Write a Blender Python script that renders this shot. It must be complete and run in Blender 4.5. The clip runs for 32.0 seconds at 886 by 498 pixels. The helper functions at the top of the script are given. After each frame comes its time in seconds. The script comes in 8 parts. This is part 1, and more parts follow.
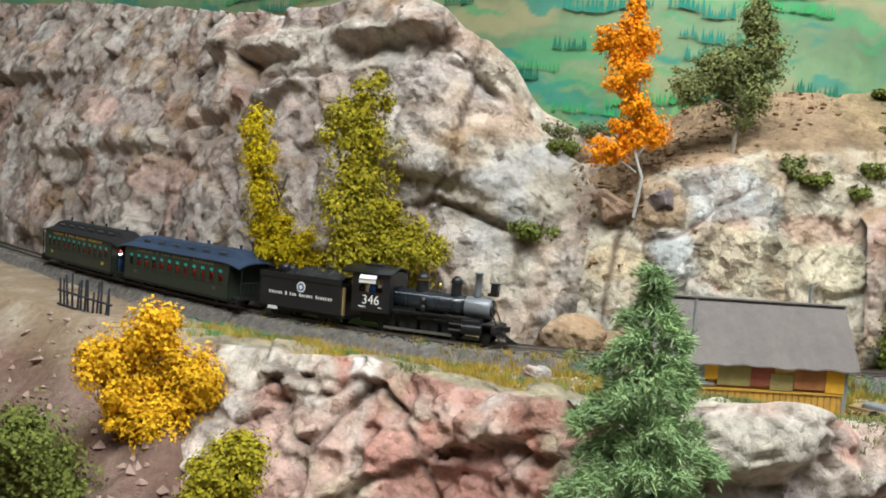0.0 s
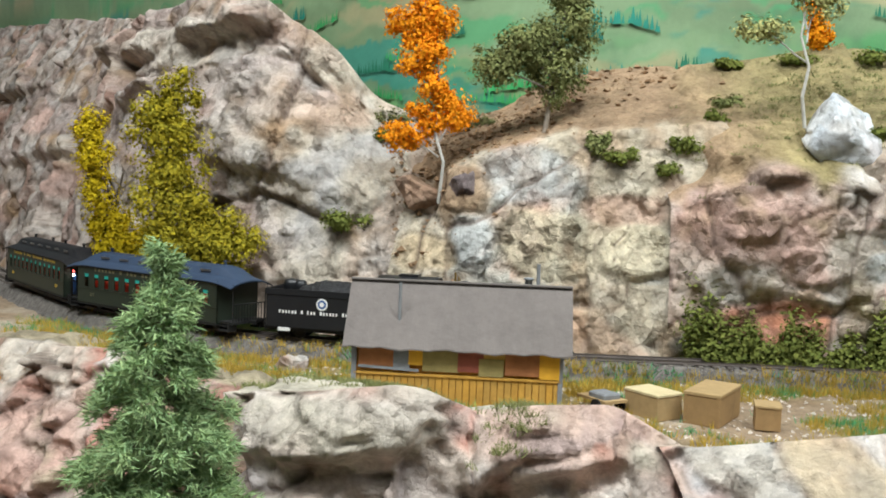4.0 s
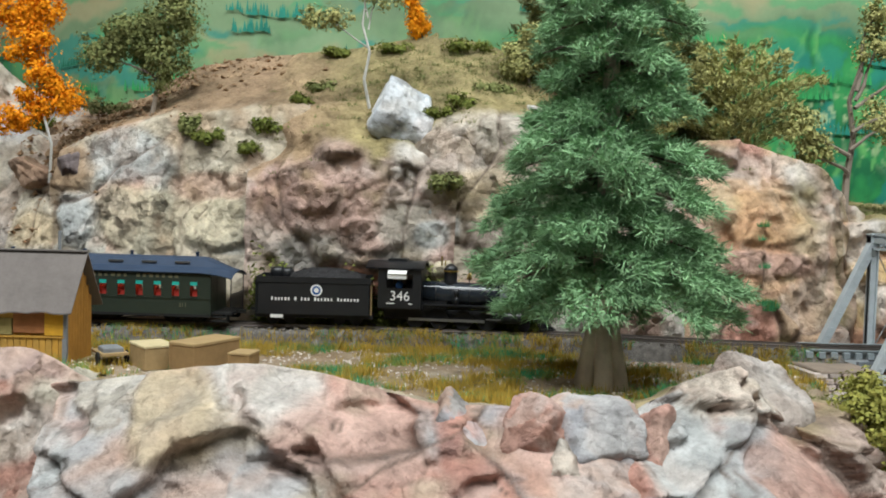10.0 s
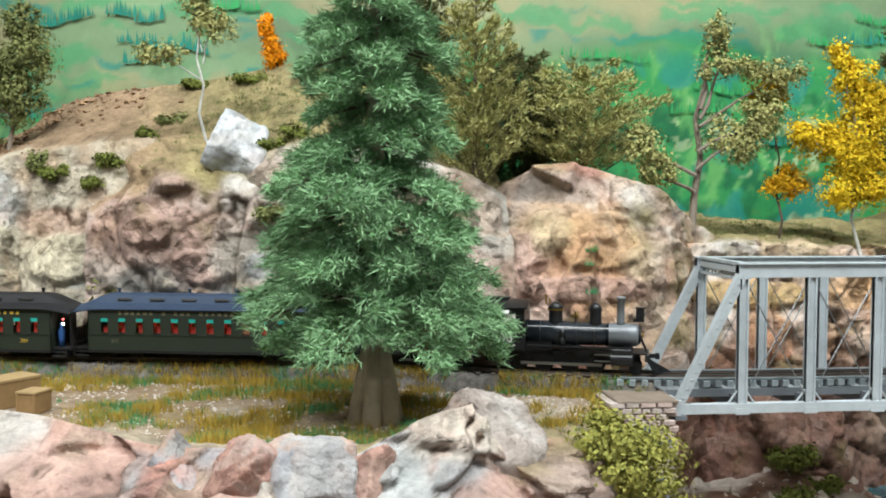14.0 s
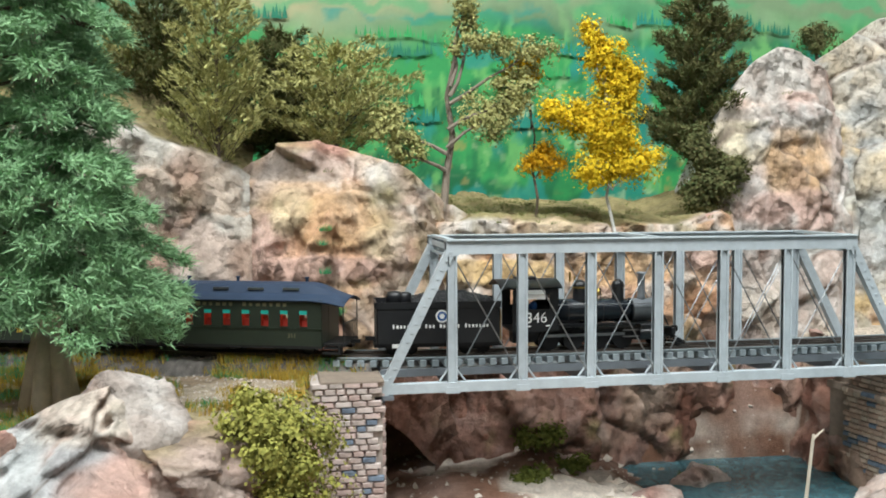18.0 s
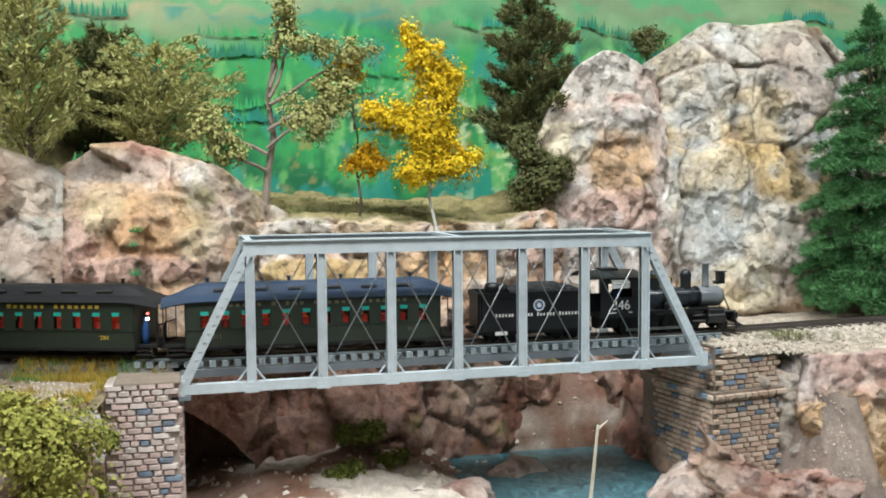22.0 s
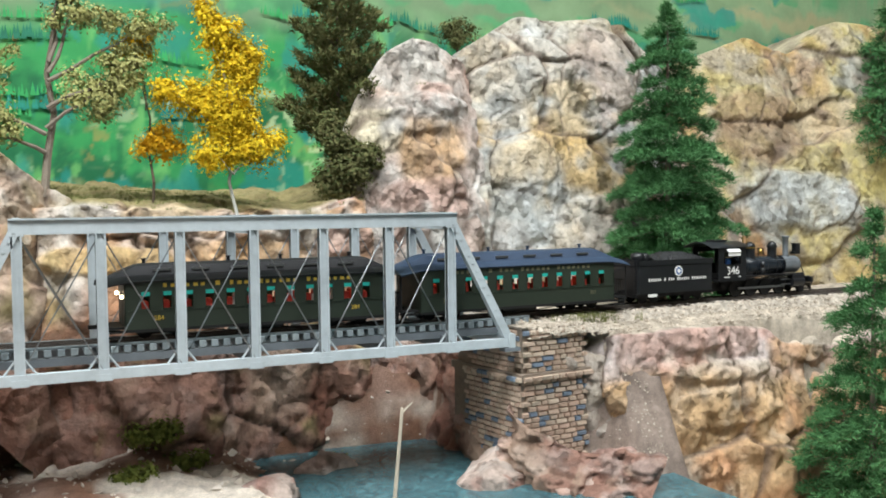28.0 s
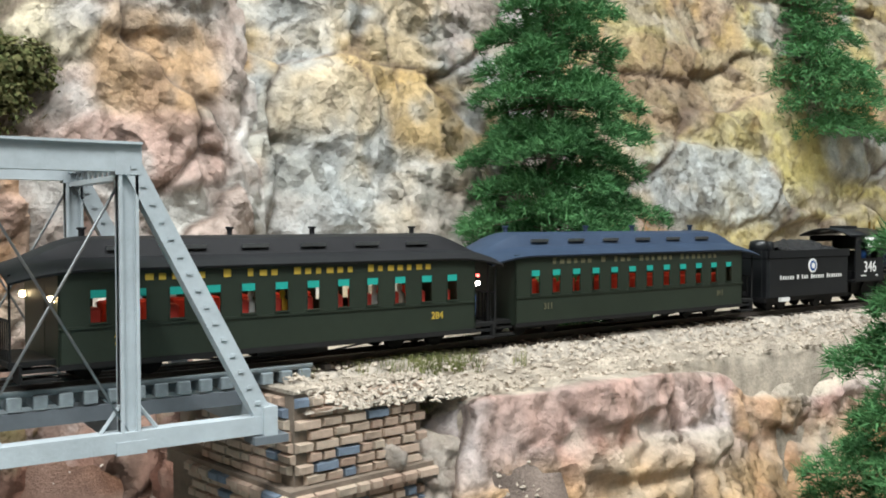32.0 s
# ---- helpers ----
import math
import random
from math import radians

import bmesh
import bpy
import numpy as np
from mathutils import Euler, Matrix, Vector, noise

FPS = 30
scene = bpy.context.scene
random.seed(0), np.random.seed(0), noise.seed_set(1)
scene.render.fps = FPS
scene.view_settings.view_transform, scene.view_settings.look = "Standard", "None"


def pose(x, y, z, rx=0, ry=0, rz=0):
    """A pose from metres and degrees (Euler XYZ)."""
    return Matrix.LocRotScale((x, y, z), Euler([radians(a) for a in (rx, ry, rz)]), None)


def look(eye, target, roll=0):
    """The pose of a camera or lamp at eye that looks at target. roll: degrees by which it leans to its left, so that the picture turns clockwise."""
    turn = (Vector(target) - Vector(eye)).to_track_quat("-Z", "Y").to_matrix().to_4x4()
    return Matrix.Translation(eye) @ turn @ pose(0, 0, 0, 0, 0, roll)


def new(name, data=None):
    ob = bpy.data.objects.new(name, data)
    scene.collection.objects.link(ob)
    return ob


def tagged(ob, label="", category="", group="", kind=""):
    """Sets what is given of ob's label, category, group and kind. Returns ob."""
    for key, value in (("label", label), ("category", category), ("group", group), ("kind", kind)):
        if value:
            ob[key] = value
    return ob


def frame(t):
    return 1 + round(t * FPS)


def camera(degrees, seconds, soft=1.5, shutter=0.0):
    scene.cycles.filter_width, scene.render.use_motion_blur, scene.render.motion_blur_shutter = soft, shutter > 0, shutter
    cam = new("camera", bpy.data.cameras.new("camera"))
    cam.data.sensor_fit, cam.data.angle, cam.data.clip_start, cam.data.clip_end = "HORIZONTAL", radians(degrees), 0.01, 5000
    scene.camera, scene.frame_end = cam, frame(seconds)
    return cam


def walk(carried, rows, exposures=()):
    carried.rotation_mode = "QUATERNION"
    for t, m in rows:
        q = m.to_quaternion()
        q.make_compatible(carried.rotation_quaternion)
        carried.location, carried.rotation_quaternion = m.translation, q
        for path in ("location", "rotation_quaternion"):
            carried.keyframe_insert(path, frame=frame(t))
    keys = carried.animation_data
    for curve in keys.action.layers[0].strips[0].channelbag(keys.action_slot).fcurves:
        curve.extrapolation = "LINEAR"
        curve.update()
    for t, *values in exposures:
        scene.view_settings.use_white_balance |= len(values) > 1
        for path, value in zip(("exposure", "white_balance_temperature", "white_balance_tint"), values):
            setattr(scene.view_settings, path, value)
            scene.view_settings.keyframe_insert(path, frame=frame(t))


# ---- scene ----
cam = camera(50.13, 32.0, soft=1.85)
PATH = [
    (0, (-0.1439, 0.1497, 1.2094), (0.0888, 1.1202, 1.1470), 4.07),
    (0.5, (-0.1141, 0.1473, 1.2120), (0.0876, 1.1246, 1.1479), 4.45),
    (1, (-0.0894, 0.1564, 1.2103), (0.0890, 1.1385, 1.1487), 4.05),
    (1.5, (-0.0577, 0.1543, 1.2110), (0.0870, 1.1415, 1.1442), 3.72),
    (2, (-0.0406, 0.1518, 1.2120), (0.0960, 1.1400, 1.1420), 3.03),
    (2.5, (-0.0228, 0.1529, 1.2116), (0.1097, 1.1415, 1.1412), 3.21),
    (3, (-0.0005, 0.1469, 1.2117), (0.1158, 1.1378, 1.1436), 2.68),
    (3.5, (0.0211, 0.1405, 1.2107), (0.1281, 1.1327, 1.1459), 2.32),
    (4, (0.0442, 0.1278, 1.2102), (0.1389, 1.1212, 1.1453), 2.10),
    (4.5, (0.0771, 0.1188, 1.2065), (0.1496, 1.1139, 1.1405), 1.93),
    (6.5, (0.1990, 0.1034, 1.2118), (0.1399, 1.0984, 1.1313), 2.03),
    (7, (0.2176, 0.1027, 1.2054), (0.1483, 1.0978, 1.1356), 1.22),
    (7.5, (0.2187, 0.0967, 1.2070), (0.2004, 1.0938, 1.1335), 1.53),
    (8, (0.2175, 0.0888, 1.2089), (0.2509, 1.0856, 1.1365), 1.49),
    (8.5, (0.2092, 0.0776, 1.2070), (0.2753, 1.0727, 1.1339), 1.39),
    (9, (0.2199, 0.0622, 1.2028), (0.3322, 1.0538, 1.1378), 0.70),
    (9.5, (0.2272, 0.0604, 1.1973), (0.3760, 1.0475, 1.1380), 0.73),
    (10, (0.2323, 0.0642, 1.1981), (0.3945, 1.0496, 1.1447), 1.51),
    (10.5, (0.2533, 0.0587, 1.1978), (0.3976, 1.0469, 1.1455), 1.58),
    (11, (0.2738, 0.0522, 1.2027), (0.3922, 1.0438, 1.1511), 2.12),
    (11.5, (0.2881, 0.0544, 1.2054), (0.3944, 1.0475, 1.1546), 1.69),
    (12, (0.3060, 0.0533, 1.2068), (0.4092, 1.0467, 1.1569), 1.12),
    (12.5, (0.3143, 0.0514, 1.2093), (0.4198, 1.0446, 1.1605), 1.31),
    (13, (0.3307, 0.0505, 1.2083), (0.4401, 1.0434, 1.1630), 1.32),
    (13.5, (0.3374, 0.0512, 1.2059), (0.4514, 1.0437, 1.1621), 0.88),
    (14, (0.3518, 0.0478, 1.2132), (0.4624, 1.0405, 1.1642), 0.17),
    (14.5, (0.3757, 0.0488, 1.2093), (0.4936, 1.0408, 1.1653), -0.35),
    (16.5, (0.4286, 0.0460, 1.2066), (0.5646, 1.0357, 1.1639), -0.44),
    (17, (0.4479, 0.0448, 1.2050), (0.5866, 1.0340, 1.1572), -0.58),
    (17.5, (0.4561, 0.0435, 1.2053), (0.6088, 1.0303, 1.1504), -0.36),
    (18, (0.4633, 0.0430, 1.2069), (0.6329, 1.0267, 1.1477), -0.27),
    (18.5, (0.4702, 0.0402, 1.2057), (0.6509, 1.0221, 1.1489), 0.04),
    (19, (0.4776, 0.0388, 1.2072), (0.6649, 1.0193, 1.1476), -0.29),
    (19.5, (0.4886, 0.0385, 1.2051), (0.6923, 1.0159, 1.1476), -0.29),
    (20, (0.4963, 0.0375, 1.2069), (0.7043, 1.0138, 1.1474), -0.55),
    (20.5, (0.5096, 0.0332, 1.2061), (0.7304, 1.0067, 1.1477), -0.33),
    (21, (0.5149, 0.0274, 1.2062), (0.7421, 0.9994, 1.1459), -0.06),
    (21.5, (0.5162, 0.0262, 1.2066), (0.7540, 0.9956, 1.1460), -0.27),
    (22, (0.5211, 0.0225, 1.2092), (0.7662, 0.9898, 1.1447), -0.43),
    (22.5, (0.5168, 0.0231, 1.2093), (0.7727, 0.9876, 1.1439), 0.07),
    (23, (0.5164, 0.0237, 1.2093), (0.7841, 0.9850, 1.1444), 0.36),
    (23.5, (0.5160, 0.0268, 1.2091), (0.8039, 0.9822, 1.1430), 0.11),
    (24, (0.5190, 0.0241, 1.2111), (0.8319, 0.9714, 1.1425), -0.30),
    (24.5, (0.5200, 0.0219, 1.2127), (0.8572, 0.9611, 1.1473), -0.05),
    (25, (0.5275, 0.0201, 1.2154), (0.8711, 0.9569, 1.1495), -0.49),
    (25.5, (0.5344, 0.0205, 1.2127), (0.8882, 0.9535, 1.1465), -0.94),
    (27.5, (0.5395, 0.0199, 1.1893), (0.9374, 0.9365, 1.1497), -0.85),
    (28, (0.5424, 0.0346, 1.1869), (0.9518, 0.9460, 1.1451), -0.75),
    (28.5, (0.5641, 0.0783, 1.1830), (1.0115, 0.9721, 1.1526), -2.19),
    (29, (0.6036, 0.1440, 1.1803), (1.0908, 1.0161, 1.1358), -2.64),
    (29.5, (0.6321, 0.1907, 1.1758), (1.1484, 1.0457, 1.1283), -2.04),
    (30, (0.6524, 0.2192, 1.1702), (1.1806, 1.0673, 1.1278), -1.10),
    (30.5, (0.6649, 0.2361, 1.1680), (1.2004, 1.0799, 1.1334), -0.99),
    (31, (0.6755, 0.2456, 1.1671), (1.2199, 1.0840, 1.1386), -0.79),
    (31.5, (0.6792, 0.2510, 1.1668), (1.2315, 1.0842, 1.1425), -0.18),
    (32, (0.6824, 0.2531, 1.1663), (1.2414, 1.0819, 1.1400), -0.12),
]
walk(cam, [(t, look(eye, target, roll)) for t, eye, target, roll in PATH],
     exposures=[(0.0, 0.08), (4.0, 0.0), (7.0, -0.18), (9.0, -0.30), (12.0, -0.20), (14.0, -0.02), (20.0, 0.03), (25.0, 0.05), (28.0, 0.08), (32.0, 0.10)])

# ---- world, room lights, exposure ----
world = bpy.data.worlds.new("room_world")
scene.world = world
world.use_nodes = True
world.node_tree.nodes["Background"].inputs[0].default_value = (0.9, 0.95, 1.0, 1)
world.node_tree.nodes["Background"].inputs[1].default_value = 0.035


def ceiling_lamp(x, y, z, sx, sy, watts, colour=(0.955, 1.0, 1.0)):
    data = bpy.data.lights.new("ceiling_light", "AREA")
    data.shape, data.size, data.size_y, data.energy, data.color = "RECTANGLE", sx, sy, watts, colour
    ob = new("ceiling_light", data)
    ob.matrix_world = look((x, y, z), (x + 0.15, y + 0.45, 1.1))
    return ob


ceiling_lamp(-0.35, -0.06, 2.45, 1.2, 0.30, 28.5)
ceiling_lamp(0.95, -0.12, 2.45, 1.2, 0.30, 27.5)
ceiling_lamp(0.30, -0.85, 2.45, 1.2, 0.30, 5.0)

# ---- helpers for meshes ----
MM = 0.001


def mixed(a):
    a = (a ^ (a >> np.uint32(16))) * np.uint32(0x45D9F3B)
    a = (a ^ (a >> np.uint32(15))) * np.uint32(0x2C1B3C6D)
    return a ^ (a >> np.uint32(16))


def chance(i, k=0):
    """Pseudo-random numbers in 0..1 for integer lattice points (n, 3)."""
    i = i.astype(np.int64).astype(np.uint32)
    with np.errstate(over="ignore"):
        h = i[..., 0] * np.uint32(73856093) ^ i[..., 1] * np.uint32(19349663) ^ i[..., 2] * np.uint32(83492791)
        h = mixed(h + np.uint32(k * 7919 + 17))
    return h.astype(np.float64) / 4294967296.0


def vnoise(p, k=0):
    """Value noise in -1..1."""
    i = np.floor(p)
    f = p - i
    f = f * f * (3 - 2 * f)
    out = 0
    for c in range(8):
        o = np.array([c & 1, c >> 1 & 1, c >> 2 & 1])
        w = np.prod(np.where(o, f, 1 - f), axis=-1)
        out = out + w * chance(i + o, k)
    return out * 2 - 1


def fbm(p, octaves=4, k=0):
    out, a = 0, 0.5
    for n in range(octaves):
        out, a, p = out + a * vnoise(p, k + n), a * 0.5, p * 2.03 + 11.3
    return out


def cells(p, k=0):
    """The nearest cell of each point: its lattice id, the offset from its seed, and the gap to the second nearest."""
    base = np.floor(p)
    best = np.full(p.shape[:-1], 9e9)
    second = best.copy()
    cid, off = np.zeros_like(p), np.zeros_like(p)
    for dx in (-1, 0, 1):
        for dy in (-1, 0, 1):
            for dz in (-1, 0, 1):
                c = base + np.array([dx, dy, dz])
                s = c + 0.15 + 0.7 * np.stack([chance(c, k + 1), chance(c, k + 2), chance(c, k + 3)], -1)
                d = ((p - s) ** 2).sum(-1)
                near = d < best
                second = np.where(near, best, np.minimum(second, d))
                best = np.where(near, d, best)
                cid = np.where(near[..., None], c, cid)
                off = np.where(near[..., None], p - s, off)
    return cid, off, np.sqrt(second) - np.sqrt(best)


def facets(p, size, k=0, squash=(1, 1, 1)):
    """Broken-stone relief: tilted planes, one a cell, in units of size; also a random number a cell and the gap to its border."""
    q = p / size * np.array(squash)
    q = q + 0.22 * np.stack([fbm(q * 1.7, 3, k + 40), fbm(q * 1.7, 3, k + 50), fbm(q * 1.7, 3, k + 60)], -1)
    cid, off, gap = cells(q, k)
    tilt = np.stack([chance(cid, k + 5), chance(cid, k + 6), chance(cid, k + 7)], -1) * 2 - 1
    rnd = chance(cid, k + 8)
    return (off * tilt).sum(-1) * 0.95 + 0.10 * (off * off).sum(-1) + (rnd - 0.5) * 0.34, chance(cid, k + 9), gap


def mesh_from(name, verts, faces, smooth=False):
    me = bpy.data.meshes.new(name)
    me.from_pydata([tuple(v) for v in verts], [], faces)
    if smooth:
        me.polygons.foreach_set("use_smooth", [True] * len(me.polygons))
    me.update()
    return me


def grid_mesh(name, P, tint=None):
    """A smooth sheet from points (nu, nv, 3), with a paint colour a vertex."""
    nu, nv = P.shape[:2]
    idx = np.arange(nu * nv).reshape(nu, nv)
    quads = np.stack([idx[:-1, :-1], idx[1:, :-1], idx[1:, 1:], idx[:-1, 1:]], -1).reshape(-1, 4)
    me = bpy.data.meshes.new(name)
    me.vertices.add(nu * nv)
    me.vertices.foreach_set("co", P.reshape(-1).astype(np.float32))
    me.loops.add(quads.size)
    me.loops.foreach_set("vertex_index", quads.reshape(-1).astype(np.int32))
    me.polygons.add(len(quads))
    me.polygons.foreach_set("loop_start", np.arange(0, quads.size, 4, dtype=np.int32))
    me.polygons.foreach_set("use_smooth", np.ones(len(quads), dtype=bool))
    me.update(calc_edges=True)
    if tint is not None:
        at = me.color_attributes.new("paint", "FLOAT_COLOR", "POINT")
        rgba = np.concatenate([tint.reshape(-1, 3), np.ones((nu * nv, 1))], 1)
        at.data.foreach_set("color", rgba.reshape(-1).astype(np.float32))
    return me


def tri_mesh(name, V, n=3):
    """Loose triangles (or quads) from points (m * n, 3)."""
    m = len(V) // n
    me = bpy.data.meshes.new(name)
    me.vertices.add(len(V))
    me.vertices.foreach_set("co", np.asarray(V, np.float32).reshape(-1))
    me.loops.add(len(V))
    me.loops.foreach_set("vertex_index", np.arange(len(V), dtype=np.int32))
    me.polygons.add(m)
    me.polygons.foreach_set("loop_start", np.arange(0, len(V), n, dtype=np.int32))
    me.update(calc_edges=True)
    return me


class Solid:
    """Collects boxes, rods and swept shapes into one mesh."""

    def __init__(self):
        self.v, self.f = [], []

    def add(self, verts, faces):
        n = len(self.v)
        self.v += [tuple(v) for v in verts]
        self.f += [tuple(i + n for i in f) for f in faces]
        return self

    def box(self, x0, x1, y0, y1, z0, z1, c=0.0):
        """A box; c cuts its upright edges and its top edge."""
        if c <= 0:
            v = [(x, y, z) for z in (z0, z1) for x, y in ((x0, y0), (x1, y0), (x1, y1), (x0, y1))]
            return self.add(v, [(3, 2, 1, 0), (4, 5, 6, 7), (0, 1, 5, 4), (1, 2, 6, 5), (2, 3, 7, 6), (3, 0, 4, 7)])
        rings = []
        for z, i in ((z0, 0.0), (z1 - c, 0.0), (z1, c)):
            a, b, d, e = x0 + i, x1 - i, y0 + i, y1 - i
            rings.append([(a + c, d, z), (b - c, d, z), (b, d + c, z), (b, e - c, z), (b - c, e, z), (a + c, e, z), (a, e - c, z), (a, d + c, z)])
        v = [p for r in rings for p in r]
        f = [tuple(range(7, -1, -1)), tuple(range(16, 24))]
        for r in range(2):
            for i in range(8):
                j = (i + 1) % 8
                f.append((8 * r + i, 8 * r + j, 8 * r + 8 + j, 8 * r + 8 + i))
        return self.add(v, f)

    def rod(self, a, b, r0, r1=None, n=8, cap=True):
        a, b = Vector(a), Vector(b)
        r1 = r0 if r1 is None else r1
        d = (b - a).normalized()
        s = d.orthogonal().normalized()
        t = d.cross(s)
        v = []
        for p, r in ((a, r0), (b, r1)):
            for i in range(n):
                w = 2 * math.pi * i / n
                v.append(p + s * (r * math.cos(w)) + t * (r * math.sin(w)))
        f = [(i, (i + 1) % n, n + (i + 1) % n, n + i) for i in range(n)]
        if cap:
            f += [tuple(range(n - 1, -1, -1)), tuple(range(n, 2 * n))]
        return self.add(v, f)

    def bar(self, a, b, w, h, up=(0, 0, 1)):
        """A square bar from a to b, w across and h along up."""
        a, b, up = Vector(a), Vector(b), Vector(up)
        d = (b - a).normalized()
        s = d.cross(up).normalized() * (w / 2)
        u = s.cross(d).normalized() * (h / 2)
        v = [p + i * s + j * u for p in (a, b) for i, j in ((-1, -1), (1, -1), (1, 1), (-1, 1))]
        return self.add(v, [(3, 2, 1, 0), (4, 5, 6, 7), (0, 1, 5, 4), (1, 2, 6, 5), (2, 3, 7, 6), (3, 0, 4, 7)])

    def turned(self, at, profile, n=14, axis="z"):
        """A turned shape: profile of (radius, height)."""
        v, f = [], []
        for r, h in profile:
            for i in range(n):
                w = 2 * math.pi * i / n
                p = (r * math.cos(w), r * math.sin(w), h)
                if axis == "x":
                    p = (h, p[0], p[1])
                if axis == "y":
                    p = (p[0], h, p[1])
                v.append((at[0] + p[0], at[1] + p[1], at[2] + p[2]))
        for k in range(len(profile) - 1):
            for i in range(n):
                j = (i + 1) % n
                f.append((k * n + i, k * n + j, k * n + n + j, k * n + n + i))
        f += [tuple(range(n - 1, -1, -1)), tuple(range((len(profile) - 1) * n, len(profile) * n))]
        return self.add(v, f)

    def mesh(self, name, smooth=False):
        return mesh_from(name, self.v, self.f, smooth)


def part(name, shape, material, parent=None, label="", smooth=False):
    """Links a Solid or a mesh as one object, under a thing or a part."""
    me = shape.mesh(name, smooth) if isinstance(shape, Solid) else shape
    if not me.materials:
        me.materials.append(material)
    ob = new(name, me)
    if parent is not None:
        ob.parent = parent
    if label:
        ob["label"] = label
    return ob


def thing(name, at, label, category, group="", kind=""):
    ob = new(name)
    ob.empty_display_size = 0.01
    ob.matrix_world = at if isinstance(at, Matrix) else Matrix.Translation(at)
    return tagged(ob, label, category, group, kind)


def lettering(text, size, depth=0.00008):
    cu = bpy.data.curves.new("lettering", "FONT")
    cu.body, cu.size, cu.extrude, cu.align_x, cu.align_y = text, size, depth, "CENTER", "CENTER"
    ob = bpy.data.objects.new("lettering", cu)
    me = bpy.data.meshes.new_from_object(ob)
    bpy.data.objects.remove(ob)
    return me

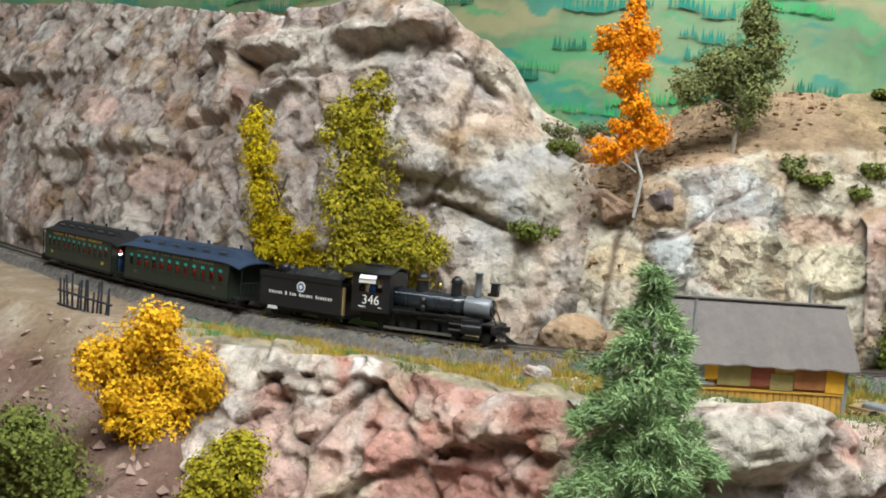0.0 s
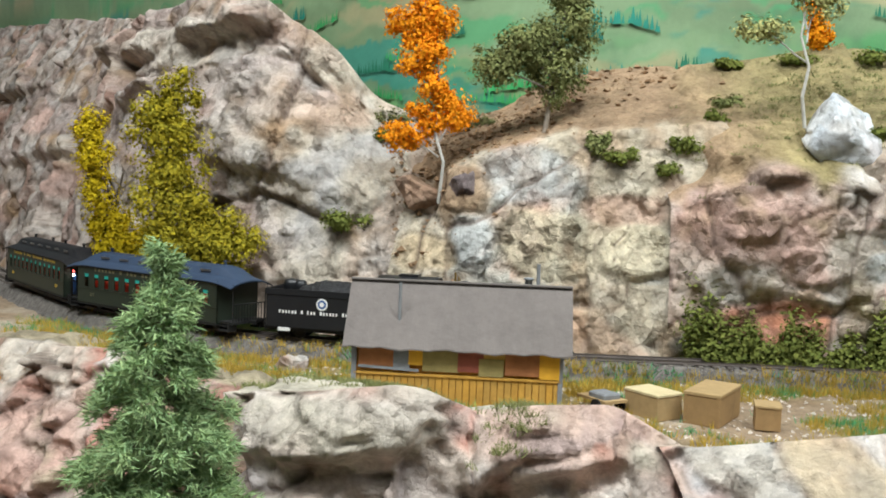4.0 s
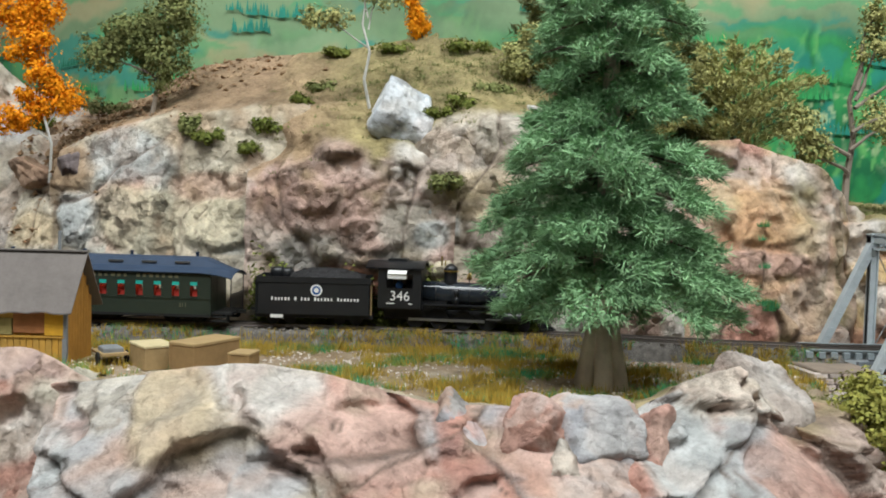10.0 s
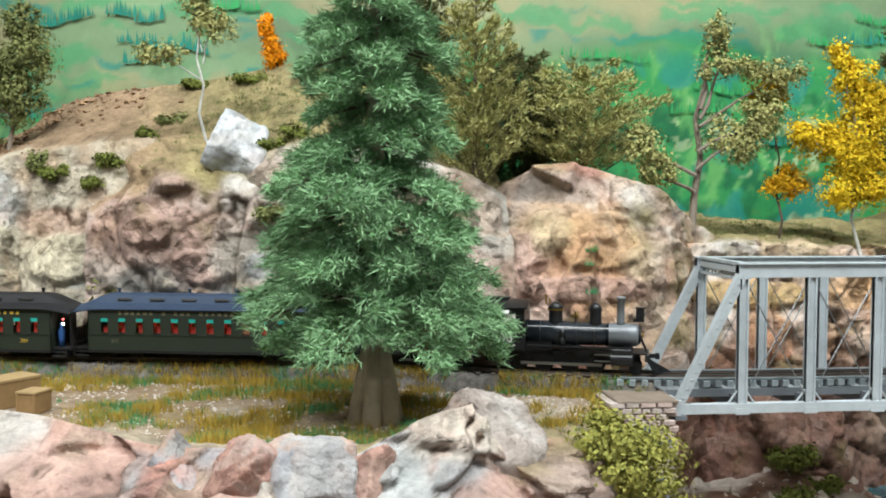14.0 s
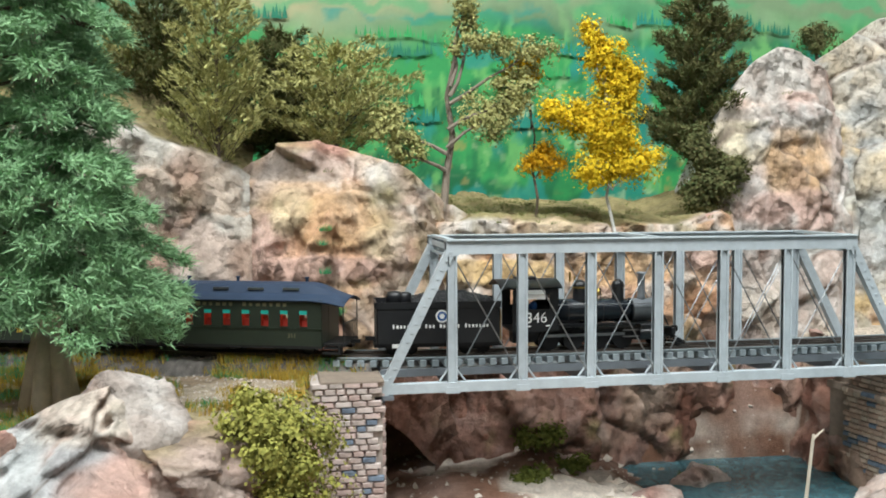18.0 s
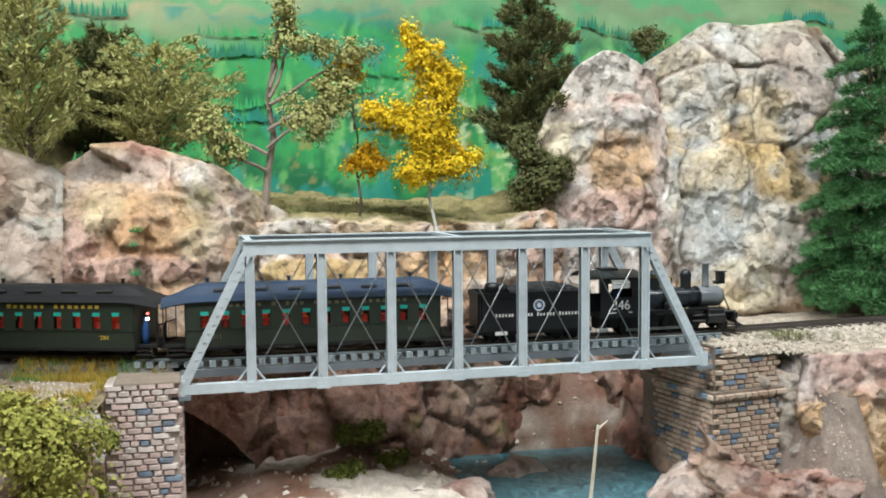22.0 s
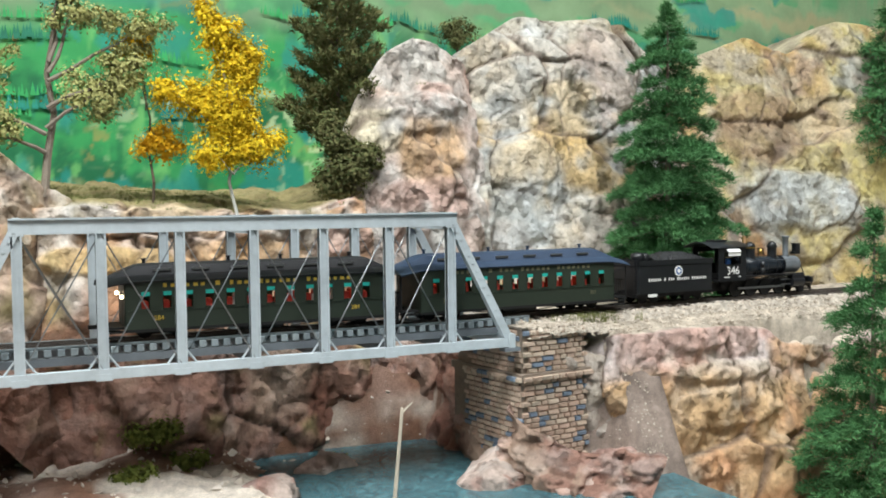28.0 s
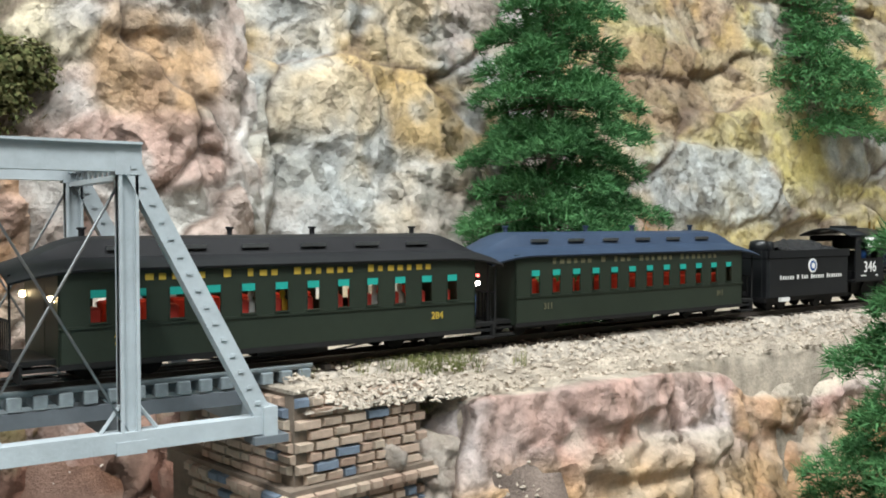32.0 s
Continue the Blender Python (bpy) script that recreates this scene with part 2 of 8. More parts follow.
# ---- materials ----
def material(name, colour=(0.5, 0.5, 0.5), rough=0.8, metal=0.0, vary=0.25, scale=120.0, bump=0.0, bump_scale=400.0, attr="", spec=0.3, glow=0.0, second=None, island=False, chips=0.0):
    """A painted or natural surface: base colour, a coarse and a fine variation, fine relief."""
    m = bpy.data.materials.new(name)
    m.use_nodes = True
    nt = m.node_tree
    n, ln = nt.nodes, nt.links
    bsdf = n["Principled BSDF"]
    bsdf.inputs["Roughness"].default_value = rough
    bsdf.inputs["Metallic"].default_value = metal
    bsdf.inputs["Specular IOR Level"].default_value = spec
    tex = n.new("ShaderNodeTexCoord")
    big = n.new("ShaderNodeTexNoise")
    big.inputs["Scale"].default_value, big.inputs["Detail"].default_value = scale * 0.2, 5
    fine = n.new("ShaderNodeTexNoise")
    fine.inputs["Scale"].default_value, fine.inputs["Detail"].default_value = scale, 8
    fine.inputs["Roughness"].default_value = 0.7
    ln.new(tex.outputs["Object"], big.inputs["Vector"])
    ln.new(tex.outputs["Object"], fine.inputs["Vector"])
    both = n.new("ShaderNodeMath")
    both.operation = "ADD"
    ln.new(big.outputs["Fac"], both.inputs[0])
    ln.new(fine.outputs["Fac"], both.inputs[1])
    amount = n.new("ShaderNodeMapRange")
    amount.inputs["From Min"].default_value, amount.inputs["From Max"].default_value = 0.65, 1.35
    amount.inputs["To Min"].default_value, amount.inputs["To Max"].default_value = 1 - vary, 1 + vary
    ln.new(both.outputs[0], amount.inputs["Value"])
    if attr:
        src = n.new("ShaderNodeVertexColor")
        src.layer_name = attr
        base = src.outputs["Color"]
    else:
        src = n.new("ShaderNodeRGB")
        src.outputs[0].default_value = (*colour, 1)
        base = src.outputs[0]
    if second:
        pick = n.new("ShaderNodeMix")
        pick.data_type = "RGBA"
        if island:
            geo = n.new("ShaderNodeNewGeometry")
            ln.new(geo.outputs["Random Per Island"], pick.inputs["Factor"])
        else:
            info = n.new("ShaderNodeObjectInfo")
            ln.new(info.outputs["Random"], pick.inputs["Factor"])
        ln.new(base, pick.inputs["A"])
        pick.inputs["B"].default_value = (*second, 1)
        base = pick.outputs["Result"]
    mul = n.new("ShaderNodeMix")
    mul.data_type, mul.blend_type = "RGBA", "MULTIPLY"
    mul.inputs["Factor"].default_value = 1
    ln.new(base, mul.inputs["A"])
    ln.new(amount.outputs[0], mul.inputs["B"])
    ln.new(mul.outputs["Result"], bsdf.inputs["Base Color"])
    if bump:
        rel = n.new("ShaderNodeTexNoise")
        rel.inputs["Scale"].default_value, rel.inputs["Detail"].default_value = bump_scale, 8
        rel.inputs["Roughness"].default_value = 0.65
        ln.new(tex.outputs["Object"], rel.inputs["Vector"])
        b = n.new("ShaderNodeBump")
        b.inputs["Strength"].default_value, b.inputs["Distance"].default_value = 1.0, bump
        ln.new(rel.outputs["Fac"], b.inputs["Height"])
        ln.new(b.outputs["Normal"], bsdf.inputs["Normal"])
    if chips:
        # broken faces at two sizes, each cell a tilted plane
        wob = n.new("ShaderNodeTexNoise")
        wob.inputs["Scale"].default_value, wob.inputs["Detail"].default_value = 60, 4
        ln.new(tex.outputs["Object"], wob.inputs["Vector"])
        shift = n.new("ShaderNodeVectorMath")
        shift.operation = "MULTIPLY_ADD"
        ln.new(wob.outputs["Color"], shift.inputs[0])
        shift.inputs[1].default_value = (0.012, 0.012, 0.012)
        ln.new(tex.outputs["Object"], shift.inputs[2])
        total = None
        for size, gain in ((70.0, 1.0), (210.0, 0.8)):
            vo = n.new("ShaderNodeTexVoronoi")
            vo.inputs["Scale"].default_value = size
            ln.new(shift.outputs[0], vo.inputs["Vector"])
            off = n.new("ShaderNodeVectorMath")
            off.operation = "SUBTRACT"
            ln.new(shift.outputs[0], off.inputs[0])
            ln.new(vo.outputs["Position"], off.inputs[1])
            tilt = n.new("ShaderNodeVectorMath")
            tilt.operation = "SUBTRACT"
            ln.new(vo.outputs["Color"], tilt.inputs[0])
            tilt.inputs[1].default_value = (0.5, 0.5, 0.5)
            dot = n.new("ShaderNodeVectorMath")
            dot.operation = "DOT_PRODUCT"
            ln.new(off.outputs[0], dot.inputs[0])
            ln.new(tilt.outputs[0], dot.inputs[1])
            k = n.new("ShaderNodeMath")
            k.operation = "MULTIPLY_ADD"
            k.inputs[1].default_value = gain * chips
            ln.new(dot.outputs["Value"], k.inputs[0])
            if total is None:
                k.inputs[2].default_value = 0.0
            else:
                ln.new(total, k.inputs[2])
            total = k.outputs[0]
        grit = n.new("ShaderNodeMath")
        grit.operation = "MULTIPLY_ADD"
        grit.inputs[1].default_value = bump
        ln.new(rel.outputs["Fac"], grit.inputs[0])
        ln.new(total, grit.inputs[2])
        b.inputs["Distance"].default_value = 1.0
        ln.new(grit.outputs[0], b.inputs["Height"])
    if glow:
        bsdf.inputs["Emission Color"].default_value = (*colour, 1)
        bsdf.inputs["Emission Strength"].default_value = glow
    return m


ROCK = material("painted_plaster_rock", rough=0.85, vary=0.36, scale=340, bump=0.0020, bump_scale=190, attr="paint", spec=0.25, chips=0.80)
ROCK_SMOOTH = material("smooth_plaster_rock", rough=0.85, vary=0.36, scale=330, bump=0.0021, bump_scale=210, attr="paint", spec=0.25, chips=0.85)
EARTH = material("scatter_earth", rough=0.95, vary=0.35, scale=900, bump=0.0012, bump_scale=1100, attr="paint", spec=0.15)
STEEL_PAINT = material("grey_bridge_paint", (0.46, 0.51, 0.54), 0.55, vary=0.18, scale=160, bump=0.00012, bump_scale=700, spec=0.4)
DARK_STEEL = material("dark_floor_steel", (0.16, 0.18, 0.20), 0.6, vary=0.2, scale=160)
TIE_GREY = material("grey_bridge_tie", (0.33, 0.38, 0.40), 0.8, vary=0.3, scale=500, bump=0.0002, second=(0.22, 0.26, 0.28))
TIE_BROWN = material("stained_tie_wood", (0.10, 0.085, 0.075), 0.85, vary=0.4, scale=500, bump=0.0002, second=(0.17, 0.15, 0.13))
RAIL = material("weathered_rail", (0.13, 0.11, 0.10), 0.45, metal=0.7, vary=0.2, scale=300)
LOCO_BLACK = material("loco_black", (0.012, 0.013, 0.015), 0.38, vary=0.25, scale=300, spec=0.5)
LOCO_FRAME = material("loco_frame_black", (0.010, 0.010, 0.011), 0.6, vary=0.3, scale=400, spec=0.35)
BOILER = material("boiler_jacket", (0.020, 0.026, 0.034), 0.25, vary=0.2, scale=200, spec=0.6)
SMOKEBOX = material("graphite_smokebox", (0.22, 0.24, 0.26), 0.40, metal=0.3, vary=0.2, scale=300)
STEEL = material("bright_steel", (0.30, 0.31, 0.32), 0.35, metal=0.9, vary=0.15, scale=300)
BRASS = material("brass", (0.45, 0.30, 0.08), 0.3, metal=0.9, vary=0.15, scale=300)
COAL = material("coal", (0.015, 0.015, 0.017), 0.45, vary=0.5, scale=900, bump=0.001, bump_scale=900, spec=0.5)
WHITE_PAINT = material("white_lettering", (0.78, 0.78, 0.76), 0.6, vary=0.08)
GOLD_PAINT = material("gold_lettering", (0.55, 0.38, 0.06), 0.5, vary=0.1)
DIM_GOLD = material("dull_bronze_lettering", (0.16, 0.15, 0.09), 0.6, vary=0.1)
COACH_GREEN = material("coach_green", (0.022, 0.031, 0.021), 0.5, vary=0.15, scale=300, spec=0.4)
COACH_BLUE = material("blue_black_roof", (0.030, 0.050, 0.090), 0.6, vary=0.2, scale=300)
COACH_ROOF = material("black_roof", (0.014, 0.014, 0.016), 0.6, vary=0.2, scale=300)
UNDERFRAME = material("underframe_black", (0.012, 0.012, 0.012), 0.7, vary=0.3)
SHADE_TEAL = material("teal_window_shade", (0.02, 0.36, 0.30), 0.5, vary=0.1)
SEAT_RED = material("red_plush_seat", (0.70, 0.07, 0.05), 0.7, vary=0.15)
INSIDE = material("coach_interior_wood", (0.20, 0.10, 0.05), 0.7, vary=0.2)
CEIL_LIT = material("lit_coach_ceiling", (1.0, 0.72, 0.42), 0.6, vary=0.0, glow=1.6)
LAMP_WARM = material("warm_marker_lamp", (1.0, 0.75, 0.42), 0.4, vary=0.0, glow=14)
LAMP_WHITE = material("white_lamp", (1.0, 0.95, 0.85), 0.4, vary=0.0, glow=14)
LAMP_RED = material("red_lamp", (1.0, 0.12, 0.10), 0.4, vary=0.0, glow=5)
BLUE_PAINT = material("blue_cloth_paint", (0.03, 0.10, 0.30), 0.7, vary=0.1)
SKIN_PAINT = material("pale_paint", (0.60, 0.48, 0.40), 0.7, vary=0.1)
ROOF_PAPER = material("tar_paper_roof", (0.175, 0.155, 0.145), 0.9, vary=0.16, scale=240, bump=0.0004, bump_scale=350)
OCHRE_BOARD = material("ochre_board", (0.50, 0.27, 0.045), 0.8, vary=0.28, scale=260, bump=0.0002, second=(0.42, 0.25, 0.06))
OCHRE_END = material("ochre_end_board", (0.40, 0.19, 0.035), 0.8, vary=0.25, scale=260, bump=0.0002)
RUST_RED = material("rust_red_panel", (0.24, 0.07, 0.045), 0.8, vary=0.3, scale=260)
RUST_BROWN = material("rust_brown_panel", (0.32, 0.13, 0.05), 0.8, vary=0.3, scale=260)
OLIVE_PANEL = material("olive_panel", (0.26, 0.21, 0.08), 0.8, vary=0.3, scale=260)
YELLOW_PANEL = material("yellow_panel", (0.62, 0.33, 0.03), 0.8, vary=0.2, scale=260)
GREY_WOOD = material("grey_weathered_wood", (0.20, 0.21, 0.22), 0.85, vary=0.3, scale=300)
CRATE_TAN = material("tan_crate", (0.36, 0.25, 0.12), 0.85, vary=0.2, scale=300)
CRATE_BUFF = material("buff_canvas_load", (0.55, 0.46, 0.27), 0.9, vary=0.15, scale=300)
CRATE_BROWN = material("brown_crate", (0.30, 0.19, 0.085), 0.85, vary=0.2, scale=300)
DARK_TIMBER = material("blackened_timber", (0.030, 0.034, 0.045), 0.85, vary=0.4, scale=300)
TRUNK = material("grey_brown_bark", (0.24, 0.20, 0.16), 0.9, vary=0.35, scale=300, bump=0.0006, bump_scale=260)
TRUNK_PALE = material("carved_pale_trunk", (0.60, 0.52, 0.42), 0.9, vary=0.25, scale=200, bump=0.0008, bump_scale=160)
TRUNK_DARK = material("dark_twig", (0.11, 0.085, 0.06), 0.9, vary=0.35, scale=300)
TRUNK_WHITE = material("white_birch_bark", (0.55, 0.54, 0.50), 0.8, vary=0.3, scale=300)


def foliage(name, a, b, rough=0.9):
    return material(name, a, rough, vary=0.30, scale=260, second=b, island=True, spec=0.0)


YELLOW_LEAF = foliage("yellow_foam_leaf", (0.62, 0.46, 0.015), (0.42, 0.33, 0.02))
GOLD_LEAF = foliage("golden_foam_leaf", (0.82, 0.56, 0.03), (0.62, 0.46, 0.03))
AMBER_LEAF = foliage("amber_foam_leaf", (0.88, 0.50, 0.025), (0.70, 0.41, 0.03))
MUSTARD_LEAF = foliage("mustard_olive_leaf", (0.42, 0.34, 0.025), (0.26, 0.24, 0.03))
ORANGE_LEAF = foliage("orange_foam_leaf", (0.95, 0.38, 0.02), (0.84, 0.31, 0.015))
GREEN_LEAF = foliage("olive_green_leaf", (0.27, 0.28, 0.11), (0.16, 0.19, 0.07))
BUSH_LEAF = foliage("bush_green_leaf", (0.20, 0.22, 0.055), (0.11, 0.14, 0.035))
OLIVE_LEAF = foliage("khaki_leaf", (0.48, 0.46, 0.19), (0.31, 0.31, 0.12))
DARK_LEAF = foliage("dark_green_leaf", (0.11, 0.135, 0.055), (0.17, 0.155, 0.07))
FIR = foliage("fir_green_fibre", (0.31, 0.50, 0.27), (0.20, 0.36, 0.19))
FIR_PALE = foliage("pale_fir_fibre", (0.35, 0.46, 0.21), (0.23, 0.36, 0.18))
FIR_DARK = foliage("dark_fir_fibre", (0.12, 0.28, 0.11), (0.06, 0.16, 0.065))
LIME_LEAF = foliage("lime_green_leaf", (0.38, 0.36, 0.09), (0.24, 0.25, 0.065))
GRASS_GOLD = foliage("golden_static_grass", (0.56, 0.37, 0.06), (0.36, 0.28, 0.07))
GRASS_GREEN = foliage("green_static_grass", (0.18, 0.30, 0.08), (0.30, 0.32, 0.09))
GRASS_TEAL = foliage("blue_green_turf", (0.06, 0.33, 0.15), (0.13, 0.33, 0.14))
GRASS_HILL = foliage("grey_green_turf", (0.26, 0.26, 0.11), (0.17, 0.20, 0.08))


WATER = bpy.data.materials.new("resin_river_water")
WATER.use_nodes = True
nt = WATER.node_tree
w = nt.nodes["Principled BSDF"]
w.inputs["Roughness"].default_value, w.inputs["Specular IOR Level"].default_value = 0.12, 0.5
wn = nt.nodes.new("ShaderNodeTexNoise")
wn.inputs["Scale"].default_value, wn.inputs["Detail"].default_value = 22, 6
wr = nt.nodes.new("ShaderNodeValToRGB")
wr.color_ramp.elements[0].position, wr.color_ramp.elements[0].color = 0.35, (0.035, 0.10, 0.125, 1)
wr.color_ramp.elements[1].position, wr.color_ramp.elements[1].color = 0.70, (0.11, 0.24, 0.27, 1)
nt.links.new(wn.outputs["Fac"], wr.inputs["Fac"])
nt.links.new(wr.outputs["Color"], w.inputs["Base Color"])
wb = nt.nodes.new("ShaderNodeBump")
wb.inputs["Distance"].default_value, wb.inputs["Strength"].default_value = 0.001, 0.6
w2 = nt.nodes.new("ShaderNodeTexNoise")
w2.inputs["Scale"].default_value, w2.inputs["Detail"].default_value = 90, 3
nt.links.new(w2.outputs["Fac"], wb.inputs["Height"])
nt.links.new(wb.outputs["Normal"], w.inputs["Normal"])

# ---- the line of the track ----
RAIL_Z = 1.1285
LINE = [(-0.45, 1.35), (-0.35, 1.14), (-0.25, 0.945), (-0.175, 0.820), (-0.122, 0.744), (-0.080, 0.698), (-0.034, 0.660), (0.003, 0.638), (0.08, 0.611), (0.147, 0.594),
        (0.21, 0.585), (0.268, 0.577), (0.315, 0.566), (0.38, 0.547), (0.44, 0.525), (0.508, 0.504), (0.57, 0.4995), (0.66, 0.499), (0.76, 0.499), (0.82, 0.503),
        (0.88, 0.510), (0.95, 0.516), (1.04, 0.520), (1.12, 0.522), (1.25, 0.524), (1.5, 0.526), (1.8, 0.527)]


def smooth_line(pts, n=24):
    pts = np.array([2 * np.array(pts[0]) - pts[1]] + list(pts) + [2 * np.array(pts[-1]) - pts[-2]], float)
    out = []
    for i in range(1, len(pts) - 2):
        a, b, c, d = pts[i - 1:i + 3]
        for k in range(n):
            u = k / n
            out.append(0.5 * (2 * b + (c - a) * u + (2 * a - 5 * b + 4 * c - d) * u * u + (-a + 3 * b - 3 * c + d) * u ** 3))
    return np.array(out)


TRACK = smooth_line(LINE)
ALONG = np.r_[0, np.cumsum(np.hypot(*np.diff(TRACK, axis=0).T))]


def on_track(s):
    return np.array([np.interp(s, ALONG, TRACK[:, 0]), np.interp(s, ALONG, TRACK[:, 1])])


def track_y(x):
    return np.interp(x, TRACK[:, 0], TRACK[:, 1])


def steps(x, a, b):
    u = np.clip((x - a) / (b - a), 0, 1)
    return u * u * (3 - 2 * u)


def paint(P, palette, size=0.03, k=0, light=0.35, rnd=None, mottle=0.55):
    """Paint for rock: broad tints of a palette, block by block, with washes and dry-brushed pale marks."""
    pal = np.array(palette)
    low = fbm(P / 0.07, 3, k + 3) * 1.4 + 0.5
    pick = np.clip(0.55 * low + 0.45 * (rnd if rnd is not None else low) + 0.10 * fbm(P / 0.012, 3, k + 6), 0, 0.999) * (len(pal) - 1)
    i = np.floor(pick).astype(int)
    f = steps(pick - i, 0.15, 0.85)[..., None]
    col = pal[i] * (1 - f) + pal[np.minimum(i + 1, len(pal) - 1)] * f
    white = (steps(fbm(P / 0.012, 6, k + 9), 0.02, 0.26) * (0.5 + 0.5 * steps(vnoise(P / 0.05, k + 12), -0.3, 0.5)))[..., None] * light
    col = col * (1 - white) + np.array([0.66, 0.645, 0.62]) * white
    dirt = steps(fbm(P / 0.020, 6, k + 15), 0.0, 0.40)[..., None] * mottle
    rose = steps(fbm(P / 0.045, 4, k + 21), 0.10, 0.34)[..., None] * 0.45
    col = col * (1 - rose) + col * np.array([1.0, 0.66, 0.56]) * rose
    return col * (1 - dirt) + col * np.array([0.55, 0.48, 0.42]) * dirt


def front_edge(x):
    return np.interp(x, [-0.8, -0.3, -0.19, -0.14, -0.10, -0.03, 0.0, 0.05, 0.15, 0.25, 0.34, 0.42, 0.468, 0.477, 0.512, 0.782, 0.830, 0.845, 0.96, 1.02, 1.3],
                     [0.95, 0.86, 0.71, 0.67, 0.645, 0.60, 0.56, 0.50, 0.465, 0.43, 0.405, 0.425, 0.445, 0.490, 0.60, 0.60, 0.510, 0.479, 0.486, 0.487, 0.488])


def ground_z(x, y):
    """The modelled ground: a level shelf that carries the track, a river gorge, and the drop towards the aisle."""
    P = np.stack([x, y, 0 * x], -1)
    bumps = 0.003 * fbm(P / 0.05, 4, 70) + 0.0008 * vnoise(P / 0.006, 75)
    out = front_edge(x) - y
    slope = np.interp(x, [-0.16, -0.10, 0.46, 0.477, 0.79, 0.80, 0.87, 0.89], [0.55, 1.6, 2.4, 4.0, 3.0, 2.0, 2.0, 9.0])
    east = steps(x, 0.79, 0.81)
    z = 1.1175 + bumps * 0.8 + 0.0035 * east * (1 - steps(np.abs(y - track_y(x)), 0.012, 0.04)) - np.clip(out * slope, 0, 0.2)
    rough = np.where(x < -0.08, 0.020 * fbm(P / 0.06, 4, 71) + 0.006 * np.abs(fbm(P / 0.018, 3, 72)), 0) * steps(out, 0.0, 0.04)
    floor = np.interp(x, [-0.5, -0.1, 0.1, 0.5, 0.60, 0.645, 0.675, 0.83, 0.9], [1.06, 1.02, 0.99, 1.05, 1.058, 1.050, 1.034, 1.035, 1.0]) + 2.2 * bumps + 0.010 * fbm(P / 0.04, 3, 73) * steps(x, 0.5, 0.55)
    return np.maximum(z + rough, floor)


def grassy(P):
    """How thick the grass grows at a plan point, 0..1."""
    x, y = P[..., 0], P[..., 1]
    n = steps(fbm(np.stack([x, y, 0 * x], -1) / 0.035, 3, 500), -0.30, 0.12)
    shelf = steps(x, -0.17, -0.12) * (1 - steps(x, 0.495, 0.51)) * steps(y - front_edge(x), -0.004, 0.008)
    bare = steps(x, 0.14, 0.16) * (1 - steps(x, 0.225, 0.25)) * steps(y, 0.455, 0.475) * (1 - steps(y, 0.525, 0.54))
    return n * shelf * (1 - 0.85 * bare)


def build_ground():
    nx, ny = 620, 320
    x, y = np.meshgrid(np.linspace(-0.75, 1.75, nx), np.concatenate([np.linspace(0.24, 0.72, 220), np.linspace(0.725, 1.7, ny - 220)]), indexing="ij")
    z = ground_z(x, y)
    P = np.stack([x, y, z], -1)
    near = np.abs(y - track_y(x))
    soil = np.array([0.33, 0.245, 0.165]) + 0.06 * fbm(P / 0.02, 3, 5)[..., None]
    pale = np.array([0.46, 0.38, 0.29])
    f = steps(vnoise(P / 0.03, 8), -0.1, 0.6)[..., None]
    col = soil * (1 - f) + pale * f
    turf = np.array([0.25, 0.20, 0.07]) * (1 + 0.5 * fbm(P / 0.012, 3, 41))[..., None]
    g = (grassy(P) * 0.75)[..., None]
    col = col * (1 - g) + turf * g
    east = steps(x, 0.775, 0.795)[..., None]
    col = col * (1 - east) + np.array([0.50, 0.43, 0.35]) * (1 + 0.4 * vnoise(P / 0.004, 47))[..., None] * east
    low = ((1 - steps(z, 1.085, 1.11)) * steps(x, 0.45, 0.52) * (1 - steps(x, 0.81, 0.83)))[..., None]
    # red-brown gorge floor, with the bridge's shade put into its colour
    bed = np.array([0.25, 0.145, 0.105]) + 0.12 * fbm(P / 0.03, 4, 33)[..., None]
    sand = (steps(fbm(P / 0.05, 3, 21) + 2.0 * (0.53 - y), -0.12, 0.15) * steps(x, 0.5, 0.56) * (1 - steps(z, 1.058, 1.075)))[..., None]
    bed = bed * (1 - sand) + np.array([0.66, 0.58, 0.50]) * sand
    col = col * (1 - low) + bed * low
    slip = (steps(x, 0.822, 0.828) * (1 - steps(x, 0.875, 0.90)) * (1 - steps(z, 1.098, 1.115)) * steps(0.60 - y, 0.0, 0.02))[..., None]
    col = col * (1 - slip) + np.array([0.30, 0.235, 0.20]) * (1 + 0.7 * fbm(P / 0.012, 4, 57))[..., None] * slip
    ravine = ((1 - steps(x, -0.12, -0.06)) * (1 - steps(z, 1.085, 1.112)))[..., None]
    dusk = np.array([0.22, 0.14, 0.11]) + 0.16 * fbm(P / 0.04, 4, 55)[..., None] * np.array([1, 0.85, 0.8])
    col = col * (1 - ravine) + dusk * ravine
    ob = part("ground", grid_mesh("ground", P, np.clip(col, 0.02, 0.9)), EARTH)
    tagged(ob, "tan earth and grit ground of the model railway scene", "ground", kind="structure")


# heights of the rock, for what grows on it
CELL = 0.0025
HEIGHT = np.full((int(2.7 / CELL), int(1.8 / CELL)), -1.0)


def note_height(Q):
    i = np.clip(((Q[..., 0] + 0.85) / CELL).astype(int), 0, HEIGHT.shape[0] - 1)
    j = np.clip(((Q[..., 1] - 0.2) / CELL).astype(int), 0, HEIGHT.shape[1] - 1)
    np.maximum.at(HEIGHT, (i.ravel(), j.ravel()), Q[..., 2].ravel())


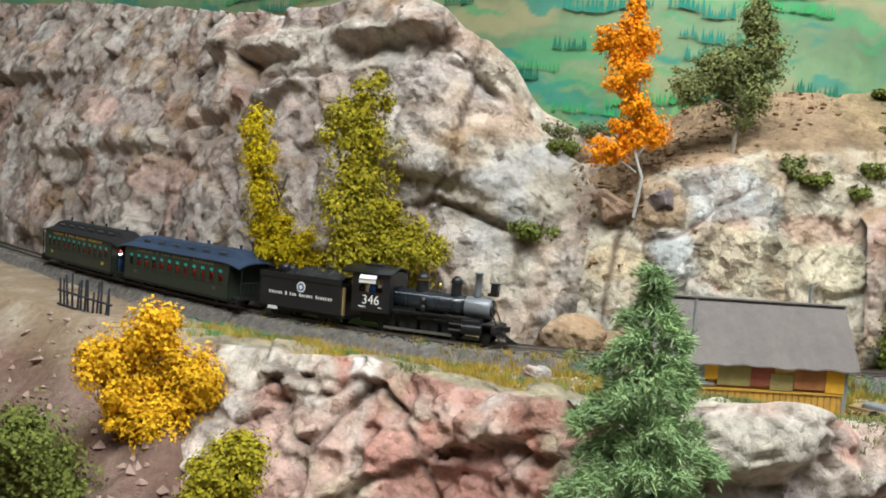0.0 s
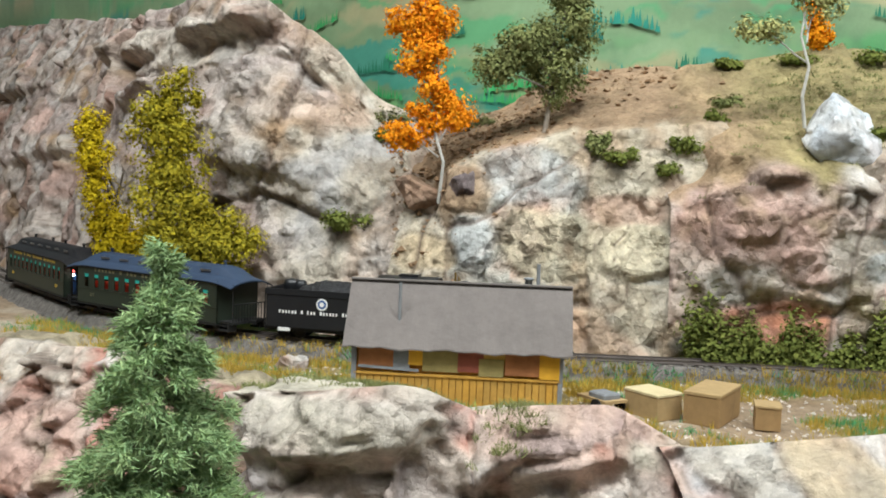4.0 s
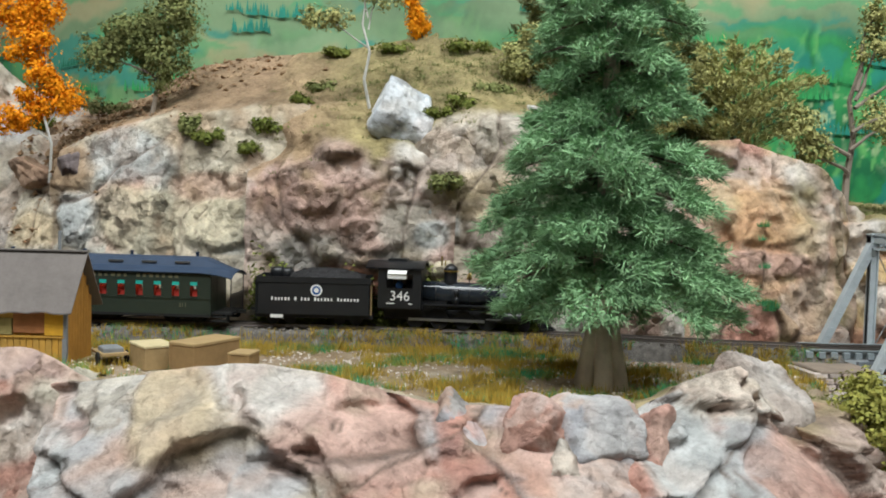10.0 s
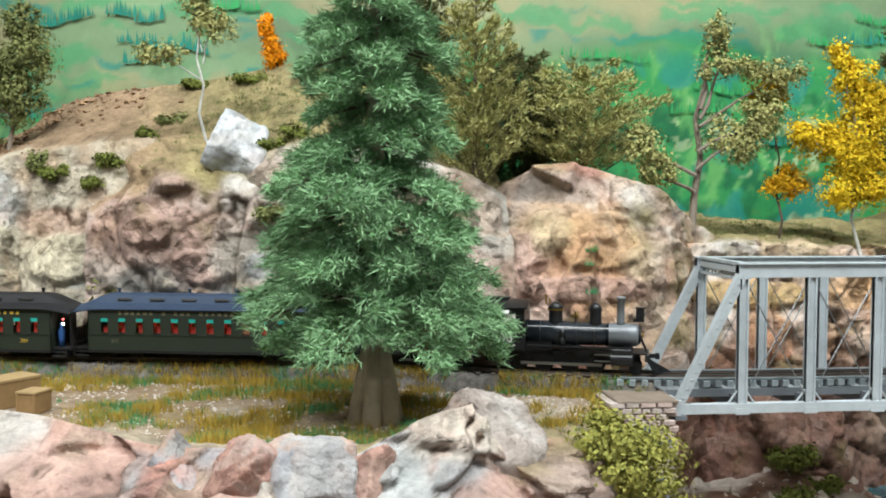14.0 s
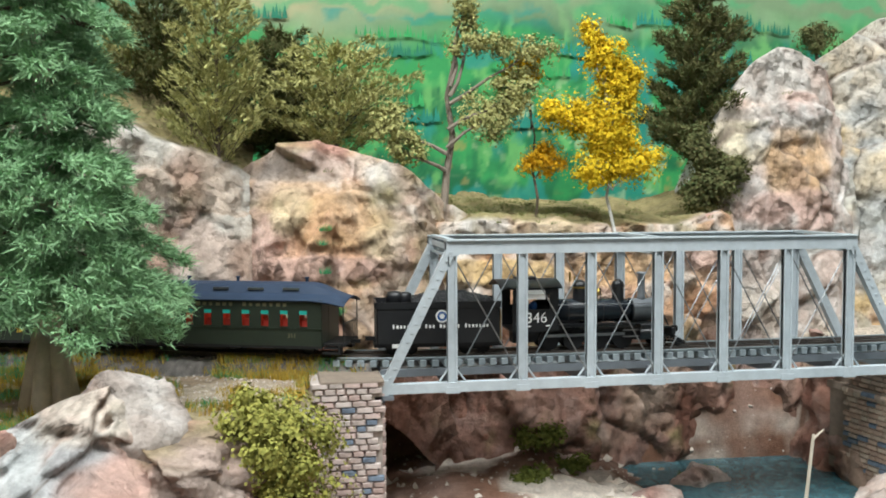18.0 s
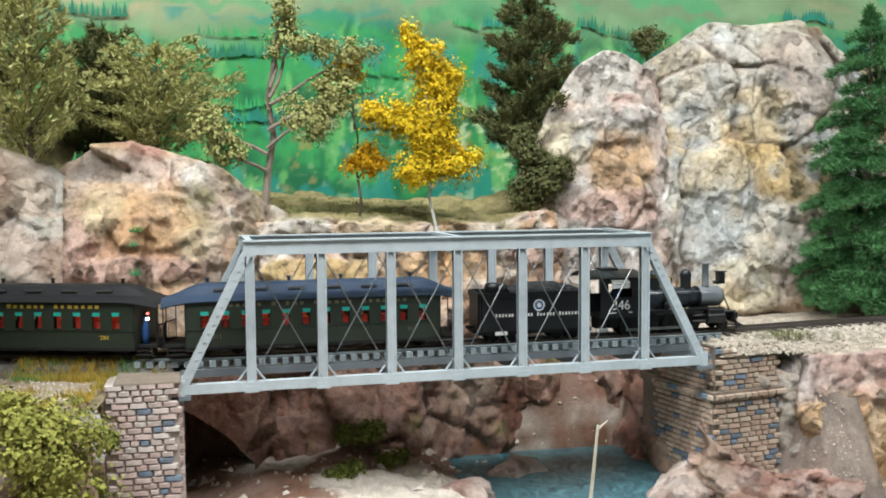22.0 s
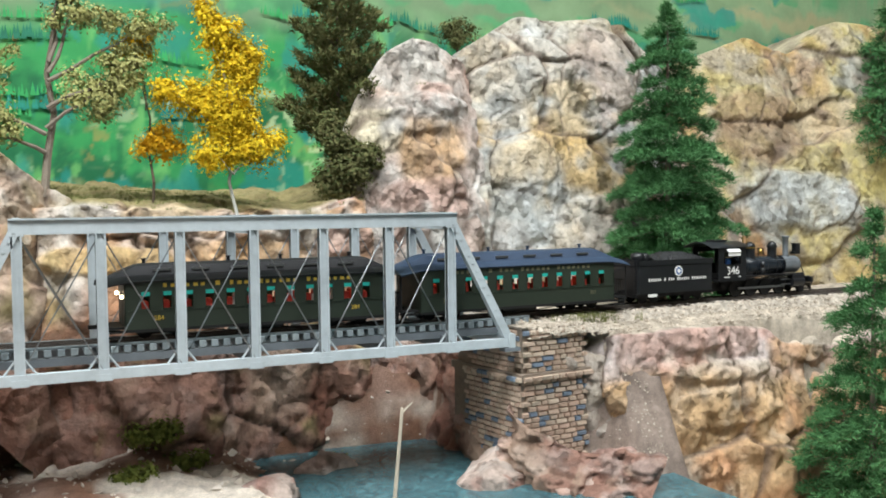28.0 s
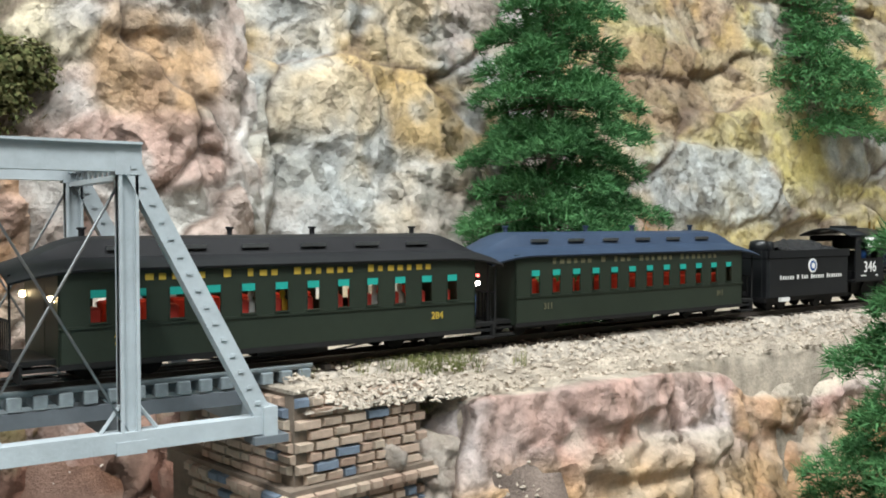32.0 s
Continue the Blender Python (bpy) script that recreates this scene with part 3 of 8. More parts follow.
def rest(x, y):
    """The height of the surface at a plan point."""
    x, y = np.asarray(x, float), np.asarray(y, float)
    h = HEIGHT[((x + 0.85) / CELL).astype(int), ((y - 0.2) / CELL).astype(int)]
    return np.maximum(h, ground_z(x, y))


def on_face(x, z, y0=0.45):
    """The y at which the rock at x first rises to z, from the aisle."""
    col = HEIGHT[int((x + 0.85) / CELL)]
    j0 = int((y0 - 0.2) / CELL)
    hit = np.nonzero(col[j0:] >= z)[0]
    return 0.2 + (j0 + hit[0]) * CELL if len(hit) else None


def rock_sheet(name, nodes, palette, label, k=0, block=0.034, depth=0.011, light=0.35, res=0.0017, soil=None, lean=0.25, power=0.8, squash=(1, 1, 0.8), rough=1.0, ledges=(), under=None, fade=None, smooth=False, tints=()):
    """A carved rock face. Nodes: foot x, y, z; top x, y, z; and y, z of the bank behind its top."""
    nodes = np.array(nodes, float)
    run = np.r_[0, np.cumsum(np.hypot(*np.diff(nodes[:, 3:5], axis=0).T))]
    nu = max(30, int(run[-1] / res))
    s = np.linspace(0, run[-1], nu)
    N = np.stack([np.interp(s, run, nodes[:, c]) for c in range(8)], -1)
    kern = np.ones(9) / 9
    for c in range(8):
        pad = np.r_[np.full(4, N[0, c]), N[:, c], np.full(4, N[-1, c])]
        N[:, c] = np.convolve(pad, kern, "valid")
    high = float(np.mean(np.linalg.norm(nodes[:, 3:6] - nodes[:, :3], axis=1)))
    back = float(np.mean(np.abs(nodes[:, 6] - nodes[:, 4])))
    nv, nb = max(24, int(high / res)), max(10, int(back / (res * 1.8)))
    v = np.concatenate([np.linspace(0, 1, nv), 1 + np.linspace(0, 1, nb + 1)[1:]])
    f = np.clip(v, 0, 1)[None, :, None]
    b = np.clip(v - 1, 0, 1)[None, :]
    foot, top = N[:, None, :3], N[:, None, 3:6]
    P = foot + (top - foot) * np.concatenate([f, f ** 1.6, f ** power], -1)
    P[..., 1] += (N[:, None, 6] - N[:, None, 4]) * b
    P[..., 2] += (N[:, None, 7] - N[:, None, 5]) * b
    tx, ty = np.gradient(N[:, 3]), np.gradient(N[:, 4])
    ln = np.hypot(tx, ty) + 1e-9
    out = np.stack([ty / ln, -tx / ln, np.full(nu, lean)], -1)[:, None, :]
    up = np.array([0, 0, 1.0])
    D = out * (1 - b[..., None]) + up * b[..., None] * 0.8
    D = D / np.linalg.norm(D, axis=-1, keepdims=True)
    d1, r1, g1 = facets(P, block, k, squash)
    d2, r2, g2 = facets(P, block * 0.40, k + 100, squash)
    d3, r3, g3 = facets(P, block * 0.15, k + 150, squash)
    swell = fbm(P / 0.09, 3, k + 190)
    sharp = fbm(P / 0.035, 5, k + 200)
    d = depth * (1.05 * d1 + 0.65 * swell) + depth * 0.50 * rough * d2 + depth * 0.20 * rough * d3 + 0.0042 * rough * sharp + 0.0013 * rough * fbm(P / 0.0065, 3, k + 210)
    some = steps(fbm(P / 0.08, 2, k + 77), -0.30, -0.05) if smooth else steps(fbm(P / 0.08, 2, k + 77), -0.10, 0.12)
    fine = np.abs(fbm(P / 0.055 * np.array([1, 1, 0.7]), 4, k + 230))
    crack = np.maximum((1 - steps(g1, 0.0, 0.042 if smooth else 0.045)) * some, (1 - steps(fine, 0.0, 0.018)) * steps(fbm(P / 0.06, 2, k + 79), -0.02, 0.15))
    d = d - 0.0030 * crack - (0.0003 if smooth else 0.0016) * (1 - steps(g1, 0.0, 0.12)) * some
    for x0, z0, half, tall, amount, tip in ledges:
        u = (P[..., 2] - z0 - tip * (P[..., 0] - x0) - 0.010 * fbm(P / 0.03, 3, k + 240)) / tall
        wide = np.exp(-((P[..., 0] - x0 + 0.012 * vnoise(P / 0.03, k + 250)) / half) ** 4)
        d = d + 0.62 * amount * wide * (steps(u, -0.06, 0.10) * (1 - steps(u, 0.25, 1.3)) - 0.30 * (1 - steps(u, -0.12, 0.04)) * steps(u, -0.9, -0.2))
    washes = []
    uneven = [fbm(P / 0.022, 3, k + 400), fbm(P / 0.018, 3, k + 410), fbm(P / 0.027, 3, k + 420)] if tints else ()
    for n, (x0, z0, half, tall, tone) in enumerate(tints):
        e = (np.abs((P[..., 0] - x0) / half) ** 2.6 + np.abs((P[..., 2] - z0) / tall) ** 2.6) ** (1 / 2.6) + 0.32 * uneven[n % 3]
        washes.append((steps(e, 1.22, 0.78), tone))
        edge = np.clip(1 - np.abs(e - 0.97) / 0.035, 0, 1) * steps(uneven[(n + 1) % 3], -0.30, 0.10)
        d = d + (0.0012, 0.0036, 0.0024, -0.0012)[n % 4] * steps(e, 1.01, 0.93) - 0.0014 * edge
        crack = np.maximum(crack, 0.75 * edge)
    for _ in range(2 if smooth else 1):
        e = np.pad(d, 1, mode="edge")
        d = 0.52 * d + 0.12 * (e[:-2, 1:-1] + e[2:, 1:-1] + e[1:-1, :-2] + e[1:-1, 2:])
    calm = 1 - 0.70 * b
    Q = P + D * (d * calm)[..., None]
    note_height(Q)
    mottle = 0.24 if smooth else 0.42
    col = paint(P, palette, block, k, light, 0.75 * r1 + 0.25 * r2, mottle)
    grain = (1 + (0.38 if smooth else 0.55) * fbm(P / 0.011, 5, k + 480) + 0.26 * fbm(P / 0.05, 3, k + 490))[..., None] if tints else 1
    thin = 0.62 + 0.20 * steps(fbm(P / 0.010, 4, k + 470), -0.3, 0.2) if tints else 1
    for mask, tone in washes:
        w = (mask * thin)[..., None]
        col = col * (1 - w) + np.array(tone) * grain * w
    if fade is not None:
        past = steps(P[..., 0] + 0.05 * fbm(P / 0.05, 3, k + 270), fade[0], fade[1])[..., None]
        col = col * (1 - past) + paint(P, fade[2], block, k + 27, light, r1) * past
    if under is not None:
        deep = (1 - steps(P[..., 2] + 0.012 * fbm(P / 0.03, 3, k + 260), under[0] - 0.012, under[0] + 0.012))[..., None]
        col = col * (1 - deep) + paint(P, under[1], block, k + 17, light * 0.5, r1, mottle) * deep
    # cracks cut above get a dark wash, with crevice shade put in the colour
    crack_wash_shade = (crack * 0.80)[..., None]
    col = col * (1 - crack_wash_shade) + np.array([0.13, 0.09, 0.07]) * crack_wash_shade
    if soil is not None:
        bank = steps(b + 0.25 * fbm(P / 0.02, 3, k + 300), 0.02, 0.16)[..., None]
        west = steps(P[..., 0] + 0.06 * fbm(P / 0.04, 3, 320), 0.21, 0.30)[..., None]
        dirt = np.array(BROWN_SOIL) * (1 - west) + np.array(GREEN_SOIL) * west if soil == "hill" else np.array(soil)
        col = col * (1 - bank) + dirt * (1 + 0.5 * fbm(P / 0.016, 4, 310)[..., None]) * bank
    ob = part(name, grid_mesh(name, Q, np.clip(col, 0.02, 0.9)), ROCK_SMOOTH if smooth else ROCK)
    return tagged(ob, label, "rock face")


DUSTY = [(0.36, 0.27, 0.23), (0.39, 0.33, 0.29), (0.46, 0.40, 0.35), (0.37, 0.30, 0.27), (0.49, 0.44, 0.40), (0.42, 0.30, 0.25), (0.32, 0.29, 0.28)]
CREAM = [(0.40, 0.42, 0.41), (0.50, 0.44, 0.34), (0.53, 0.46, 0.35), (0.52, 0.40, 0.28), (0.48, 0.46, 0.40), (0.52, 0.36, 0.28)]
PINKS = [(0.44, 0.26, 0.21), (0.49, 0.34, 0.29), (0.49, 0.40, 0.34), (0.46, 0.42, 0.38), (0.51, 0.43, 0.34), (0.46, 0.26, 0.21)]
GREYTAN = [(0.43, 0.41, 0.39), (0.49, 0.42, 0.33), (0.45, 0.36, 0.29), (0.49, 0.46, 0.41), (0.46, 0.32, 0.26)]
PEACH = [(0.50, 0.28, 0.22), (0.57, 0.40, 0.27), (0.56, 0.44, 0.36), (0.54, 0.33, 0.20), (0.58, 0.50, 0.43), (0.48, 0.26, 0.21)]
BLUFF = [(0.52, 0.41, 0.24), (0.47, 0.43, 0.35), (0.44, 0.44, 0.42), (0.55, 0.40, 0.21), (0.49, 0.44, 0.35)]
GOLDEN = [(0.42, 0.31, 0.18), (0.46, 0.35, 0.15), (0.40, 0.34, 0.24), (0.47, 0.39, 0.18), (0.40, 0.39, 0.34), (0.39, 0.25, 0.13)]
WHITISH = [(0.49, 0.46, 0.43), (0.55, 0.48, 0.41), (0.50, 0.40, 0.35), (0.56, 0.54, 0.50), (0.55, 0.40, 0.25)]
REDGREY = [(0.40, 0.17, 0.13), (0.46, 0.25, 0.20), (0.48, 0.31, 0.26), (0.40, 0.39, 0.39), (0.50, 0.37, 0.31), (0.35, 0.35, 0.37), (0.46, 0.22, 0.17)]
FRONTS = [(0.40, 0.36, 0.35), (0.50, 0.37, 0.31), (0.45, 0.25, 0.20), (0.54, 0.46, 0.40), (0.34, 0.29, 0.28), (0.48, 0.31, 0.25)]
# red-brown rock, its colour darkened to carry the shade under the bridge
SHADED_RED = [(0.24, 0.12, 0.09), (0.32, 0.19, 0.145), (0.27, 0.15, 0.115), (0.36, 0.25, 0.19)]
BROWN_SOIL = (0.33, 0.225, 0.14)
GREEN_SOIL = (0.29, 0.24, 0.115)


# paint of single carved masses
CHALK, SNOW, BLUEGREY, TAUPE = (0.53, 0.48, 0.41), (0.61, 0.575, 0.53), (0.45, 0.47, 0.465), (0.39, 0.32, 0.275)
BUTTER, SAND, OCHRE, MUSTARD = (0.60, 0.53, 0.38), (0.54, 0.43, 0.28), (0.56, 0.38, 0.16), (0.48, 0.40, 0.14)
PEACHY, APRICOT, ROSE, BRICK, UMBER = (0.52, 0.35, 0.27), (0.57, 0.36, 0.19), (0.51, 0.34, 0.285), (0.42, 0.20, 0.155), (0.30, 0.20, 0.12)
# x, z, half width, half height and paint of carved masses on each face
DUSTY_TINTS = [(0.026, 1.234, 0.030, 0.037, CHALK), (-0.085, 1.295, 0.061, 0.014, CHALK), (-0.205, 1.227, 0.019, 0.016, CHALK), (-0.249, 1.262, 0.018, 0.019, ROSE), (-0.053, 1.269, 0.038, 0.012, TAUPE), (-0.195, 1.205, 0.032, 0.013, ROSE), (-0.148, 1.228, 0.026, 0.017, TAUPE)]
CREAM_TINTS = [(0.140, 1.219, 0.025, 0.016, BLUEGREY), (0.046, 1.181, 0.021, 0.012, CHALK), (0.109, 1.182, 0.012, 0.015, BLUEGREY), (0.188, 1.201, 0.022, 0.008, PEACHY), (0.148, 1.181, 0.025, 0.019, BUTTER), (0.194, 1.179, 0.021, 0.015, BUTTER), (0.104, 1.210, 0.014, 0.013, UMBER), (0.084, 1.174, 0.016, 0.011, SAND)]
PINK_TINTS = [(0.246, 1.193, 0.031, 0.018, ROSE), (0.248, 1.196, 0.014, 0.009, ROSE), (0.280, 1.176, 0.017, 0.010, ROSE), (0.299, 1.180, 0.016, 0.015, CHALK), (0.311, 1.178, 0.010, 0.008, BLUEGREY), (0.260, 1.235, 0.020, 0.017, PEACHY), (0.296, 1.240, 0.017, 0.020, SNOW), (0.315, 1.228, 0.014, 0.004, BLUEGREY), (0.262, 1.146, 0.030, 0.012, (0.46, 0.17, 0.09))]
GREY_TINTS = [(0.334, 1.201, 0.020, 0.014, SAND), (0.309, 1.166, 0.014, 0.013, BUTTER), (0.355, 1.169, 0.027, 0.019, TAUPE), (0.356, 1.237, 0.023, 0.011, CHALK), (0.347, 1.143, 0.023, 0.012, PEACHY), (0.314, 1.183, 0.014, 0.010, BLUEGREY)]
PEACH_TINTS = [(0.523, 1.211, 0.016, 0.013, SNOW), (0.493, 1.192, 0.026, 0.015, APRICOT), (0.446, 1.185, 0.021, 0.014, ROSE), (0.463, 1.222, 0.037, 0.008, TAUPE), (0.469, 1.197, 0.010, 0.014, SAND), (0.529, 1.179, 0.022, 0.012, SAND), (0.473, 1.166, 0.046, 0.007, ROSE)]
BANK_TINTS = [(0.578, 1.187, 0.016, 0.007, SNOW), (0.584, 1.162, 0.036, 0.008, OCHRE), (0.614, 1.186, 0.021, 0.007, SAND), (0.662, 1.162, 0.042, 0.010, APRICOT), (0.723, 1.168, 0.019, 0.010, ROSE)]
SPIRE_TINTS = [(0.777, 1.284, 0.036, 0.018, SNOW), (0.784, 1.251, 0.026, 0.015, SNOW), (0.748, 1.237, 0.022, 0.016, BUTTER), (0.792, 1.225, 0.026, 0.023, APRICOT), (0.789, 1.193, 0.039, 0.013, ROSE), (0.802, 1.262, 0.016, 0.012, ROSE)]
BLUFF_TINTS = [(0.877, 1.287, 0.049, 0.035, CHALK), (0.960, 1.294, 0.034, 0.032, TAUPE), (0.872, 1.219, 0.028, 0.016, SAND), (0.938, 1.218, 0.034, 0.023, OCHRE), (0.866, 1.176, 0.030, 0.023, BLUEGREY), (0.927, 1.171, 0.031, 0.024, CHALK), (0.888, 1.136, 0.028, 0.021, BUTTER), (0.915, 1.262, 0.031, 0.020, SAND)]
GOLD_TINTS = [(1.134, 1.254, 0.054, 0.032, UMBER), (1.161, 1.192, 0.068, 0.025, BLUEGREY), (1.278, 1.208, 0.054, 0.030, MUSTARD), (1.223, 1.263, 0.040, 0.022, SAND), (1.340, 1.265, 0.029, 0.020, OCHRE), (1.326, 1.217, 0.043, 0.022, BLUEGREY), (1.337, 1.177, 0.033, 0.018, MUSTARD)]
BELOW_TINTS = [(0.857, 1.105, 0.015, 0.016, ROSE), (0.897, 1.115, 0.026, 0.014, ROSE), (0.922, 1.091, 0.032, 0.006, CHALK), (0.951, 1.119, 0.024, 0.006, CHALK), (0.980, 1.097, 0.025, 0.011, APRICOT), (0.851, 1.080, 0.013, 0.010, APRICOT), (0.920, 1.070, 0.039, 0.012, APRICOT), (0.985, 1.078, 0.020, 0.012, BRICK), (0.931, 1.108, 0.020, 0.010, ROSE)]
LEDGE_TINTS = [(0.044, 1.126, 0.037, 0.008, CHALK), (0.072, 1.138, 0.014, 0.005, CHALK), (0.039, 1.108, 0.020, 0.011, TAUPE), (-0.046, 1.116, 0.005, 0.024, ROSE)]
FRONT_TINTS = [(0.136, 1.134, 0.019, 0.010, TAUPE), (0.168, 1.127, 0.013, 0.011, CHALK), (0.197, 1.122, 0.015, 0.013, SAND), (0.227, 1.130, 0.019, 0.012, SNOW), (0.256, 1.117, 0.026, 0.013, ROSE), (0.138, 1.113, 0.017, 0.015, PEACHY), (0.146, 1.107, 0.018, 0.008, BLUEGREY), (0.292, 1.114, 0.009, 0.009, BRICK), (0.323, 1.116, 0.017, 0.009, ROSE)]
EDGE_TINTS = [(0.287, 1.114, 0.011, 0.010, BRICK), (0.320, 1.113, 0.021, 0.015, CHALK), (0.346, 1.108, 0.009, 0.011, BRICK), (0.370, 1.111, 0.016, 0.014, BLUEGREY), (0.396, 1.129, 0.022, 0.010, CHALK), (0.437, 1.121, 0.012, 0.011, BRICK), (0.436, 1.108, 0.017, 0.011, TAUPE), (0.404, 1.107, 0.015, 0.010, ROSE)]
RAVINE_TINTS = [(-0.123, 1.120, 0.017, 0.019, CHALK), (-0.096, 1.116, 0.015, 0.010, CHALK), (-0.067, 1.122, 0.008, 0.008, SNOW), (-0.043, 1.082, 0.030, 0.019, BRICK), (-0.103, 1.082, 0.025, 0.019, ROSE)]

LEFT_LEDGES = [(-0.037, 1.303, 0.030, 0.030, 0.024, 0.05), (-0.118, 1.297, 0.028, 0.030, 0.022, 0.0), (-0.02, 1.215, 0.035, 0.04, 0.012, -0.3), (-0.25, 1.22, 0.07, 0.05, 0.014, 0.1), (-0.13, 1.255, 0.05, 0.04, 0.012, 0.2), (-0.38, 1.30, 0.08, 0.05, 0.02, 0.0)]


def build_cliffs():
    rock_sheet("rock_cliff", [
        (-0.62, 1.70, 1.11, -0.56, 1.76, 1.44, 1.95, 1.46), (-0.42, 1.34, 1.115, -0.36, 1.40, 1.40, 1.60, 1.42),
        (-0.26, 1.01, 1.118, -0.20, 1.08, 1.36, 1.25, 1.38), (-0.175, 0.87, 1.12, -0.135, 0.93, 1.337, 1.08, 1.35),
        (-0.11, 0.775, 1.125, -0.09, 0.82, 1.324, 0.96, 1.33), (-0.06, 0.74, 1.13, -0.05, 0.775, 1.328, 0.90, 1.33),
        (-0.015, 0.715, 1.125, -0.02, 0.745, 1.326, 0.84, 1.31), (0.02, 0.695, 1.12, 0.025, 0.735, 1.298, 0.80, 1.28),
        (0.05, 0.68, 1.12, 0.055, 0.735, 1.268, 0.79, 1.26), (0.085, 0.665, 1.12, 0.095, 0.725, 1.252, 0.78, 1.25), (0.12, 0.66, 1.12, 0.13, 0.72, 1.245, 0.78, 1.25)],
        DUSTY, "tall dusty pink and grey carved rock cliff", 11, 0.085, 0.0145, 0.32, 0.0019, "hill", rough=0.95, ledges=LEFT_LEDGES, fade=(-0.05, 0.03, [(0.50, 0.45, 0.38), (0.46, 0.44, 0.42), (0.55, 0.49, 0.40), (0.52, 0.42, 0.34), (0.44, 0.40, 0.37)]), tints=DUSTY_TINTS)
    rock_sheet("rock_cliff", [
        (0.055, 0.662, 1.11, 0.07, 0.68, 1.20, 0.745, 1.25), (0.10, 0.640, 1.11, 0.10, 0.664, 1.222, 0.745, 1.252), (0.135, 0.626, 1.11, 0.135, 0.648, 1.236, 0.74, 1.262),
        (0.17, 0.617, 1.11, 0.172, 0.634, 1.242, 0.725, 1.282), (0.205, 0.610, 1.11, 0.205, 0.626, 1.247, 0.715, 1.287), (0.235, 0.606, 1.11, 0.235, 0.622, 1.25, 0.70, 1.289), (0.275, 0.608, 1.11, 0.275, 0.628, 1.24, 0.70, 1.285)],
        CREAM, "cream and pale blue-grey rock face beside the track", 23, 0.080, 0.0052, 0.25, 0.0014, "hill", smooth=True, rough=0.8, tints=CREAM_TINTS)
    rock_sheet("rock_cliff", [
        (0.208, 0.606, 1.11, 0.208, 0.612, 1.205, 0.68, 1.26), (0.235, 0.602, 1.11, 0.235, 0.600, 1.214, 0.68, 1.287), (0.262, 0.596, 1.11, 0.262, 0.594, 1.222, 0.68, 1.29),
        (0.295, 0.588, 1.11, 0.295, 0.578, 1.216, 0.67, 1.296), (0.325, 0.583, 1.11, 0.325, 0.572, 1.212, 0.66, 1.302)],
        PINKS, "pink layered rock face beside the track", 37, 0.075, 0.0070, 0.25, 0.0014, "hill", smooth=True, rough=0.9, ledges=[(0.28, 1.158, 0.06, 0.05, 0.007, -0.15)], tints=PINK_TINTS)
    rock_sheet("rock_cliff", [
        (0.280, 0.600, 1.11, 0.280, 0.600, 1.205, 0.67, 1.285), (0.308, 0.585, 1.11, 0.308, 0.582, 1.232, 0.67, 1.30), (0.345, 0.575, 1.11, 0.345, 0.572, 1.243, 0.66, 1.30), (0.385, 0.566, 1.11, 0.385, 0.568, 1.24, 0.66, 1.285),
        (0.42, 0.556, 1.11, 0.42, 0.568, 1.228, 0.66, 1.26), (0.45, 0.550, 1.11, 0.45, 0.575, 1.215, 0.66, 1.24)],
        GREYTAN, "grey and tan rock face behind the track", 41, 0.065, 0.0075, 0.30, 0.0015, "hill", rough=1.0, smooth=True, tints=GREY_TINTS)
    rock_sheet("rock_cliff", [
        (0.432, 0.553, 1.10, 0.44, 0.592, 1.220, 0.66, 1.222), (0.458, 0.546, 1.10, 0.46, 0.583, 1.233, 0.66, 1.225), (0.487, 0.541, 1.10, 0.487, 0.572, 1.236, 0.66, 1.222),
        (0.512, 0.541, 1.09, 0.512, 0.566, 1.229, 0.66, 1.212), (0.537, 0.545, 1.07, 0.533, 0.564, 1.221, 0.66, 1.204), (0.556, 0.552, 1.05, 0.553, 0.572, 1.204, 0.66, 1.20), (0.58, 0.56, 1.03, 0.575, 0.58, 1.192, 0.66, 1.195)],
        PEACH, "peach and rose rock outcrop above the bridge approach", 53, 0.070, 0.0095, 0.42, 0.0014, "hill", rough=0.95, under=(1.112, SHADED_RED), fade=(0.515, 0.545, [(0.55, 0.47, 0.40), (0.52, 0.38, 0.30), (0.56, 0.46, 0.34), (0.50, 0.46, 0.43)]), smooth=True, tints=PEACH_TINTS)
    rock_sheet("rock_cliff", [
        (0.545, 0.556, 1.02, 0.545, 0.570, 1.190, 0.68, 1.21), (0.60, 0.556, 1.02, 0.60, 0.563, 1.190, 0.68, 1.205), (0.65, 0.563, 1.02, 0.65, 0.570, 1.187, 0.68, 1.20),
        (0.70, 0.572, 1.02, 0.70, 0.582, 1.186, 0.68, 1.20), (0.75, 0.590, 1.02, 0.75, 0.605, 1.20, 0.68, 1.21)],
        PEACH, "low ochre rock bank behind the bridge", 61, 0.050, 0.011, 0.25, 0.0016, "hill", under=(1.125, SHADED_RED), tints=BANK_TINTS)
    rock_sheet("rock_cliff", [
        (0.715, 0.60, 1.02, 0.728, 0.618, 1.215, 0.66, 1.20), (0.735, 0.592, 1.02, 0.742, 0.616, 1.258, 0.66, 1.23), (0.76, 0.587, 1.02, 0.762, 0.620, 1.288, 0.67, 1.26),
        (0.792, 0.586, 1.02, 0.792, 0.627, 1.304, 0.68, 1.27), (0.818, 0.592, 1.02, 0.818, 0.632, 1.299, 0.68, 1.27), (0.84, 0.605, 1.02, 0.838, 0.642, 1.288, 0.68, 1.27)],
        WHITISH, "pale weathered rock spire behind the bridge", 67, 0.060, 0.0085, 0.45, 0.0015, WHITISH[0], under=(1.10, SHADED_RED), rough=1.0, smooth=True, tints=SPIRE_TINTS)
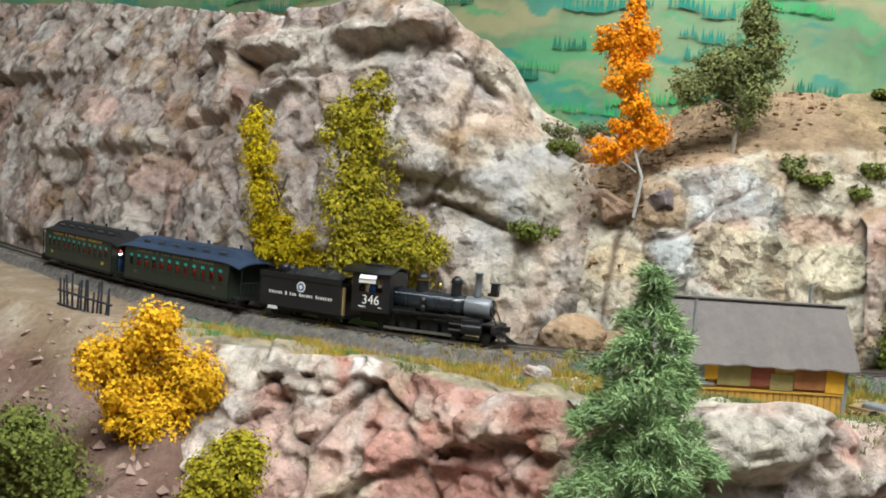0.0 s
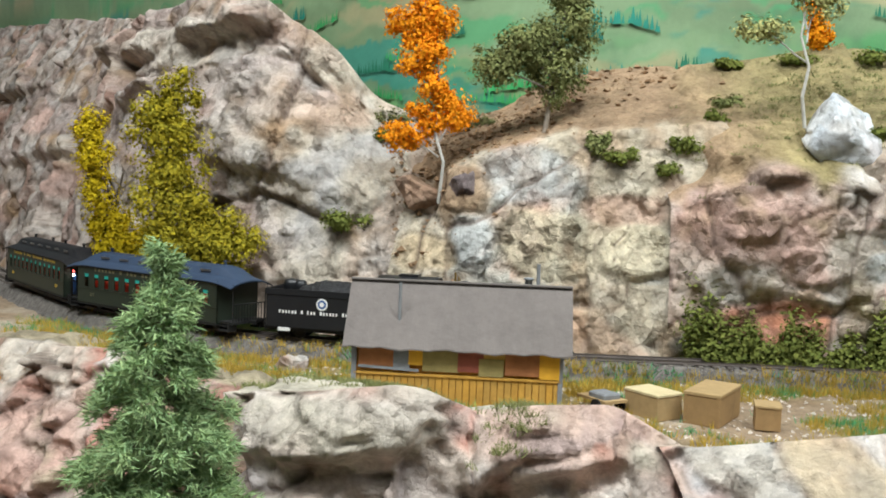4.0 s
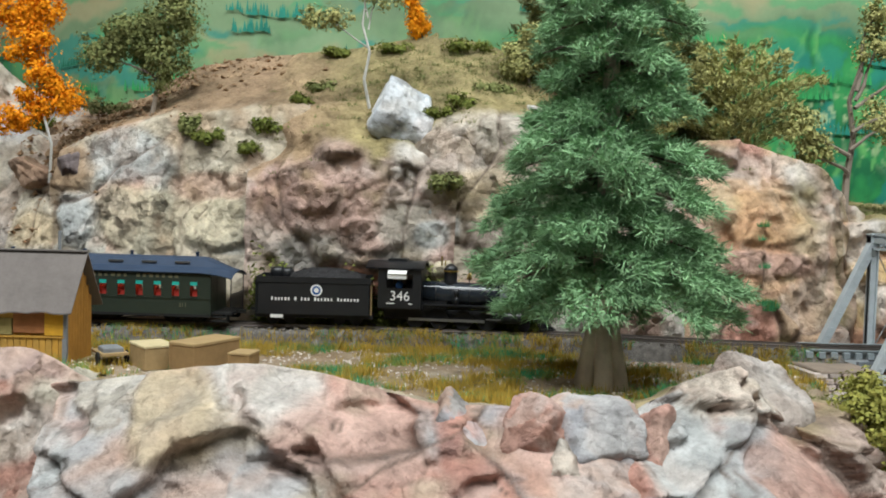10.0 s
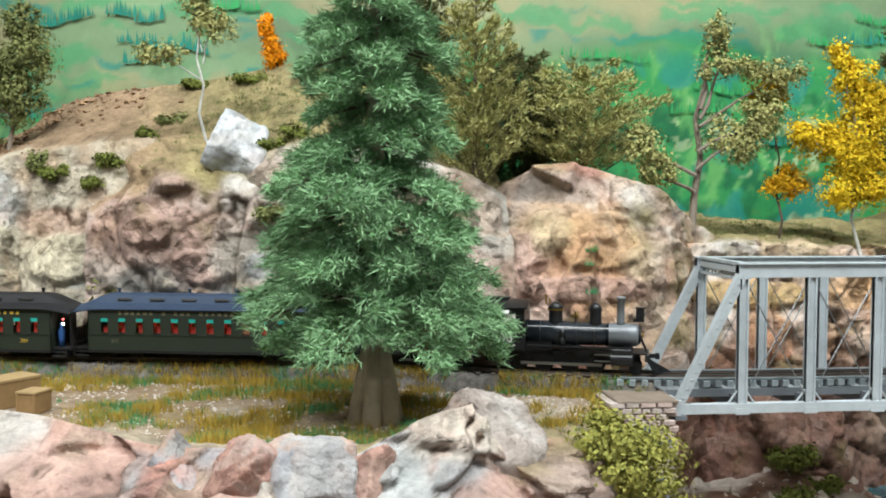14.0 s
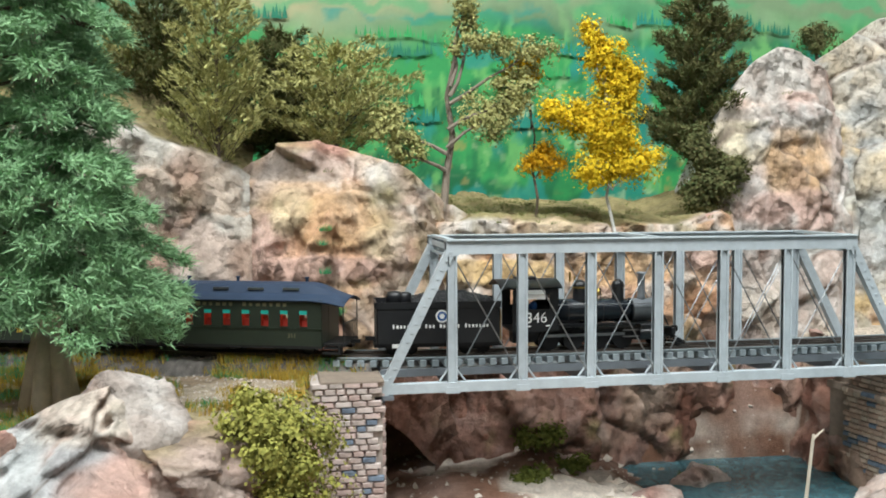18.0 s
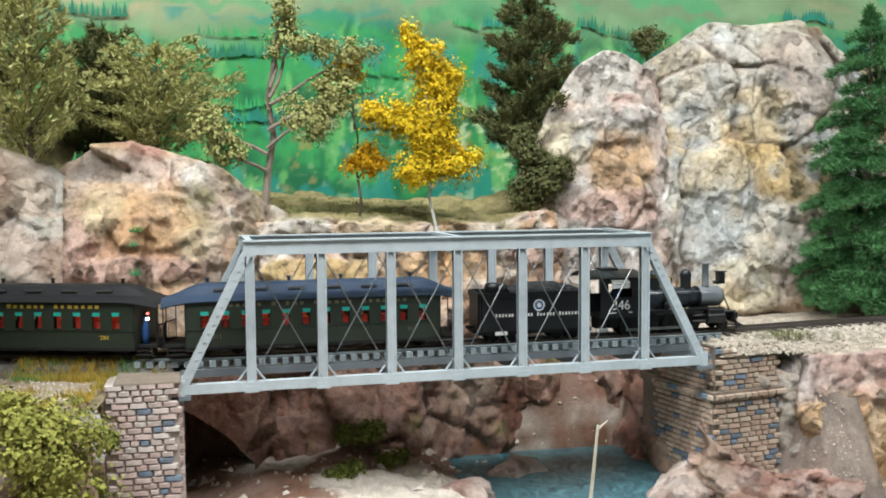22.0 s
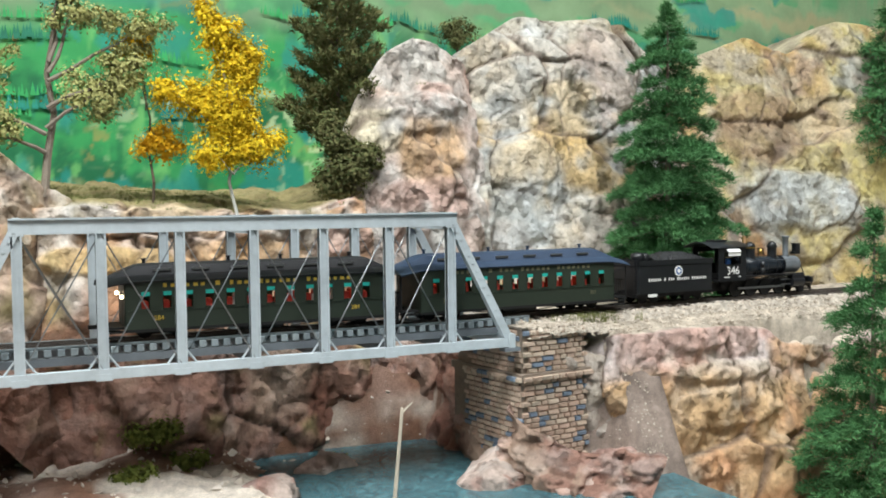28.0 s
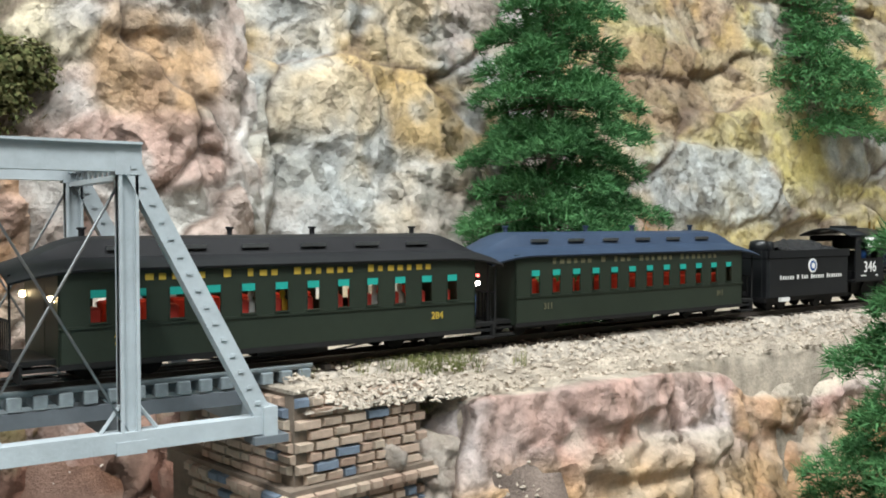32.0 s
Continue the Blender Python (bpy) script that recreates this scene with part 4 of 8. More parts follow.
    rock_sheet("rock_cliff", [
        (0.825, 0.612, 1.09, 0.825, 0.645, 1.295, 0.69, 1.28), (0.855, 0.613, 1.09, 0.858, 0.652, 1.314, 0.71, 1.30), (0.885, 0.615, 1.09, 0.887, 0.660, 1.331, 0.72, 1.31),
        (0.93, 0.620, 1.09, 0.93, 0.665, 1.330, 0.73, 1.31), (0.97, 0.625, 1.09, 0.97, 0.668, 1.337, 0.73, 1.31), (1.012, 0.63, 1.09, 1.012, 0.675, 1.308, 0.73, 1.29), (1.04, 0.635, 1.09, 1.04, 0.685, 1.290, 0.73, 1.28)],
        BLUFF, "buff and grey blocky rock bluff beside the track", 71, 0.080, 0.0065, 0.28, 0.0015, BLUFF[2], smooth=True, rough=0.6, squash=(0.75, 1, 1.35), tints=BLUFF_TINTS)
    rock_sheet("rock_cliff", [
        (1.02, 0.64, 1.09, 1.02, 0.69, 1.295, 0.74, 1.28), (1.085, 0.645, 1.09, 1.085, 0.70, 1.317, 0.75, 1.30), (1.145, 0.65, 1.09, 1.145, 0.705, 1.338, 0.76, 1.32), (1.19, 0.65, 1.09, 1.19, 0.705, 1.322, 0.76, 1.32),
        (1.24, 0.65, 1.09, 1.24, 0.70, 1.356, 0.78, 1.35), (1.31, 0.65, 1.09, 1.31, 0.70, 1.357, 0.80, 1.35), (1.5, 0.65, 1.09, 1.5, 0.71, 1.36, 0.85, 1.36), (1.75, 0.65, 1.09, 1.75, 0.72, 1.36, 0.88, 1.36)],
        GOLDEN, "golden brown rock cliff beside the curving track", 83, 0.095, 0.0080, 0.18, 0.0018, GOLDEN[2], smooth=True, rough=0.6, squash=(0.8, 1, 1.3), tints=GOLD_TINTS)
    # rocks towards the aisle
    rock_sheet("rock_outcrop", [
        (-0.20, 0.57, 1.0, -0.175, 0.70, 1.098, 0.74, 1.112), (-0.155, 0.57, 1.0, -0.145, 0.66, 1.120, 0.70, 1.117), (-0.11, 0.56, 1.0, -0.105, 0.63, 1.121, 0.67, 1.117),
        (-0.07, 0.53, 1.0, -0.065, 0.605, 1.124, 0.64, 1.117), (-0.035, 0.50, 1.0, -0.03, 0.575, 1.118, 0.61, 1.117), (0.0, 0.45, 1.0, 0.0, 0.535, 1.121, 0.58, 1.117), (0.03, 0.42, 1.0, 0.03, 0.50, 1.128, 0.54, 1.118)],
        FRONTS, "rosy grey rock outcrop with carved cracks", 91, 0.055, 0.014, 0.35, 0.0015, (0.34, 0.29, 0.20), ledges=[(-0.06, 1.085, 0.05, 0.03, 0.008, 0.1)], tints=RAVINE_TINTS)
    rock_sheet("rock_outcrop", [
        (0.005, 0.43, 1.0, 0.005, 0.48, 1.130, 0.54, 1.118), (0.03, 0.42, 1.0, 0.03, 0.462, 1.136, 0.53, 1.12), (0.062, 0.42, 1.0, 0.062, 0.456, 1.140, 0.515, 1.119), (0.088, 0.41, 1.0, 0.088, 0.462, 1.130, 0.505, 1.118),
        (0.112, 0.40, 1.0, 0.112, 0.452, 1.135, 0.495, 1.118), (0.138, 0.39, 1.0, 0.138, 0.450, 1.136, 0.485, 1.118), (0.16, 0.37, 1.0, 0.16, 0.44, 1.124, 0.475, 1.118)],
        FRONTS, "white-topped grey rock ledge with turf on it", 97, 0.050, 0.010, 0.40, 0.0013, (0.46, 0.42, 0.34), power=1.1, ledges=[(0.045, 1.113, 0.034, 0.03, 0.016, 0.0), (0.118, 1.112, 0.030, 0.03, 0.014, 0.1)], tints=LEDGE_TINTS)
    rock_sheet("rock_outcrop", [
        (0.15, 0.31, 1.02, 0.15, 0.435, 1.124, 0.47, 1.118), (0.182, 0.30, 1.02, 0.182, 0.418, 1.132, 0.455, 1.118), (0.22, 0.30, 1.02, 0.22, 0.412, 1.137, 0.455, 1.118), (0.245, 0.29, 1.02, 0.245, 0.408, 1.134, 0.445, 1.118),
        (0.285, 0.28, 1.02, 0.285, 0.398, 1.124, 0.43, 1.117), (0.315, 0.28, 1.02, 0.315, 0.394, 1.124, 0.425, 1.117), (0.345, 0.28, 1.02, 0.345, 0.392, 1.118, 0.415, 1.116), (0.37, 0.29, 1.02, 0.37, 0.405, 1.108, 0.42, 1.112)],
        REDGREY, "pink and white rock ledge along the layout edge", 103, 0.075, 0.0125, 0.20, 0.0013, (0.40, 0.33, 0.24), power=0.9, rough=1.5, smooth=True, tints=FRONT_TINTS)
    rock_sheet("rock_outcrop", [
        (0.305, 0.285, 1.02, 0.305, 0.402, 1.106, 0.425, 1.112), (0.335, 0.28, 1.02, 0.335, 0.39, 1.117, 0.415, 1.116), (0.36, 0.28, 1.02, 0.36, 0.392, 1.120, 0.425, 1.117), (0.383, 0.28, 1.02, 0.383, 0.402, 1.132, 0.43, 1.117), (0.403, 0.28, 1.02, 0.403, 0.408, 1.136, 0.435, 1.117),
        (0.428, 0.29, 1.02, 0.428, 0.402, 1.122, 0.44, 1.117), (0.455, 0.32, 1.02, 0.452, 0.418, 1.114, 0.45, 1.117), (0.485, 0.37, 1.02, 0.478, 0.45, 1.116, 0.475, 1.118)],
        REDGREY, "grey and red boulders along the layout edge", 109, 0.055, 0.0130, 0.18, 0.0013, (0.32, 0.26, 0.15), power=0.9, rough=1.5, smooth=True, tints=EDGE_TINTS)
    rock_sheet("rock_outcrop", [
        (0.828, 0.478, 0.98, 0.833, 0.489, 1.104, 0.500, 1.110), (0.840, 0.462, 0.98, 0.841, 0.477, 1.114, 0.496, 1.115), (0.88, 0.458, 0.98, 0.88, 0.473, 1.115, 0.494, 1.115), (0.93, 0.456, 0.98, 0.93, 0.473, 1.116, 0.494, 1.115),
        (0.957, 0.458, 0.98, 0.955, 0.476, 1.114, 0.496, 1.115), (0.985, 0.462, 0.98, 0.978, 0.478, 1.100, 0.498, 1.114), (1.03, 0.470, 0.98, 1.02, 0.482, 1.096, 0.500, 1.114), (1.3, 0.47, 0.98, 1.3, 0.486, 1.10, 0.502, 1.115)],
        [(0.52, 0.43, 0.41), (0.54, 0.34, 0.29), (0.54, 0.46, 0.44), (0.52, 0.38, 0.35), (0.56, 0.48, 0.45)],
        "rose and orange boulders below the track", 113, 0.070, 0.0090, 0.30, 0.0013, (0.50, 0.43, 0.35), rough=1.1, under=(1.090, [(0.58, 0.36, 0.18), (0.54, 0.36, 0.20), (0.52, 0.28, 0.17)]), smooth=True, tints=BELOW_TINTS)
    rock_sheet("rock_bank", [
        (0.814, 0.486, 0.98, 0.817, 0.489, 1.112, 0.500, 1.113), (0.826, 0.476, 0.98, 0.827, 0.483, 1.108, 0.500, 1.113), (0.838, 0.470, 0.98, 0.838, 0.478, 1.104, 0.496, 1.112), (0.855, 0.466, 0.98, 0.855, 0.474, 1.098, 0.49, 1.110)],
        [(0.30, 0.24, 0.21), (0.36, 0.29, 0.25), (0.42, 0.36, 0.31), (0.27, 0.20, 0.17)], "grey-brown rubble slope beside the stone abutment", 139, 0.020, 0.006, 0.25, 0.0013, (0.46, 0.40, 0.33), rough=1.2)
    rock_sheet("rock_bank", [
        (0.782, 0.64, 1.02, 0.800, 0.64, 1.125, 0.641, 1.12), (0.775, 0.58, 1.02, 0.796, 0.58, 1.118, 0.581, 1.116), (0.770, 0.54, 1.02, 0.793, 0.54, 1.116, 0.541, 1.112), (0.772, 0.50, 1.02, 0.788, 0.50, 1.095, 0.501, 1.09),
        (0.768, 0.47, 1.02, 0.780, 0.47, 1.075, 0.471, 1.07), (0.775, 0.44, 1.02, 0.800, 0.445, 1.062, 0.446, 1.06), (0.80, 0.40, 1.02, 0.84, 0.42, 1.060, 0.43, 1.06)],
        SHADED_RED + [(0.50, 0.36, 0.30)], "rough red-brown rock bank under the bridge", 131, 0.034, 0.011, 0.25, 0.0016, rough=1.3)


def boulder(name, at, size, palette, label, k, light=0.4, block=0.022):
    """A free-standing carved rock."""
    u, v = np.meshgrid(np.linspace(0, 2 * math.pi, 72), np.linspace(0.0, 1.0, 40) * math.pi, indexing="ij")
    d = np.stack([np.cos(u) * np.sin(v), np.sin(u) * np.sin(v), np.cos(v)], -1)
    rng = np.random.RandomState(k)
    n = rng.normal(size=(11, 3))
    n /= np.linalg.norm(n, axis=1, keepdims=True)
    cut = rng.uniform(0.55, 0.90, 11)
    r = np.min(np.where(d @ n.T > 0.05, cut / np.maximum(d @ n.T, 0.05), 9.0), axis=-1)
    r = np.minimum(r, 1.15)
    S = np.array(at) + d * r[..., None] * np.array(size) / 2
    f, rn, gap = facets(S, block * 0.7, k)
    rr = 0.10 * block * f + 0.0012 * fbm(S / 0.008, 3, k + 4)
    rr[:, 0], rr[:, -1] = rr[:, 0].mean(), rr[:, -1].mean()
    rr[-1] = rr[0]
    Q = S + d * rr[..., None]
    ob = part(name, grid_mesh(name, Q, paint(S, palette, block, k, light, rn)), ROCK)
    return tagged(ob, label, "rock")


def build_boulders():
    boulder("boulder", (0.295, 0.602, 1.242), (0.056, 0.036, 0.050), [(0.56, 0.60, 0.64), (0.66, 0.67, 0.68), (0.60, 0.59, 0.57)], "bluish white rock on the hillside", 12, 0.6)
    boulder("boulder", (0.330, 0.598, 1.228), (0.05, 0.03, 0.03), WHITISH, "pale grey rock on the hillside", 5, 0.5)
    boulder("boulder", (0.372, 0.600, 1.240), (0.05, 0.03, 0.03), WHITISH, "pale grey rock on the hillside", 15, 0.5)
    boulder("boulder", (0.106, 0.655, 1.209), (0.018, 0.014, 0.019), [(0.22, 0.18, 0.18), (0.27, 0.22, 0.21)], "dark purplish brown rock on the bank", 9, 0.1)
    boulder("boulder", (0.080, 0.668, 1.207), (0.030, 0.016, 0.018), [(0.32, 0.24, 0.17), (0.38, 0.30, 0.22)], "brown rock on the bank", 19, 0.1)
    boulder("boulder", (0.055, 0.655, 1.132), (0.045, 0.03, 0.032), [(0.36, 0.24, 0.14), (0.44, 0.31, 0.20)], "brown rubble rock beside the track", 29, 0.1, 0.014)
    boulder("boulder", (0.080, 0.645, 1.126), (0.04, 0.03, 0.026), [(0.36, 0.24, 0.14), (0.44, 0.31, 0.20)], "brown rubble rock beside the track", 31, 0.1, 0.014)
    boulder("boulder", (0.016, 0.60, 1.119), (0.020, 0.012, 0.016), WHITISH, "small white pointed rock on the shelf edge", 39, 0.5)
    boulder("boulder", (-0.072, 0.612, 1.117), (0.018, 0.012, 0.014), WHITISH, "small white pointed rock on the shelf edge", 43, 0.5)
    boulder("boulder", (0.405, 0.402, 1.115), (0.050, 0.045, 0.046), [(0.42, 0.41, 0.41), (0.46, 0.38, 0.34), (0.52, 0.48, 0.45)], "large grey boulder on the layout edge", 47, 0.45, 0.026)
    boulder("boulder", (0.362, 0.386, 1.110), (0.026, 0.026, 0.030), [(0.48, 0.27, 0.22), (0.50, 0.33, 0.27)], "red boulder on the layout edge", 49, 0.3)
    boulder("boulder", (0.343, 0.394, 1.108), (0.046, 0.040, 0.036), REDGREY, "rosy grey boulder wedged in the ledge", 63, 0.3)
    boulder("boulder", (0.293, 0.396, 1.108), (0.042, 0.040, 0.036), REDGREY, "rosy grey boulder wedged in the ledge", 69, 0.3)
    boulder("boulder", (0.445, 0.425, 1.104), (0.030, 0.03, 0.030), [(0.48, 0.27, 0.22), (0.52, 0.38, 0.32)], "rose boulder beside the abutment", 57, 0.4)
    boulder("boulder", (0.317, 0.385, 1.112), (0.030, 0.03, 0.032), [(0.46, 0.27, 0.22), (0.50, 0.40, 0.36)], "rosy boulder on the layout edge", 59, 0.4)
    for n, (x, y, r) in enumerate([(0.655, 0.50, 0.018), (0.70, 0.545, 0.02), (0.62, 0.46, 0.024), (0.60, 0.52, 0.022), (0.69, 0.535, 0.014), (0.80, 0.45, 0.024), (0.775, 0.475, 0.03), (0.83, 0.455, 0.028)]):
        boulder("river_rock", (x, y, 1.044), (r * 1.7, r * 1.3, r), [(0.42, 0.30, 0.26), (0.48, 0.38, 0.33), (0.40, 0.24, 0.20)], "brown-pink rock on the river bank", 120 + n, 0.3, 0.014)


# ---- the painted backdrop ----
def build_backdrop():
    line = smooth_line([(-1.3, 2.15), (-0.7, 1.95), (-0.25, 1.40), (0.0, 0.97), (0.16, 0.82), (0.4, 0.77), (0.7, 0.76), (1.0, 0.79), (1.3, 0.86), (1.7, 0.98), (2.3, 1.1)], 20)
    run = np.r_[0, np.cumsum(np.hypot(*np.diff(line, axis=0).T))]
    nu = 1900
    s = np.linspace(0, run[-1], nu)
    X, Y = np.interp(s, run, line[:, 0]), np.interp(s, run, line[:, 1])
    zz = np.concatenate([np.linspace(0.95, 1.15, 8), np.linspace(1.152, 1.42, 135), np.linspace(1.43, 1.95, 20)])
    nv = len(zz)
    P = np.stack([np.repeat(X[:, None], nv, 1), np.repeat(Y[:, None], nv, 1), np.repeat(zz[None], nu, 0)], -1)
    x, z = np.repeat(s[:, None], nv, 1), P[..., 2]
    A = np.stack([x, z, 0 * x], -1)
    sway, lift = 0.012 * fbm(A / 0.021, 4, 331), 0.012 * fbm(A / 0.017, 4, 333)
    x, zs = x + sway, z + lift
    A = np.stack([x, zs, 0.4 * x + 0.3 * zs], -1)
    streak = np.stack([x * 0.40, zs * 2.2, 0.7 * zs + 0.2 * x], -1)
    upright = np.stack([x * 2.0, zs * 0.5, 0.5 * x - 0.3 * zs], -1)
    dark, mid, bright = np.array([0.02, 0.17, 0.07]), np.array([0.05, 0.36, 0.11]), np.array([0.20, 0.56, 0.17])
    haze, tealc, tan = np.array([0.30, 0.45, 0.25]), np.array([0.03, 0.30, 0.24]), np.array([0.52, 0.46, 0.26])
    f = steps(fbm(streak / 0.05, 4, 301) + 0.5 * fbm(upright / 0.020, 4, 302), -0.25, 0.25)[..., None]
    col = dark * (1 - f) + mid * f
    g = steps(fbm(upright / 0.02, 4, 305) + 0.5 * fbm(A / 0.06, 4, 306), 0.02, 0.30)[..., None]
    col = col * (1 - 0.75 * g) + bright * 0.75 * g
    t = (steps(fbm(upright / 0.03, 4, 309) + 0.6 * fbm(streak / 0.05, 2, 310), 0.05, 0.30) * (1 - steps(z, 1.30, 1.36)))[..., None]
    col = col * (1 - 0.8 * t) + tealc * 0.8 * t
    o = (steps(fbm(A / 0.007, 2, 317), 0.16, 0.34) * steps(fbm(A / 0.06, 2, 318), -0.05, 0.2) * (1 - steps(z, 1.25, 1.30)))[..., None]
    col = col * (1 - 0.5 * o) + np.array([0.50, 0.32, 0.10]) * 0.5 * o
    w = (steps(fbm(A / 0.006, 2, 319), 0.12, 0.30) * steps(fbm(A / 0.08, 2, 321), 0.0, 0.25) * (1 - steps(z, 1.27, 1.31)))[..., None]
    col = col * (1 - 0.7 * w) + np.array([0.62, 0.76, 0.42]) * 0.7 * w
    rise = 0.030 * steps(P[..., 0], 0.15, 0.45)
    up = steps(z - rise + 0.06 * fbm(streak / 0.08, 3, 311), 1.275, 1.320)[..., None]
    far = haze * (0.92 + 0.45 * fbm(streak / 0.06, 3, 313)[..., None])
    tn = steps(fbm(streak / 0.07, 3, 315), 0.0, 0.25)[..., None] * 0.75
    far = far * (1 - tn) + tan * tn
    gb = steps(fbm(streak / 0.045, 4, 323), 0.12, 0.24)[..., None] * 0.7
    far = far * (1 - gb) + np.array([0.10, 0.45, 0.20]) * gb
    tb = (steps(fbm(streak / 0.05, 4, 325), 0.20, 0.30) * (1 - steps(z, 1.42, 1.46)))[..., None] * 0.75
    far = far * (1 - tb) + np.array([0.03, 0.33, 0.27]) * tb
    col = col * (1 - up) + far * up
    cl = steps(z, 1.46, 1.65)[..., None]
    col = col * (1 - cl) + np.array([0.45, 0.60, 0.66]) * cl
    m = material("painted_backdrop", rough=0.45, vary=0.14, scale=60, bump=0.0003, bump_scale=120, attr="paint", spec=0.4)
    board = part("backdrop", grid_mesh("backdrop", P, np.clip(0.90 * col, 0.01, 0.9)), m)
    tagged(board, "backdrop board painted with green wooded mountain slopes", "backdrop", kind="structure")
    rng = np.random.RandomState(5)
    greens = [material("painted_teal_spruce", (0.03, 0.27, 0.20), 0.5, vary=0.3, scale=200), material("painted_green_spruce", (0.05, 0.38, 0.12), 0.5, vary=0.3, scale=200), material("painted_dark_spruce", (0.03, 0.20, 0.12), 0.5, vary=0.3, scale=200)]
    for q, (mat_, groups, zlo, zhi, hlo, hhi) in enumerate([(greens[0], 75, 1.25, 1.40, 0.005, 0.013), (greens[1], 75, 1.24, 1.40, 0.004, 0.010), (greens[2], 30, 1.25, 1.38, 0.005, 0.012)]):
        V = []
        for _ in range(groups):
            ss, zb = rng.uniform(run[-1] * 0.22, run[-1] * 0.95), rng.uniform(zlo, zhi)
            climb = rng.uniform(-0.10, 0.10)
            for _ in range(rng.randint(8, 30)):
                ss += rng.uniform(0.0012, 0.0042)
                zb += climb * 0.003 + rng.normal(0, 0.0006)
                px, py = np.interp(ss, run, line[:, 0]), np.interp(ss, run, line[:, 1])
                qx, qy = np.interp(ss + 0.01, run, line[:, 0]), np.interp(ss + 0.01, run, line[:, 1])
                t = np.array([qx - px, qy - py]) / 0.01
                nrm = np.array([t[1], -t[0]]) * 0.002
                h = rng.uniform(hlo, hhi)
                wd = h * rng.uniform(0.12, 0.20)
                b = np.array([px + nrm[0], py + nrm[1]])
                V += [(*(b - t * wd), zb), (*(b + t * wd), zb), (*b, zb + h)]
        ob = part("painted_trees", tri_mesh("painted_trees", V), mat_, board)
        ob["kind"] = "stuff"


# ---- room around the layout ----
def build_room():
    wall = material("room_wall_paint", (0.62, 0.60, 0.55), 0.9, vary=0.06, scale=20)
    ceil = material("ceiling_paint", (0.75, 0.74, 0.70), 0.9, vary=0.05, scale=20)
    carpet = material("floor_carpet", (0.18, 0.17, 0.16), 0.95, vary=0.2, scale=200)
    fascia = material("fascia_board", (0.10, 0.16, 0.12), 0.6, vary=0.1, scale=40)
    tagged(part("floor", Solid().box(-3.2, 4.2, -2.6, 3.0, -0.05, 0.0), carpet), "grey room floor", "floor", kind="structure")
    tagged(part("ceiling", Solid().box(-3.2, 4.2, -2.6, 3.0, 2.6, 2.65), ceil), "white room ceiling", "ceiling", kind="structure")
    for n, b in (("wall_south", (-3.2, 4.2, -2.65, -2.6)), ("wall_north", (-3.2, 4.2, 3.0, 3.05)), ("wall_west", (-3.25, -3.2, -2.6, 3.0)), ("wall_east", (4.2, 4.25, -2.6, 3.0))):
        tagged(part(n, Solid().box(*b, 0, 2.6), wall), "plain pale room wall", "wall", kind="structure")
    tagged(part("layout_base", Solid().box(-0.8, 1.8, 0.22, 1.72, 0.0, 0.965), fascia), "dark boarded base that carries the model railway", "base", kind="structure")


def build_water():
    nu, nv = 80, 140
    x, y = np.meshgrid(np.linspace(0.59, 0.86, nu), np.linspace(0.24, 0.66, nv), indexing="ij")
    P = np.stack([x, y, 1.0440 + 0.0006 * fbm(np.stack([x, y, 0 * x], -1) / 0.02, 3, 400)], -1)
    ob = part("water", grid_mesh("water", P), WATER)
    tagged(ob, "blue-green resin river under the bridge", "river", kind="structure")


build_room()
build_ground()
build_water()
build_cliffs()
build_boulders()
build_backdrop()

# ---- track ----
def swept(line, z, profile, name):
    """A rail: profile of (sideways, up) swept along points (n, 2)."""
    t = np.gradient(line, axis=0)
    t /= np.linalg.norm(t, axis=1, keepdims=True)
    nrm = np.stack([-t[:, 1], t[:, 0]], -1)
    P = np.stack([np.concatenate([line + nrm * a, np.full((len(line), 1), z + b)], 1) for a, b in profile + profile[:1]], 1)
    return grid_mesh(name, P)


def offset_line(d, s0, s1, n):
    s = np.linspace(s0, s1, n)
    p = np.array([on_track(v) for v in s])
    q = np.array([on_track(v + 0.004) for v in s])
    t = (q - p) / np.linalg.norm(q - p, axis=1, keepdims=True)
    return p + np.stack([-t[:, 1], t[:, 0]], -1) * d


S_BRIDGE = (float(np.interp(0.512, TRACK[:, 0], ALONG)), float(np.interp(0.783, TRACK[:, 0], ALONG)))
GAUGE = 0.0105


